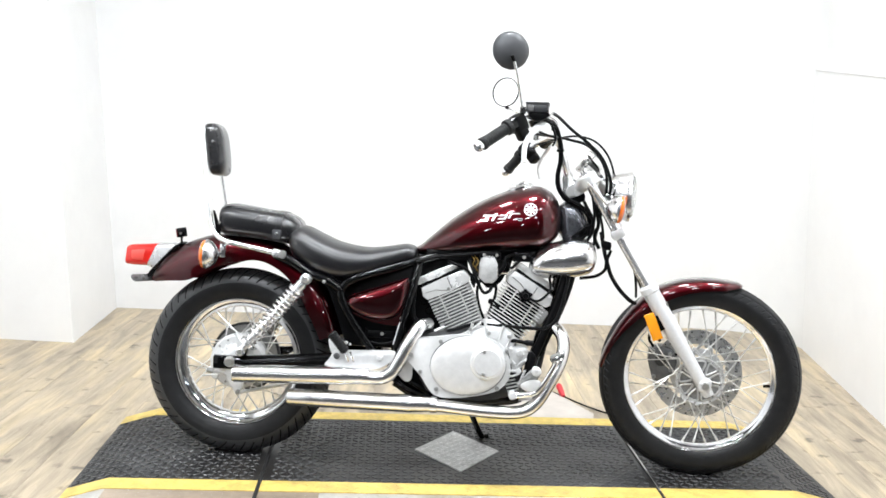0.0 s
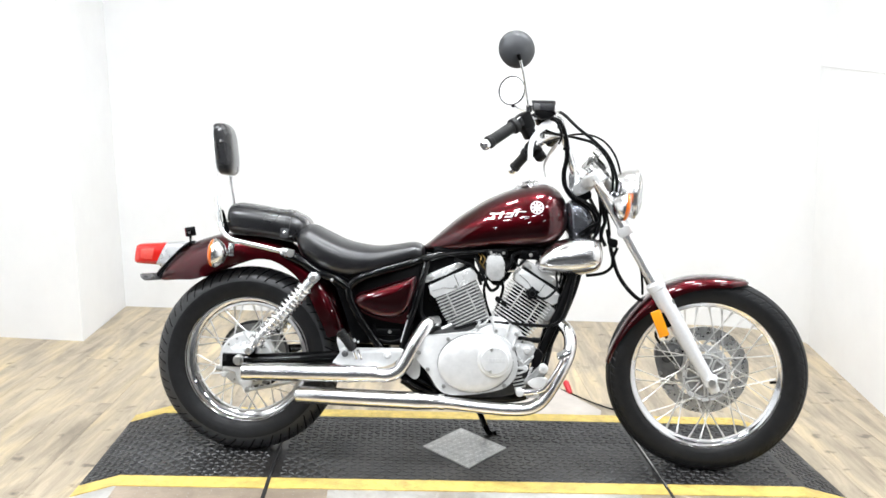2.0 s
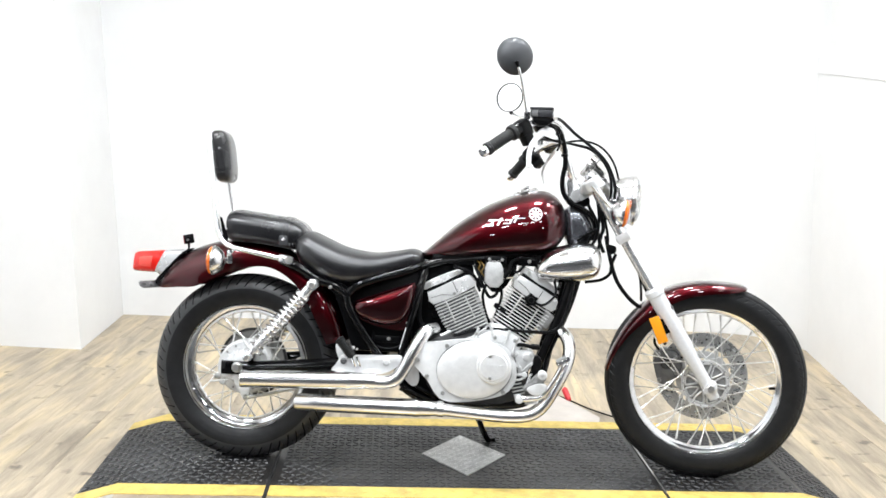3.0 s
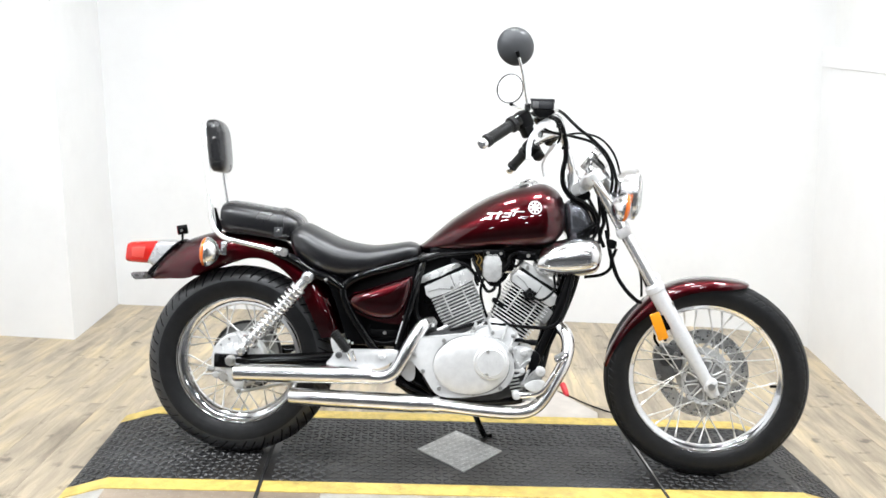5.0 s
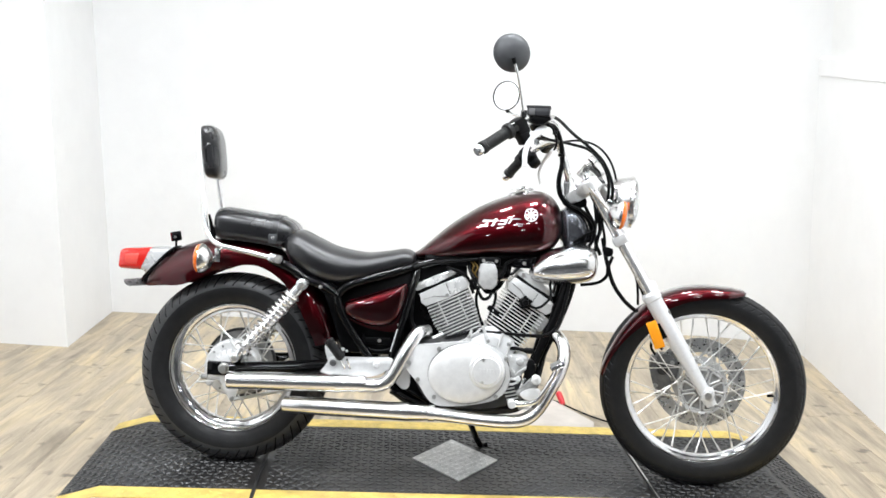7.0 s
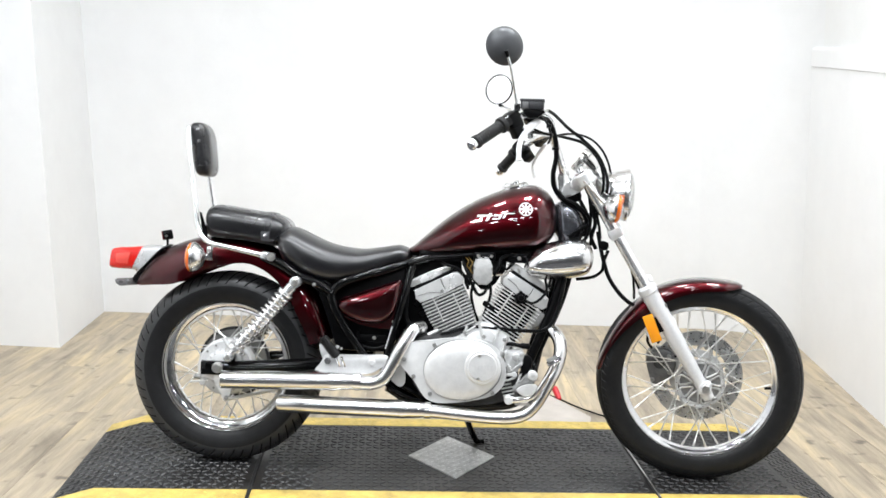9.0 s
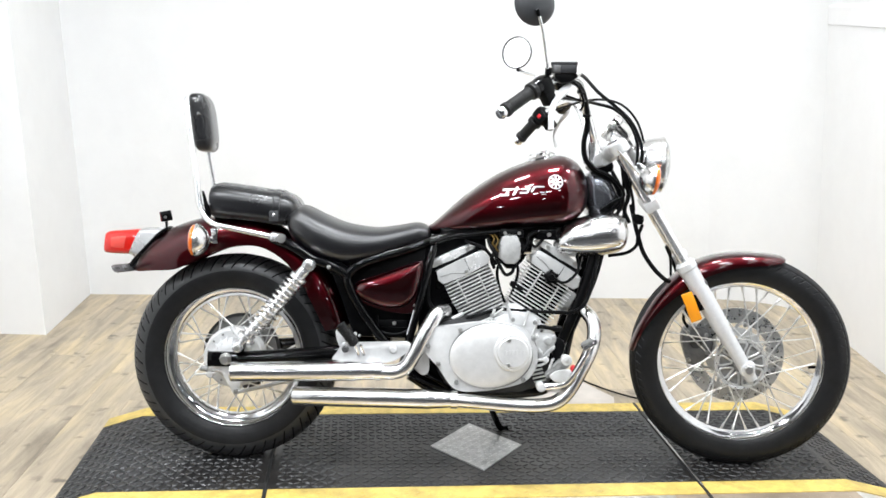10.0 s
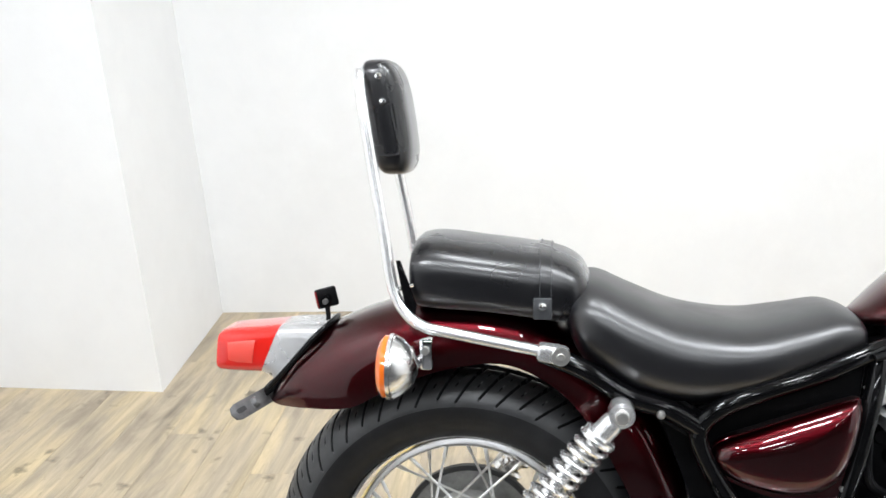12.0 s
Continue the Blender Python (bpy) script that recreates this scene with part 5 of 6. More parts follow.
# Dark rings stand in for the shade round the cover and its dome.
part("cover_gap_shade", prism([(0.718 + (x - 0.718) * 1.022, 0.34 + (z - 0.34) * 1.03) for x, z in cover_out], -0.137, -0.128, 0.001), M_CORE, crank, "dark rim for the shaded gap round the cover")
part("dome_groove_shade", oval(0.746, 0.338, 0.1168, 0.0917, -0.1732, -0.168, 0.0004, tilt=0.05), M_DULL, crank, "dark ring for the shaded groove round the dome")
bm_dome = bmesh.new()
dome_rings = []
for f, y in ((1.0, -0.168), (1.0, -0.176), (0.985, -0.181), (0.95, -0.185), (0.86, -0.190), (0.70, -0.1945), (0.50, -0.1975), (0.30, -0.1985)):
    cx, cz = 0.746 + (1 - f) * 0.058, 0.338 + (1 - f) * 0.014
    dome_rings.append([bm_dome.verts.new((cx + 0.115 * f * math.cos(2 * math.pi * k / 64), y, cz + 0.090 * f * math.sin(2 * math.pi * k / 64) + 0.006 * f * math.cos(2 * math.pi * k / 64))) for k in range(64)])
bridge(bm_dome, dome_rings)
part("clutch_dome", bm_dome, M_COVER, crank, "raised oval clutch dome", sharp=50)
part("clutch_cap", lathe([(0.0, 0.012), (0.040, 0.011), (0.044, 0.008), (0.048, 0.008), (0.053, 0.004), (0.054, -0.012)], (0.804, -0.196, 0.352), (0, -1, 0), 48), M_COVER, crank, "round silver clutch cap")
for sz in (0.386, 0.318):
    part("cap_screw", lathe([(0.0, 0.003), (0.005, 0.003), (0.0055, 0)], (0.793, -0.207, sz), (0, -1, 0), 14), M_BRASS, crank)
for k in range(6):
    part("emblem_bar", box((0.784 + k * 0.0098, -0.2082, 0.3525 + k * 0.0004), (0.0062, 0.0016, 0.012), 0.0005), M_COVER, crank, smooth=False)
for bx, bz in ((0.571, 0.362), (0.601, 0.312), (0.652, 0.262), (0.757, 0.252), (0.838, 0.272), (0.66, 0.408), (0.862, 0.388)):
    part("cover_bolt", lathe([(0.0, 0.009), (0.0055, 0.009), (0.0065, 0.006), (0.0065, 0.001), (0.0085, 0)], (bx, -0.171, bz), (0, -1, 0), 12), M_DULL, crank)
part("upper_casting", prism([(0.640, 0.408), (0.69, 0.420), (0.722, 0.432), (0.747, 0.442), (0.780, 0.462), (0.800, 0.476), (0.818, 0.477), (0.855, 0.458), (0.884, 0.438), (0.894, 0.415), (0.880, 0.395), (0.862, 0.372), (0.78, 0.36)], -0.142, 0.11, 0.006), M_COVER, crank, "cast upper crankcase half")
part("casting_step", prism([(0.742, 0.428), (0.756, 0.440), (0.800, 0.460), (0.822, 0.460), (0.848, 0.440), (0.830, 0.420)], -0.150, -0.13, 0.004), M_COVER, crank)
for a, b, rr in (((0.755, 0.466), (0.745, 0.428), 0.0045), ((0.790, 0.478), (0.805, 0.428), 0.005), ((0.850, 0.462), (0.838, 0.420), 0.004), ((0.878, 0.440), (0.862, 0.395), 0.004), ((0.73, 0.432), (0.78, 0.468), 0.003)):
    part("casting_rib", rod((a[0], -0.148, a[1]), (b[0], -0.152, b[1]), rr, 8), M_ALU, crank)
for bx, bz in ((0.748, 0.447), (0.806, 0.437), (0.868, 0.430)):
    part("casting_bolt", lathe([(0.0, 0.010), (0.005, 0.010), (0.0062, 0.007), (0.0062, 0.0)], (bx, -0.150, bz), (0, -1, 0), 8), M_DULL, crank)


def cylinder(cx, cz, tilt, width, depth, n, pitch, core_mat, name, label, fin_t):
    """A finned barrel; (cx, cz) is the middle of its foot, tilt its lean from upright, forward positive."""
    m = Matrix.Translation((cx, -0.025, cz)) @ Matrix.Rotation(radians(tilt), 4, "Y")
    core = part(name, shaped(box((0, 0, n * pitch / 2), (width * 0.80, depth * 0.84, n * pitch + 0.004), 0.012), m), core_mat, bike, label)
    for k in range(n):
        f = 0.86 + 0.14 * min(1, k / (n * 0.5))
        part("fin", shaped(box((0, 0, 0), (width * f, depth * (0.94 + 0.06 * k / n), fin_t), fin_t * 0.42), m @ Matrix.Translation((0, 0, (k + 0.5) * pitch))), M_ALU if core_mat is M_CASTDARK else M_COVER, core)
    top = n * pitch
    for wx in (-0.22, 0.22):
        part("stud_rib", shaped(box((width * wx, -depth / 2 + 0.004, top * (0.62 if wx > 0 else 0.7)), (0.0045, 0.010, top * 0.6), 0.002), m), M_ALU, core)
    return core, m, top


# Rear core is coloured dark to deepen the shade between its fins.
core_r, mr, tr = cylinder(0.735, 0.437, -26.5, 0.141, 0.155, 13, 0.0102, M_CASTDARK, "rear_cylinder", "silver air-cooled finned rear cylinder", 0.0040)
core_f, mf, tf = cylinder(0.845, 0.432, 31.0, 0.148, 0.155, 14, 0.0102, M_BLACK, "front_cylinder", "black and silver air-cooled finned front cylinder", 0.0033)
for core, m, t in ((core_r, mr, tr), (core_f, mf, tf)):
    part("rocker_cover", shaped(prism(rounded([(-0.071, t + 0.003), (0.071, t + 0.003), (0.070, t + 0.034), (0.058, t + 0.046), (-0.066, t + 0.046), (-0.071, t + 0.040)], 2), -0.079, 0.079, 0.006, 3), m), M_HEAD, core, "bright polished rocker cover")
    part("parting_line", shaped(box((0.014, 0, t + 0.026), (0.0022, 0.1592, 0.036), 0.0005), m), M_CORE, core)
    part("gasket", shaped(box((0, 0, t + 0.0015), (0.139, 0.152, 0.004), 0.001), m), M_CORE, core)
    part("cover_web", shaped(sweep([(-0.069, -0.0795, t + 0.026), (-0.035, -0.0795, t + 0.022), (-0.002, -0.0795, t + 0.006)], 0.0016, 6), m), M_DULL, core)
    part("cover_bolt", shaped(lathe([(0.0, 0.006), (0.004, 0.006), (0.0055, 0.003), (0.0055, 0)], (0.004, -0.079, t + 0.009), (0, -1, 0), 12), m), M_DULL, core)
    # Black band stands in for the shadowed gap between the two covers.
    part("head_gap_shade", shaped(box((-0.004, 0, t + 0.051), (0.126, 0.14, 0.012), 0.002), m), M_SATIN, core)
    part("upper_cover", shaped(prism(rounded([(-0.074, t + 0.056), (0.050, t + 0.056), (0.044, t + 0.074), (-0.062, t + 0.078), (-0.076, t + 0.068)], 2), -0.070, 0.070, 0.005, 3), m), M_HEAD, core, "polished top cover of the cylinder head")
    for k in (-1, 1):
        part("head_nut", shaped(rod((k * 0.045 - 0.01, -0.071, t + 0.066), (k * 0.045 - 0.01, -0.078, t + 0.066), 0.006, 6), m), M_BRASS, core)
part("head_hose", shaped(sweep(spline([(0.038, -0.070, tr + 0.088), (0.052, -0.082, tr + 0.074), (0.075, -0.08, tr + 0.050), (0.085, -0.075, tr + 0.020), (0.088, -0.07, tr - 0.01)], 6), 0.0050, 10), mr), M_SATIN, core_r, "black rubber hose along the cylinder head")
# Added black filler blocks close the dark spaces round the cylinders.
part("inner_fill", prism([(0.55, 0.635), (0.60, 0.655), (0.73, 0.662), (0.735, 0.625), (0.62, 0.585), (0.615, 0.545), (0.64, 0.491), (0.672, 0.441), (0.66, 0.40), (0.60, 0.36), (0.54, 0.36)], -0.05, 0.06, 0.006), M_SATIN, frame_ob, "black filler for the dark inner parts behind the rear cylinder")
part("intake_fill", prism([(0.735, 0.672), (0.875, 0.672), (0.868, 0.628), (0.838, 0.598), (0.822, 0.570), (0.796, 0.570), (0.775, 0.590), (0.745, 0.63)], -0.03, 0.05, 0.006), M_SATIN, frame_ob, "black filler for the dark intake parts between the cylinders")
part("plug_boot", sweep(spline([(0.806, -0.075, 0.532), (0.822, -0.088, 0.524), (0.838, -0.092, 0.508)], 4), [0.008, 0.009, 0.011, 0.012, 0.012, 0.012, 0.011, 0.010, 0.008], 12), M_SATIN, frame_ob, "black rubber plug boot")
for k in range(3):
    part("boss", lathe([(0.0, 0.012), (0.010, 0.012), (0.012, 0.008), (0.012, 0)], (0.600 + 0.016 * k, -0.05, 0.520 - 0.030 * k), (0, -1, 0), 14), M_BLACK, frame_ob)
part("starter_stub", rod((0.638, -0.128, 0.432), (0.668, -0.12, 0.447), 0.006, 14), M_ALU, crank, "silver breather stub")
cap = part("spark_plug_cap", lathe([(0.0, 0.020), (0.008, 0.020), (0.010, 0.014), (0.016, 0.012), (0.018, 0.006), (0.018, -0.008), (0.012, -0.016), (0.011, -0.040), (0.0, -0.040)], (0.9143, -0.112, 0.555), (0.05, -1, 0.05), 24), M_SATIN, core_f, "black spark plug cap")
for k in range(5):
    a = radians(20 + 72 * k)
    part("cap_lobe", rod((0.9143 + 0.017 * math.cos(a), -0.112, 0.555 + 0.017 * math.sin(a)), (0.9143 + 0.017 * math.cos(a), -0.124, 0.555 + 0.017 * math.sin(a)), 0.0055, 10), M_SATIN, cap)
part("spark_lead", sweep(spline([(0.918, -0.122, 0.553), (0.9475, -0.125, 0.5412), (0.9741, -0.12, 0.5554), (0.9914, -0.115, 0.5833), (0.985, -0.08, 0.63), (0.97, -0.06, 0.67)], 6), 0.0042, 8), M_SATIN, core_f)
part("exhaust_flange", lathe([(0.0, 0.0), (0.026, 0.0), (0.030, 0.006), (0.030, 0.016), (0.022, 0.022)], (0.955, -0.05, 0.475), (0.75, -0.35, -0.3), 20), M_ALU, core_f)
part("cam_cover", box((0.968, -0.085, 0.492), (0.034, 0.03, 0.05), 0.008, rot=Matrix.Rotation(radians(31), 3, "Y")), M_DULL, core_f)

carb = part("carburettor_cover", prism([(0.772, 0.682), (0.818, 0.682), (0.818, 0.645), (0.826, 0.638), (0.826, 0.606), (0.811, 0.590), (0.785, 0.590), (0.768, 0.606), (0.768, 0.638), (0.774, 0.645)], -0.125, -0.06, 0.007), M_ALU, bike, "silver carburettor cover between the cylinders")
part("carb_mount", box((0.80, -0.085, 0.676), (0.066, 0.08, 0.026), 0.006), M_SATIN, carb)
for k in (-1, 1):
    part("cover_screw", rod((0.80 + k * 0.02, -0.128, 0.678), (0.80 + k * 0.02, -0.124, 0.678), 0.005, 10), M_BRASS, carb)
part("carb_body", prism(rounded([(0.76, 0.67), (0.84, 0.67), (0.84, 0.62), (0.82, 0.60), (0.78, 0.60), (0.76, 0.62)], 3), -0.045, 0.045, 0.01), M_CORE, carb)
part("hose", sweep(spline([(0.735, -0.10, 0.655), (0.750, -0.118, 0.625), (0.768, -0.12, 0.585), (0.785, -0.118, 0.560), (0.803, -0.115, 0.566), (0.81, -0.10, 0.58)], 6), 0.005, 10), M_SATIN, carb)
part("hose", sweep(spline([(0.83, -0.11, 0.62), (0.845, -0.115, 0.645), (0.85, -0.11, 0.67), (0.88, -0.10, 0.685), (0.93, -0.09, 0.69)], 5), 0.0055, 10), M_SATIN, carb)
M_WIRE = mat("ochre_wire", (0.25, 0.15, 0.03), 0.5)
for pts, mt in (([(0.742, -0.085, 0.672), (0.752, -0.10, 0.660), (0.748, -0.10, 0.645), (0.760, -0.095, 0.632)], M_WIRE), ([(0.752, -0.085, 0.672), (0.764, -0.10, 0.655), (0.757, -0.10, 0.635), (0.770, -0.09, 0.620)], M_WIRE),
                ([(0.735, -0.08, 0.675), (0.740, -0.095, 0.65), (0.752, -0.10, 0.625), (0.745, -0.10, 0.600), (0.755, -0.09, 0.575)], M_SATIN), ([(0.86, -0.08, 0.675), (0.855, -0.10, 0.655), (0.868, -0.105, 0.64), (0.885, -0.10, 0.655), (0.90, -0.09, 0.672)], M_SATIN),
                ([(0.815, -0.06, 0.60), (0.825, -0.07, 0.57), (0.818, -0.07, 0.53), (0.805, -0.07, 0.49)], M_SATIN), ([(0.775, -0.06, 0.60), (0.765, -0.07, 0.56), (0.775, -0.07, 0.51), (0.79, -0.07, 0.475)], M_SATIN)):
    part("wire", sweep(spline(pts, 6), 0.0018 if mt is M_WIRE else 0.0045, 8), mt, carb)
part("link_rod", rod((0.826, -0.10, 0.622), (0.858, -0.10, 0.625), 0.005, 10), M_CHROME, carb)


def air_cleaner():
    bm = bmesh.new()
    rings = []
    for x, zc, rz, w in resample([(0.924, 0.650, 0.006, 0.02), (0.932, 0.652, 0.028, 0.05), (0.958, 0.660, 0.046, 0.07), (1.0, 0.670, 0.057, 0.08), (1.05, 0.678, 0.061, 0.084), (1.092, 0.683, 0.058, 0.082), (1.118, 0.683, 0.046, 0.068), (1.129, 0.683, 0.024, 0.038), (1.131, 0.683, 0.005, 0.01)], 4):
        rings.append([bm.verts.new((x, -0.085 + w * math.cos(a) * 0.85, zc + rz * math.sin(a))) for a in [2 * math.pi * k / 36 for k in range(36)]])
    bridge(bm, rings)
    ob = part("air_cleaner", bm, M_EXH, bike, "bullet-shaped chrome air cleaner cover", sharp=80)
    part("seam", sweep(spline([(0.935, -0.152, 0.640), (1.0, -0.156, 0.634), (1.06, -0.158, 0.640), (1.10, -0.15, 0.650), (1.12, -0.12, 0.668)], 5), 0.0025, 8), M_CHROME, ob)
    part("backing", prism(rounded([(0.93, 0.69), (1.0, 0.62), (1.10, 0.64), (1.10, 0.70), (1.0, 0.725)], 3), -0.06, 0.06, 0.01), M_BLACK, ob)
    part("mount_bolt", rod((0.905, -0.11, 0.675), (0.905, -0.12, 0.675), 0.006, 8), M_BRASS, ob)
    part("mount_bracket", box((0.90, -0.10, 0.675), (0.06, 0.012, 0.03), 0.004), M_BLACK, ob)


air_cleaner()
# Added black filler for the dark, cluttered space beneath the tank.
part("under_tank_fill", prism([(0.60, 0.66), (0.70, 0.655), (0.98, 0.665), (1.0, 0.70), (0.90, 0.70), (0.60, 0.685)], -0.075, 0.075, 0.008), M_SATIN, frame_ob, "black filler for the dark parts beneath the tank")

# castings in front of the clutch cover
aux = part("oil_pump_cover", prism(rounded([(0.866, 0.392), (0.882, 0.400), (0.905, 0.402), (0.928, 0.396), (0.930, 0.372), (0.922, 0.354), (0.908, 0.340), (0.896, 0.324), (0.882, 0.330), (0.878, 0.356)], 3), -0.150, -0.08, 0.005), M_ALU, bike, "dull grey pump cover with bolts")
part("pump_knob", lathe([(0.0, 0.014), (0.009, 0.013), (0.0115, 0.009), (0.012, 0.0)], (0.905, -0.150, 0.380), (0, -1, 0), 24), M_ALU, aux)
for bx, bz, br in ((0.902, 0.326, 0.009), (0.876, 0.392, 0.005), (0.922, 0.392, 0.0045), (0.921, 0.360, 0.0045), (0.888, 0.348, 0.004)):
    part("bolt", lathe([(0.0, 0.010), (br * 0.75, 0.010), (br, 0.007), (br, 0)], (bx, -0.149, bz), (0, -1, 0), 12), M_COVER, aux)
part("pump_rim", sweep([(0.882, -0.152, 0.358), (0.894, -0.153, 0.338), (0.908, -0.153, 0.352), (0.926, -0.153, 0.366)], 0.0025, 6), M_COVER, aux)
part("pump_arm", sweep(spline([(0.868, -0.13, 0.412), (0.888, -0.145, 0.418), (0.915, -0.145, 0.414), (0.944, -0.14, 0.412)], 4), [0.006] * 9 + [0.009] * 4, 10), M_SATIN, aux, "black pump lever")
part("pipe_union", sweep([(0.862, -0.14, 0.326), (0.885, -0.152, 0.325), (0.90, -0.152, 0.326)], 0.005, 8), M_ALU, aux)
part("pipe_union", sweep([(0.862, -0.14, 0.308), (0.886, -0.148, 0.309), (0.905, -0.148, 0.318)], 0.004, 8), M_COVER, aux)
for k in range(5):
    part("cooling_rib", box((0.873 + k * 0.004, -0.136, 0.304 - k * 0.010), (0.036, 0.02, 0.0038), 0.001, rot=Matrix.Rotation(radians(-14), 3, "Y")), M_ALU, aux)
part("filter_housing", prism(rounded([(0.87, 0.30), (0.90, 0.31), (0.925, 0.285), (0.915, 0.255), (0.88, 0.25)], 3), -0.122, -0.05, 0.006), M_CASTDARK, aux)
part("light_switch", prism(rounded([(0.930, 0.386), (0.951, 0.378), (0.954, 0.356), (0.940, 0.330), (0.924, 0.330), (0.922, 0.352)], 2), -0.152, -0.12, 0.004), M_SATIN, aux, "black brake light switch")
part("switch_stem", rod((0.930, -0.14, 0.335), (0.918, -0.145, 0.292), 0.011, 12), M_SATIN, aux)
part("switch_spring", sweep([(0.921 + 0.004 * math.cos(k * 1.3) - k * 0.0003, -0.158 + 0.004 * math.sin(k * 1.3), 0.330 - k * 0.0009) for k in range(44)], 0.0011, 5), M_COVER, aux)
part("harness", sweep(spline([(1.06, -0.07, 0.70), (1.035, -0.085, 0.60), (1.01, -0.09, 0.52), (0.985, -0.09, 0.45), (0.96, -0.09, 0.385), (0.945, -0.09, 0.34), (0.955, -0.08, 0.28)], 6), 0.014, 12), M_SATIN, frame_ob)
part("harness", sweep(spline([(1.075, -0.05, 0.66), (1.05, -0.07, 0.57), (1.025, -0.075, 0.50), (0.995, -0.08, 0.43), (0.97, -0.08, 0.37)], 6), 0.010, 10), M_SATIN, frame_ob)
part("cable", sweep(spline([(0.64, -0.12, 0.425), (0.70, -0.135, 0.442), (0.76, -0.138, 0.462), (0.84, -0.138, 0.462), (0.92, -0.135, 0.458), (0.985, -0.13, 0.462), (1.02, -0.12, 0.50), (1.04, -0.11, 0.58), (1.055, -0.09, 0.66)], 6), 0.0055, 10), M_SATIN, frame_ob)
part("cable", sweep(spline([(0.585, -0.08, 0.635), (0.572, -0.10, 0.585), (0.567, -0.105, 0.525), (0.570, -0.105, 0.475), (0.594, -0.10, 0.452), (0.63, -0.08, 0.44)], 6), 0.0075, 10), M_SATIN, frame_ob)
part("cable", sweep(spline([(0.57, -0.11, 0.645), (0.64, -0.11, 0.665), (0.72, -0.10, 0.675), (0.82, -0.09, 0.688), (0.92, -0.085, 0.70)], 5), 0.0055, 8), M_SATIN, frame_ob)
part("cable", sweep(spline([(0.52, -0.10, 0.30), (0.56, -0.115, 0.275), (0.60, -0.12, 0.255), (0.63, -0.115, 0.235)], 5), 0.006, 8), M_SATIN, frame_ob)
part("cable", sweep(spline([(0.50, -0.10, 0.28), (0.54, -0.12, 0.26), (0.60, -0.12, 0.235), (0.66, -0.11, 0.22)], 5), 0.0045, 8), M_SATIN, frame_ob)

# ---------------------------------------------------------------- exhausts
def silencer(x0, x1, z0, z1, y, r, r_pipe, pipe, pr, name, label):
    a, b = Vector((x0, y, z0)), Vector((x1, y, z1))
    d = (b - a).normalized()
    L = (b - a).length
    s = part(name, lathe([(r * 0.62, 0.05), (r * 0.62, 0.002), (r * 0.92, 0.0), (r, 0.003), (r, 0.10), (r * 1.03, 0.104), (r * 1.03, L - 0.08), (r * 1.06, L - 0.076), (r * 1.06, L - 0.062), (r, L - 0.058), (r * 0.95, L - 0.03), (r_pipe * 1.15, L), (r_pipe, L + 0.004)], a, d, 40), M_EXH, bike, label)
    part("baffle", lathe([(0.0, 0.03), (r * 0.63, 0.03), (r * 0.63, 0.034), (0.0, 0.034)], a, d, 24), M_BLACK, s)
    part("header_pipe", sweep(spline(pipe, 7), pr, 18), M_EXH, s, "bent chrome header pipe")
    part("clamp", lathe([(r_pipe * 1.02, L - 0.004), (r_pipe * 1.3, L - 0.002), (r_pipe * 1.3, L + 0.016), (r_pipe * 1.02, L + 0.018)], a, d, 28, closed=True), M_EXH, s)
    return s


silencer(0.028, 0.428, 0.279, 0.290, -0.176, 0.0268, 0.0205, [(0.425, -0.176, 0.290), (0.455, -0.176, 0.287), (0.485, -0.176, 0.289), (0.512, -0.176, 0.304), (0.532, -0.174, 0.336), (0.552, -0.170, 0.378), (0.575, -0.160, 0.420), (0.594, -0.146, 0.448), (0.618, -0.11, 0.452)], 0.0212, "upper_silencer", "polished chrome upper silencer")
silencer(0.199, 0.640, 0.2145, 0.2125, -0.172, 0.0262, 0.0195, [(0.635, -0.172, 0.2125), (0.70, -0.172, 0.208), (0.80, -0.172, 0.201), (0.88, -0.172, 0.2), (0.93, -0.170, 0.210), (0.965, -0.166, 0.240), (0.998, -0.158, 0.295), (1.028, -0.145, 0.355), (1.040, -0.125, 0.405), (1.030, -0.10, 0.445), (0.99, -0.06, 0.475)], 0.0200, "lower_silencer", "polished chrome lower silencer")

# brake pedal and rider's peg
ped = part("brake_pedal", sweep(spline([(0.885, -0.19, 0.257), (0.915, -0.192, 0.260), (0.950, -0.194, 0.268), (0.970, -0.196, 0.288), (0.990, -0.2, 0.322), (1.006, -0.2, 0.352), (1.012, -0.2, 0.368)], 6), [0.0115 - 0.005 * min(1, k / 26) for k in range(37)], 12), M_CHROME, bike, "chrome brake pedal")
part("pedal_pad", box((1.014, -0.2, 0.379), (0.046, 0.04, 0.012), 0.004, rot=Matrix.Rotation(radians(-30), 3, "Y")), M_CHROME, ped)
part("pedal_rubber", box((1.008, -0.2, 0.386), (0.034, 0.034, 0.006), 0.002, rot=Matrix.Rotation(radians(-30), 3, "Y")), M_DULL, ped)
part("heel_guard", prism(rounded([(0.907, 0.288), (0.918, 0.300), (0.940, 0.307), (0.962, 0.308), (0.967, 0.297), (0.955, 0.281), (0.942, 0.271), (0.922, 0.274)], 3), -0.206, -0.194, 0.004), M_COVER, ped, "bright cast heel plate")
for sy in (-1, 1):
    fp = part("rider_peg", lathe([(0.0, 0.0), (0.011, 0.0), (0.0145, 0.003), (0.0145, 0.014), (0.010, 0.018), (0.010, 0.05)], (0.953, sy * 0.206, 0.334), (0, -sy, 0), 24), M_COVER, bike, "short silver foot peg boss")
    part("peg_end", lathe([(0.0, 0.004), (0.005, 0.004), (0.0065, 0.0), (0.0065, -0.004)], (0.953, sy * 0.206, 0.334), (0, sy, 0), 20), M_ALU, fp)
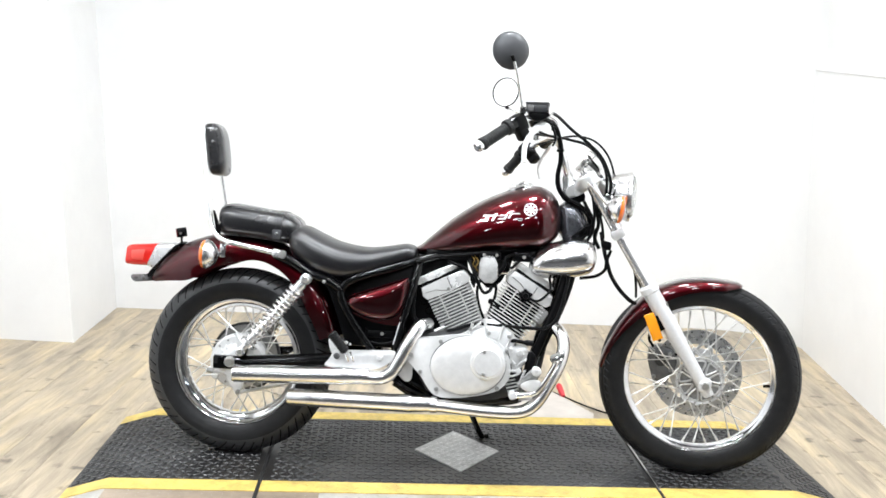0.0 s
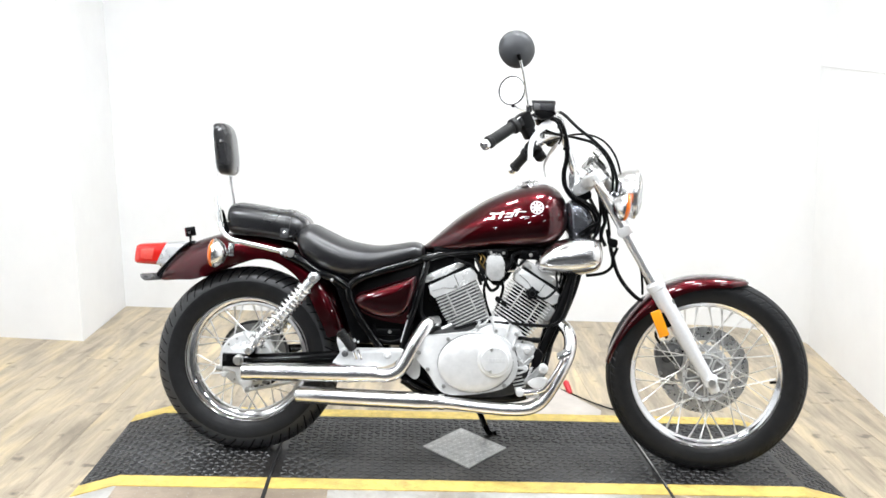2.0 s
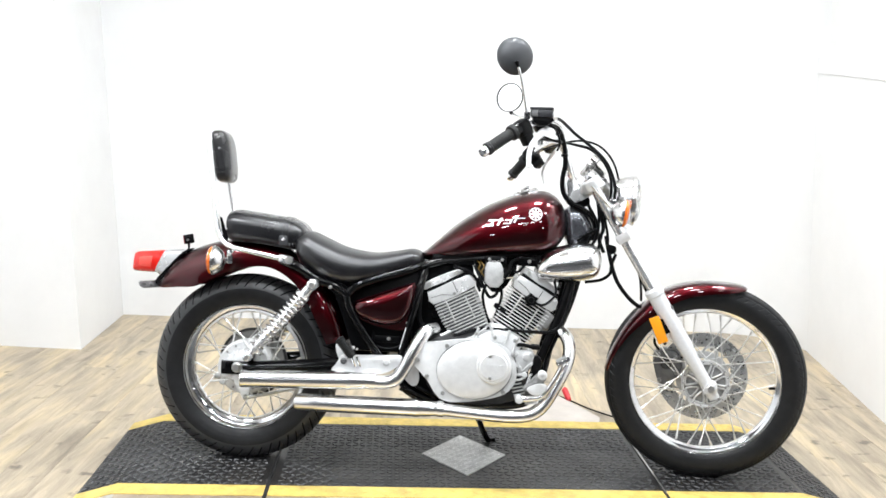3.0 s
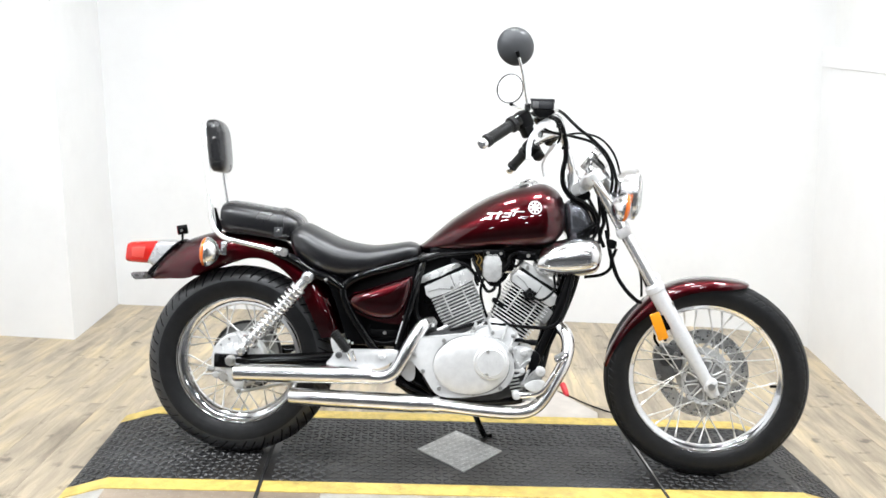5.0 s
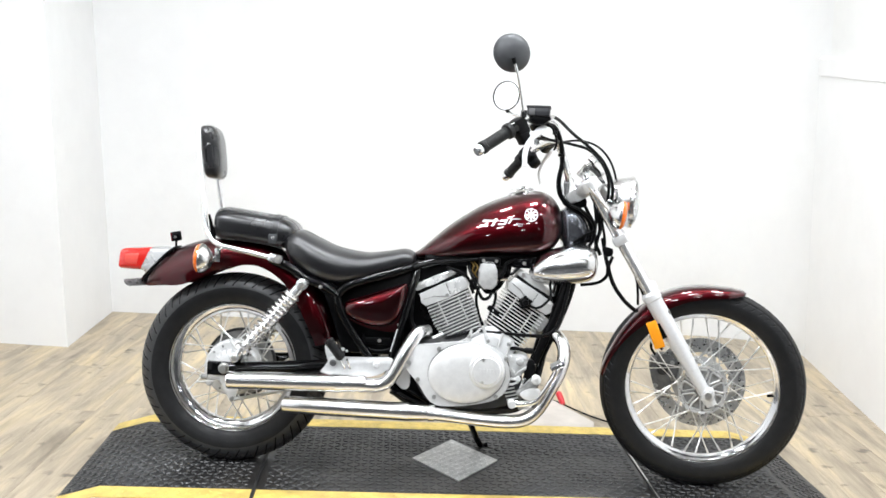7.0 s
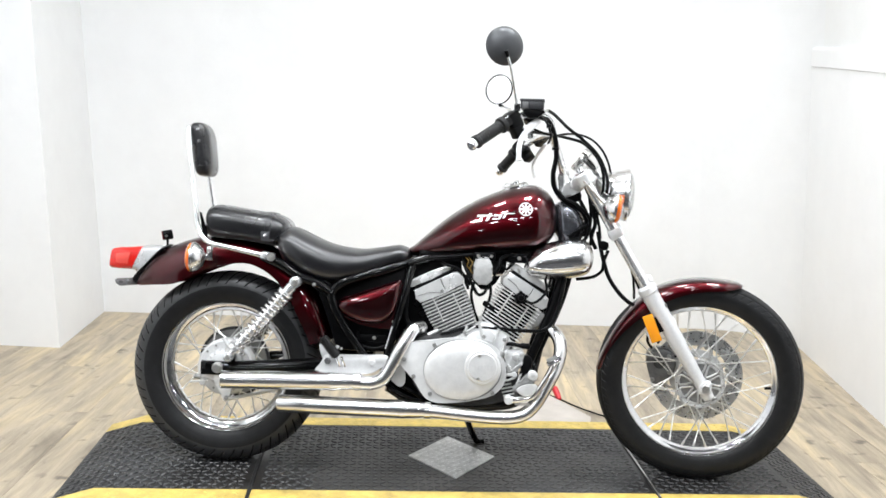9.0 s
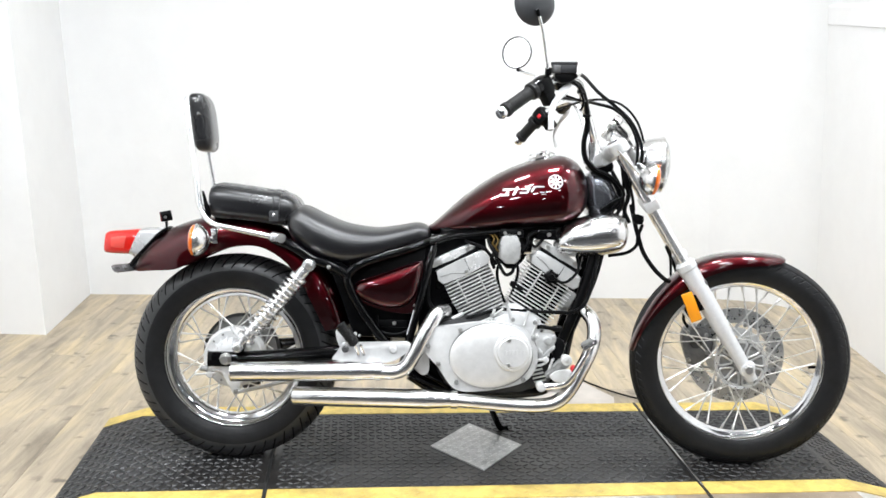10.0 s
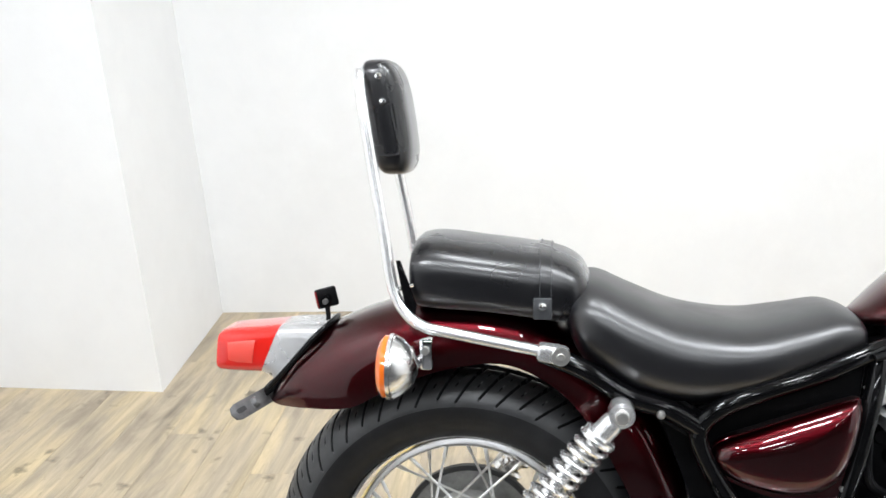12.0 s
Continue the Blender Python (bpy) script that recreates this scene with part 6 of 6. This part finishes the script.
    part("peg_mount", prism(rounded([(0.936, 0.330), (0.958, 0.340), (0.968, 0.322), (0.950, 0.306), (0.920, 0.288), (0.902, 0.280), (0.898, 0.292), (0.915, 0.306)], 3), sy * 0.172 - 0.016, sy * 0.172 + 0.016, 0.005), M_DULL, fp, "grey cast peg bracket")
part("pedal_pivot", lathe([(0.0, 0.010), (0.010, 0.009), (0.0125, 0.005), (0.0125, -0.03)], (0.885, -0.196, 0.257), (0, -1, 0), 20), M_COVER, ped)
part("return_spring", sweep([(0.905 + k * 0.0011, -0.180 + 0.005 * math.sin(k * 1.25), 0.245 + 0.005 * math.cos(k * 1.25)) for k in range(40)], 0.0012, 5), M_COVER, ped)
part("side_stand", sweep(spline([(0.74, 0.11, 0.20), (0.77, 0.15, 0.13), (0.80, 0.20, 0.06), (0.815, 0.225, 0.036), (0.835, 0.23, 0.036)], 5), 0.010, 12), M_BLACK, bike, "black side stand swung out")
part("skid_rail", prism([(0.66, 0.238), (0.86, 0.247), (0.915, 0.262), (0.92, 0.235), (0.86, 0.222), (0.68, 0.218)], -0.118, -0.10, 0.003), M_BLACK, frame_ob)

# ---------------------------------------------------------------- front end
cal = part("brake_caliper", steered(prism(rounded([(1.334, 0.382), (1.352, 0.397), (1.390, 0.398), (1.412, 0.385), (1.424, 0.352), (1.412, 0.318), (1.386, 0.282), (1.352, 0.290), (1.340, 0.318), (1.332, 0.350)], 3), 0.028, 0.09, 0.008)), M_CASTDARK, bike, "dark brake caliper behind the fork")
part("caliper_piston", steered(lathe([(0.0, 0.006), (0.016, 0.006), (0.019, 0.003), (0.019, 0.0), (0.012, 0.0)], (1.372, 0.028, 0.356), (0, -1, 0), 24)), M_CORE, cal)
for bx, bz in ((1.345, 0.385), (1.400, 0.378), (1.352, 0.300), (1.404, 0.326)):
    part("caliper_bolt", steered(lathe([(0.0, 0.008), (0.0055, 0.008), (0.0075, 0.004), (0.0075, 0.0)], (bx, 0.028, bz), (0, -1, 0), 8)), M_DULL, cal)
part("caliper_bracket", steered(prism(rounded([(1.395, 0.400), (1.430, 0.410), (1.450, 0.380), (1.436, 0.345), (1.410, 0.345)], 2), 0.060, 0.072, 0.002)), M_SATIN, cal)
part("bleed_hose", steered(sweep(spline([(1.345, 0.03, 0.40), (1.330, 0.02, 0.425), (1.334, 0.02, 0.455), (1.350, 0.03, 0.47)], 4), 0.0045, 8)), M_SATIN, cal)
part("caliper_hose", steered(sweep(spline([(1.37, 0.07, 0.41), (1.345, 0.085, 0.44), (1.33, 0.09, 0.50), (1.30, 0.07, 0.58), (1.27, 0.04, 0.64)], 5), 0.005, 8)), M_SATIN, cal)
yr = part("fork_reflector", steered(box((1.331, -0.124, 0.492), (0.032, 0.010, 0.086), 0.003, rot=Matrix.Rotation(radians(-23), 3, "Y"))), M_YREFL, bike, "rectangular amber fork reflector")
part("reflector_bracket", steered(box((1.346, -0.114, 0.502), (0.03, 0.006, 0.05), 0.002, rot=Matrix.Rotation(radians(-26), 3, "Y"))), M_SATIN, yr)
for bx, bz in ((1.340, 0.552), (1.366, 0.56)):
    part("mudguard_bolt", steered(rod((bx, -0.085, bz), (bx, -0.112, bz), 0.007, 10)), M_BRASS, yr)
part("fender_hose", sweep(spline([(1.150, -0.045, 0.765), (1.1587, -0.06, 0.7146), (1.1668, -0.065, 0.6817), (1.1859, -0.065, 0.6272), (1.2177, -0.065, 0.582), (1.2511, -0.06, 0.5523), (1.268, -0.05, 0.545)], 6), 0.0065, 10), M_SATIN, frame_ob)
part("fender_hose", sweep(spline([(1.238, -0.10, 0.70), (1.255, -0.09, 0.64), (1.262, -0.08, 0.60), (1.266, -0.07, 0.565)], 5), 0.004, 8), M_SATIN, frame_ob)

hl = part("headlamp", steered(lathe([(0.0, -0.085), (0.02, -0.083), (0.045, -0.07), (0.064, -0.045), (0.074, -0.01), (0.078, 0.015), (0.081, 0.017), (0.081, 0.028), (0.072, 0.03), (0.0, 0.02)], (1.215, 0.0, 0.885), (1, 0, -0.03), 44)), M_EXH, bike, "round chrome headlamp")
part("headlamp_lens", steered(lathe([(0.074, 0.028), (0.065, 0.037), (0.04, 0.045), (0.0, 0.048)], (1.215, 0.0, 0.885), (1, 0, -0.03), 40)), M_CLEAR, hl, "clear convex headlamp glass")
for sy in (-1, 1):
    part("headlamp_ear", steered(box((1.185, sy * 0.085, 0.868), (0.06, 0.008, 0.03), 0.003, rot=Matrix.Rotation(radians(30), 3, "Y"))), M_CHROME, hl)
turn_signal((1.176, -0.172, 0.836), (0.985, -0.05, -0.12), (1.165, -0.11, 0.838))
c = TURN_BARS @ Vector((1.168, 0.165, 0.852))
turn_signal(c, (0.985, -0.17, 0), TURN_BARS @ Vector((1.165, 0.10, 0.85)))
part("lamp_stay", steered(rod((1.105, -0.125, 0.928), (1.168, -0.13, 0.862), 0.004, 10)), M_CHROME, hl)

sp_c, sp_a = Vector((1.110, 0.0, 0.976)), Vector((-0.81, 0, 0.586)).normalized()
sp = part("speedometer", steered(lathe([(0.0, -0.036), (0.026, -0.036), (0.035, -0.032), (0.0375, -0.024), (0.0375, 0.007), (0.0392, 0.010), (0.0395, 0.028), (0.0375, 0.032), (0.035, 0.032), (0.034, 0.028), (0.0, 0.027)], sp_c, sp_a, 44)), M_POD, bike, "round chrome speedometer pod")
part("dial", steered(lathe([(0.034, 0.0282), (0.0, 0.0302)], sp_c, sp_a, 32)), M_DIAL, sp)
part("bezel_line", steered(lathe([(0.0372, 0.0070), (0.0392, 0.0072), (0.0392, 0.0095), (0.0372, 0.0096)], sp_c, sp_a, 44, closed=True)), M_CORE, sp, "dark joint behind the bezel")
for k in (-1, 1):
    part("bezel_lug", steered(box(sp_c + sp_a * 0.019 + Vector((0.0, -0.038, 0.010 * k - 0.006)), (0.010, 0.006, 0.010), 0.002)), M_CHROME, sp)
part("mount", steered(rod(sp_c - sp_a * 0.05, (1.085, 0, 0.905), 0.014, 14)), M_CHROME, sp)

# handlebar
BAR_R = [(1.035, -0.045, 0.932), (1.030, -0.075, 0.942), (1.018, -0.098, 0.975), (0.995, -0.118, 1.035), (0.975, -0.15, 1.088), (0.942, -0.200, 1.100), (0.885, -0.255, 1.088), (0.827, -0.292, 1.055), (0.746, -0.345, 0.992)]
BAR_L = [(1.037, 0.045, 0.932), (1.045, 0.080, 0.945), (1.040, 0.105, 0.985), (1.025, 0.135, 1.045), (1.005, 0.18, 1.082), (0.965, 0.24, 1.070), (0.909, 0.292, 1.030), (0.857, 0.345, 0.968)]
hb = part("handlebar", sweep(spline(BAR_R[::-1] + [(1.036, 0.0, 0.932)] + BAR_L, 7), 0.0112, 14), M_SATINCHROME, bike, "wide chrome pull-back handlebar")
for sy in (-1, 1):
    part("riser", steered(sweep([(1.040, sy * 0.05, 0.888), (1.036, sy * 0.05, 0.915), (1.035, sy * 0.05, 0.935), (1.034, sy * 0.05, 0.952)], [0.026, 0.021, 0.026, 0.020], 16)), M_SATINCHROME, hb, "polished bar riser")


def bar_controls(g0, g1, sw_c, box_c, btn_c, lever, perch, sy):
    """Grip, bar end, switch housing and lever of one side."""
    g0, g1 = Vector(g0), Vector(g1)
    gd = (g1 - g0).normalized()
    GL = (g1 - g0).length
    prof = [(0.0125, -0.004), (0.0235, -0.003), (0.0235, 0.010), (0.0165, 0.013)]
    n = 10
    step = (GL - 0.028) / n
    for k in range(n):
        z = 0.014 + k * step
        prof += [(0.0172, z), (0.0172, z + step * 0.74), (0.0168, z + step * 0.78), (0.0168, z + step * 0.96)]
    prof += [(0.0192, GL - 0.012), (0.0192, GL - 0.002), (0.012, GL)]
    part("grip", lathe(prof, g0, gd, 24), M_GRIP, hb, "black ribbed rubber grip")
    part("bar_end", lathe([(0.010, GL - 0.002), (0.0140, GL), (0.0155, GL + 0.005), (0.0155, GL + 0.016), (0.012, GL + 0.021), (0.0, GL + 0.022)], g0, gd, 24), M_CHROME, hb, "chrome bar end")
    turn = gd.to_track_quat("X", "Z").to_matrix()
    sw = part("switch_housing", box(sw_c, (0.046, 0.046, 0.056), 0.012, rot=turn), M_SATIN, bike, "black handlebar switch housing")
    part("switch_box", box(box_c, (0.034, 0.034, 0.036), 0.007, rot=turn), M_SATIN, sw)
    part("switch_button", box(btn_c, (0.015, 0.018, 0.014), 0.004, rot=turn), M_REDSW, sw, "red switch button")
    part("collar", lathe([(0.013, -0.022), (0.020, -0.020), (0.020, -0.004), (0.013, -0.003)], g0, gd, 20, closed=True), M_BLACK, sw)
    n = (len(lever) - 1) * 6 + 1
    lv = part("brake_lever" if sy < 0 else "clutch_lever", sweep(spline(lever, 6), [0.0105 + 0.0035 * math.sin(math.pi * min(1, 2.2 * k / n)) - 0.0035 * k / n for k in range(n - 1)] + [0.0090], 10, flat=0.55), M_SILVER, bike, "polished alloy lever")
    part("lever_perch", box(perch, (0.045, 0.035, 0.030), 0.007, rot=turn), M_BLACK, lv)


bar_controls((0.830, -0.290, 1.057), (0.752, -0.341, 0.997), (0.858, -0.268, 1.070), (0.872, -0.268, 1.040), (0.850, -0.262, 1.088), [(0.934, -0.245, 1.078), (0.912, -0.262, 1.058), (0.890, -0.280, 1.032), (0.878, -0.295, 0.998), (0.877, -0.305, 0.955)], (0.915, -0.225, 1.088), -1)
bar_controls((0.905, 0.296, 1.026), (0.862, 0.340, 0.974), (0.925, 0.278, 1.042), (0.948, 0.278, 1.018), (0.916, 0.262, 1.040), [(1.002, 0.24, 1.062), (0.995, 0.275, 1.045), (0.980, 0.305, 1.02), (0.970, 0.32, 0.985), (0.979, 0.33, 0.948)], (0.985, 0.235, 1.07), 1)
mcyl = part("brake_reservoir", box((0.913, -0.262, 1.117), (0.066, 0.042, 0.026), 0.004, rot=Matrix.Rotation(radians(-8), 3, "Z")), M_RESV, bike, "black square brake fluid reservoir")
part("reservoir_lid", box((0.913, -0.262, 1.1305), (0.070, 0.046, 0.007), 0.002, rot=Matrix.Rotation(radians(-8), 3, "Z")), M_RESV, mcyl)
# Grey plate stands in for light on the reservoir's turned left face.
part("lit_side_plate", box((0.891, -0.2830, 1.115), (0.018, 0.005, 0.020), 0.002, rot=Matrix.Rotation(radians(-8), 3, "Z")), M_CASTDARK, mcyl)
part("cylinder_body", prism([(0.885, 1.106), (0.945, 1.106), (0.950, 1.098), (0.928, 1.082), (0.905, 1.080), (0.888, 1.092)], -0.274, -0.246, 0.005), M_SATIN, mcyl)
part("banjo_bolt", rod((0.948, -0.246, 1.104), (0.958, -0.243, 1.112), 0.007, 6), M_BRASS, mcyl)

for pts in ([(0.938, -0.225, 1.092), (0.9571, -0.22, 1.0792), (0.9679, -0.22, 1.0591), (0.9738, -0.22, 1.0347), (0.9665, -0.215, 1.0139)], [(0.915, -0.24, 1.060), (0.9262, -0.225, 1.0533), (0.9487, -0.22, 1.046), (0.9679, -0.22, 1.0402), (0.9817, -0.20, 1.0432)]):
    part("switch_lead", sweep(spline(pts, 5), 0.0034, 8), M_SATIN, hb, "thin black switch lead")
part("bar_clip", box((0.972, -0.165, 1.072), (0.014, 0.026, 0.012), 0.003), M_SATIN, hb)
part("bar_clip", box((1.000, -0.118, 1.010), (0.022, 0.020, 0.009), 0.003), M_SATIN, hb)

# mirrors
def rear_mirror(c, face, stalk, lbl, k=1.0):
    c, f = Vector(c), Vector(face).normalized()
    m = part("mirror", lathe([(0.0, -0.026), (0.015, -0.0255), (0.032, -0.021), (0.045, -0.012), (0.051, -0.002), (0.052, 0.004), (0.0505, 0.006), (0.0495, 0.004), (0.0, 0.003)], c, f, 48), M_MIRBACK, bike, lbl)
    if k != 1.0:
        for v in m.data.vertices:
            v.co = c + (v.co - c) * k
    part("mirror_rim", lathe([(0.0492, 0.0035), (0.0525, 0.0035), (0.0525, 0.0068), (0.0492, 0.0068)], c, f, 48, closed=True), M_SATIN, m, "thin dark rim")
    part("mirror_glass", lathe([(0.0495, 0.0046), (0.040, 0.00505), (0.028, 0.0054), (0.014, 0.0056), (0.0, 0.00565)], c, f, 48), M_MIRROR, m, "bright mirror glass")
    part("stalk", sweep(spline(stalk, 6), 0.0042, 12), M_SATINCHROME, m, "thin chrome stalk")
    part("stalk_joint", sweep([Vector(stalk[-1]) - (Vector(stalk[-1]) - Vector(stalk[-2])).normalized() * 0.018, stalk[-1]], [0.0045, 0.0065], 12), M_SATIN, m)
    part("stalk_base", rod(Vector(stalk[0]) - Vector((0, 0, 0.008)), Vector(stalk[0]) + Vector((0, 0, 0.012)), 0.009, 6), M_BLACK, m)


rear_mirror((0.824, -0.325, 1.272), (-0.28, 0.96, -0.02), [(0.868, -0.285, 1.105), (0.858, -0.305, 1.15), (0.845, -0.335, 1.20), (0.833, -0.352, 1.235), (0.826, -0.356, 1.252)], "round graphite handlebar mirror on a chrome stalk", 1.06)
rear_mirror((0.844, 0.335, 1.251), (-0.50, -0.865, 0.02), [(0.952, 0.255, 1.085), (0.945, 0.26, 1.125), (0.905, 0.29, 1.170), (0.868, 0.325, 1.186), (0.848, 0.352, 1.200)], "round handlebar mirror reflecting the bright room")

# hoses and cables at the bars
for pts, r in (
        ([(0.955, -0.244, 1.110), (0.985, -0.18, 1.105), (1.035, -0.10, 1.078), (1.088, -0.07, 1.045), (1.131, -0.09, 1.0), (1.157, -0.10, 0.945), (1.163, -0.105, 0.895), (1.152, -0.08, 0.82)], 0.0051),
        ([(0.895, -0.25, 1.045), (0.93, -0.20, 1.048), (0.985, -0.12, 1.052), (1.04, -0.06, 1.050), (1.092, -0.055, 1.036), (1.133, -0.075, 0.992), (1.152, -0.09, 0.935), (1.150, -0.09, 0.87), (1.14, -0.06, 0.81)], 0.0047),
        ([(0.96, 0.22, 1.06), (1.02, 0.10, 1.072), (1.07, 0.03, 1.073), (1.122, 0.0, 1.056), (1.162, -0.01, 1.015), (1.185, -0.01, 0.96), (1.186, -0.01, 0.91)], 0.0036),
        ([(0.94, -0.215, 1.092), (0.972, -0.165, 1.085), (0.996, -0.13, 1.04), (1.004, -0.11, 0.985), (0.998, -0.10, 0.935), (1.006, -0.09, 0.892), (1.04, -0.08, 0.855), (1.092, -0.075, 0.828), (1.114, -0.06, 0.79), (1.105, -0.05, 0.75)], 0.0078),
        ([(1.12, -0.06, 0.80), (1.10, -0.08, 0.76), (1.05, -0.09, 0.735), (0.99, -0.09, 0.71)], 0.0039),
        ([(1.15, -0.02, 0.82), (1.135, -0.04, 0.76), (1.12, -0.06, 0.70), (1.105, -0.07, 0.665), (1.08, -0.07, 0.65)], 0.0051),
        ([(1.115, -0.06, 0.88), (1.125, -0.05, 0.82), (1.12, -0.05, 0.76), (1.09, -0.06, 0.72)], 0.0047)):
    part("control_cable", sweep(spline(pts, 7), r, 10), M_SATIN, hb, "black control cable")

# ---------------------------------------------------------------- tank decals
from mathutils.bvhtree import BVHTree
TANK_TREE = BVHTree.FromPolygons([v.co[:] for v in tank_ob.data.vertices], [list(p.vertices) for p in tank_ob.data.polygons])


def decal(name, outline, material, label="", hole=None):
    """A thin plate that follows the tank's flank."""
    bm = bmesh.new()
    vs = [bm.verts.new((x, 0, z)) for x, z in outline]
    if hole:
        hs = [bm.verts.new((x, 0, z)) for x, z in hole]
        bridge(bm, [vs, hs], True, False)
    else:
        bm.faces.new(vs)
        bmesh.ops.triangulate(bm, faces=bm.faces[:])
    bmesh.ops.subdivide_edges(bm, edges=bm.edges[:], cuts=1, use_grid_fill=True)
    for v in bm.verts:
        hit = TANK_TREE.ray_cast(Vector((v.co.x, -0.5, v.co.z)), Vector((0, 1, 0)))
        v.co.y = (hit[0].y if hit[0] else -0.1) - 0.0012
    r = bmesh.ops.extrude_face_region(bm, geom=bm.faces[:])
    for v in [g for g in r["geom"] if isinstance(g, bmesh.types.BMVert)]:
        v.co.y -= 0.0006
    return part(name, bm, material, tank_ob, label, smooth=False)


EC = (0.917, 0.8235)
ring = [(math.cos(2 * math.pi * k / 28), math.sin(2 * math.pi * k / 28)) for k in range(28)]
decal("emblem_ring", [(EC[0] + 0.0205 * x, EC[1] + 0.0205 * z) for x, z in ring], M_DECAL, "round silver wheel emblem", [(EC[0] + 0.0178 * x, EC[1] + 0.0178 * z) for x, z in ring])
for k in range(8):
    a = 2 * math.pi * k / 8
    c, s = math.cos(a), math.sin(a)
    decal("emblem_spoke", [(EC[0] + c * 0.003 - s * 0.0018, EC[1] + s * 0.003 + c * 0.0018), (EC[0] + c * 0.0174 - s * 0.0026, EC[1] + s * 0.0174 + c * 0.0026), (EC[0] + c * 0.0174 + s * 0.0026, EC[1] + s * 0.0174 - c * 0.0026), (EC[0] + c * 0.003 + s * 0.0018, EC[1] + s * 0.003 - c * 0.0018)], M_DECAL)


def slant(x, z, w, h, lean=0.35):
    return [(x, z), (x + w, z + 0.06 * w), (x + w + h * lean, z + h), (x + h * lean, z + h)]


for x, z, w, h in ((0.762, 0.780, 0.024, 0.0065), (0.771, 0.7955, 0.024, 0.0065), (0.7785, 0.7885, 0.009, 0.005), (0.797, 0.7835, 0.0075, 0.024), (0.794, 0.798, 0.024, 0.004), (0.817, 0.7885, 0.016, 0.005), (0.822, 0.799, 0.017, 0.005),
                   (0.834, 0.7895, 0.006, 0.0165), (0.8475, 0.7935, 0.0065, 0.0165), (0.857, 0.8065, 0.027, 0.004), (0.872, 0.7925, 0.022, 0.0022), (0.878, 0.787, 0.013, 0.0018)):
    decal("nameplate_shape", slant(x, z, w, h, 0.5), M_DECAL, "plain silver nameplate shape")

# ---------------------------------------------------------------- floor behind the lift
M_PLY = mat("bare_plywood", (0.54, 0.495, 0.445), 0.65, vary=0.12, scale=10, bump=0.2, bump_scale=120)
bmp = bmesh.new()
pp = [(0.72, 0.98), (1.113, 0.915), (1.262, 0.640), (1.24, 0.52), (0.74, 0.48)]
bridge(bmp, [[bmp.verts.new((x, y, z)) for x, y in pp] for z in (0.002, 0.012)])
tagged(part("floor_board", bmp, M_PLY, smooth=False), "thin pale board lying on the floor beside the lift", "board")
tagged(part("release_pedal", sweep([(1.163, 0.84, 0.012), (1.156, 0.855, 0.025), (1.146, 0.875, 0.045), (1.142, 0.88, 0.05)], [0.009, 0.012, 0.013, 0.009], 12), M_REDSW), "small red plastic pedal on the floor board", "pedal")
tagged(part("floor_cable", sweep(spline([(1.113, 0.925, 0.006), (1.166, 0.86, 0.006), (1.24, 0.755, 0.006), (1.336, 0.66, 0.006), (1.45, 0.60, 0.006), (1.60, 0.58, 0.006)], 6), 0.0032, 8), M_SATIN), "thin dark cable lying across the floor", "cable")

# panel and rail on the right-hand wall
PANEL_END = 0.902
RAIL_NEAR, RAIL_FAR = (RIGHT_END[0], RIGHT_END[1], 1.195), (RIGHT_END[0] + (BACK_R[0] - RIGHT_END[0]) * PANEL_END, RIGHT_END[1] + (BACK_R[1] - RIGHT_END[1]) * PANEL_END, 1.425)


def wall_band(name, below, above, proud, material, label, chamfer):
    bm = bmesh.new()
    rings = []
    for x, y, z in (RAIL_NEAR, RAIL_FAR):
        lo, hi = (0.0 if below is None else z - below), z + above
        pr = ((0.0, lo), (-proud, lo + chamfer * 0.5), (-proud, hi - chamfer), (-proud * 0.4, hi), (0.0, hi))
        rings.append([bm.verts.new((x + dx - LEAN * h, y, h)) for dx, h in pr])
    bridge(bm, rings)
    tagged(part(name, bm, material, smooth=False), label, "wall", kind="structure")


wall_band("wall_panel", None, 0.004, 0.018, M_PANEL, "smooth white lower wall panel", 0.0)
wall_band("wall_rail", 0.0, 0.098, 0.024, M_PANEL, "white painted wall rail above a panel", 0.012)

# laminate boards
rng = random.Random(5)
board_meshes = {}


def board_mesh(w, l):
    key = (round(w, 3), round(l, 3))
    if key not in board_meshes:
        bm = box((0, 0, -0.005), (w - 0.0006, l - 0.0006, 0.01))
        top = [e for e in bm.edges if all(v.co.z > -0.001 for v in e.verts)]
        bmesh.ops.bevel(bm, geom=top, offset=0.0004, segments=1, affect="EDGES")
        me = bpy.data.meshes.new("plank")
        bm.to_mesh(me)
        bm.free()
        me.materials.append(M_PLANK)
        board_meshes[key] = me
    return board_meshes[key]


TURN_FLOOR = 3.0
PW, PL = 0.145, 1.2
mfl = Matrix.Rotation(radians(TURN_FLOOR), 4, "Z")
col = 0
x = -1.9
while x < 2.75:
    y = -0.75 - rng.random() * PL
    while y < 2.15:
        L = min(PL, 2.3 - y)
        ob = new("plank", board_mesh(PW, L))
        ob.parent = floor
        ob.matrix_basis = mfl @ Matrix.Translation((x + PW / 2, y + L / 2, 0.0))
        y += PL
    x += PW
# the rest of the floor, behind the camera: unseen, added dark to darken reflections
bmr = box((0.5, -5.05, 0.003), (12.0, 8.7, 0.006))
M_REST = mat("dark_unseen_floor", (0.05, 0.05, 0.052), 0.85, vary=0.2, scale=6, bump=0.3, bump_scale=150)
part("floor_rest", bmr, M_REST, floor, "unseen dark floor added to keep reflections dark", smooth=False)
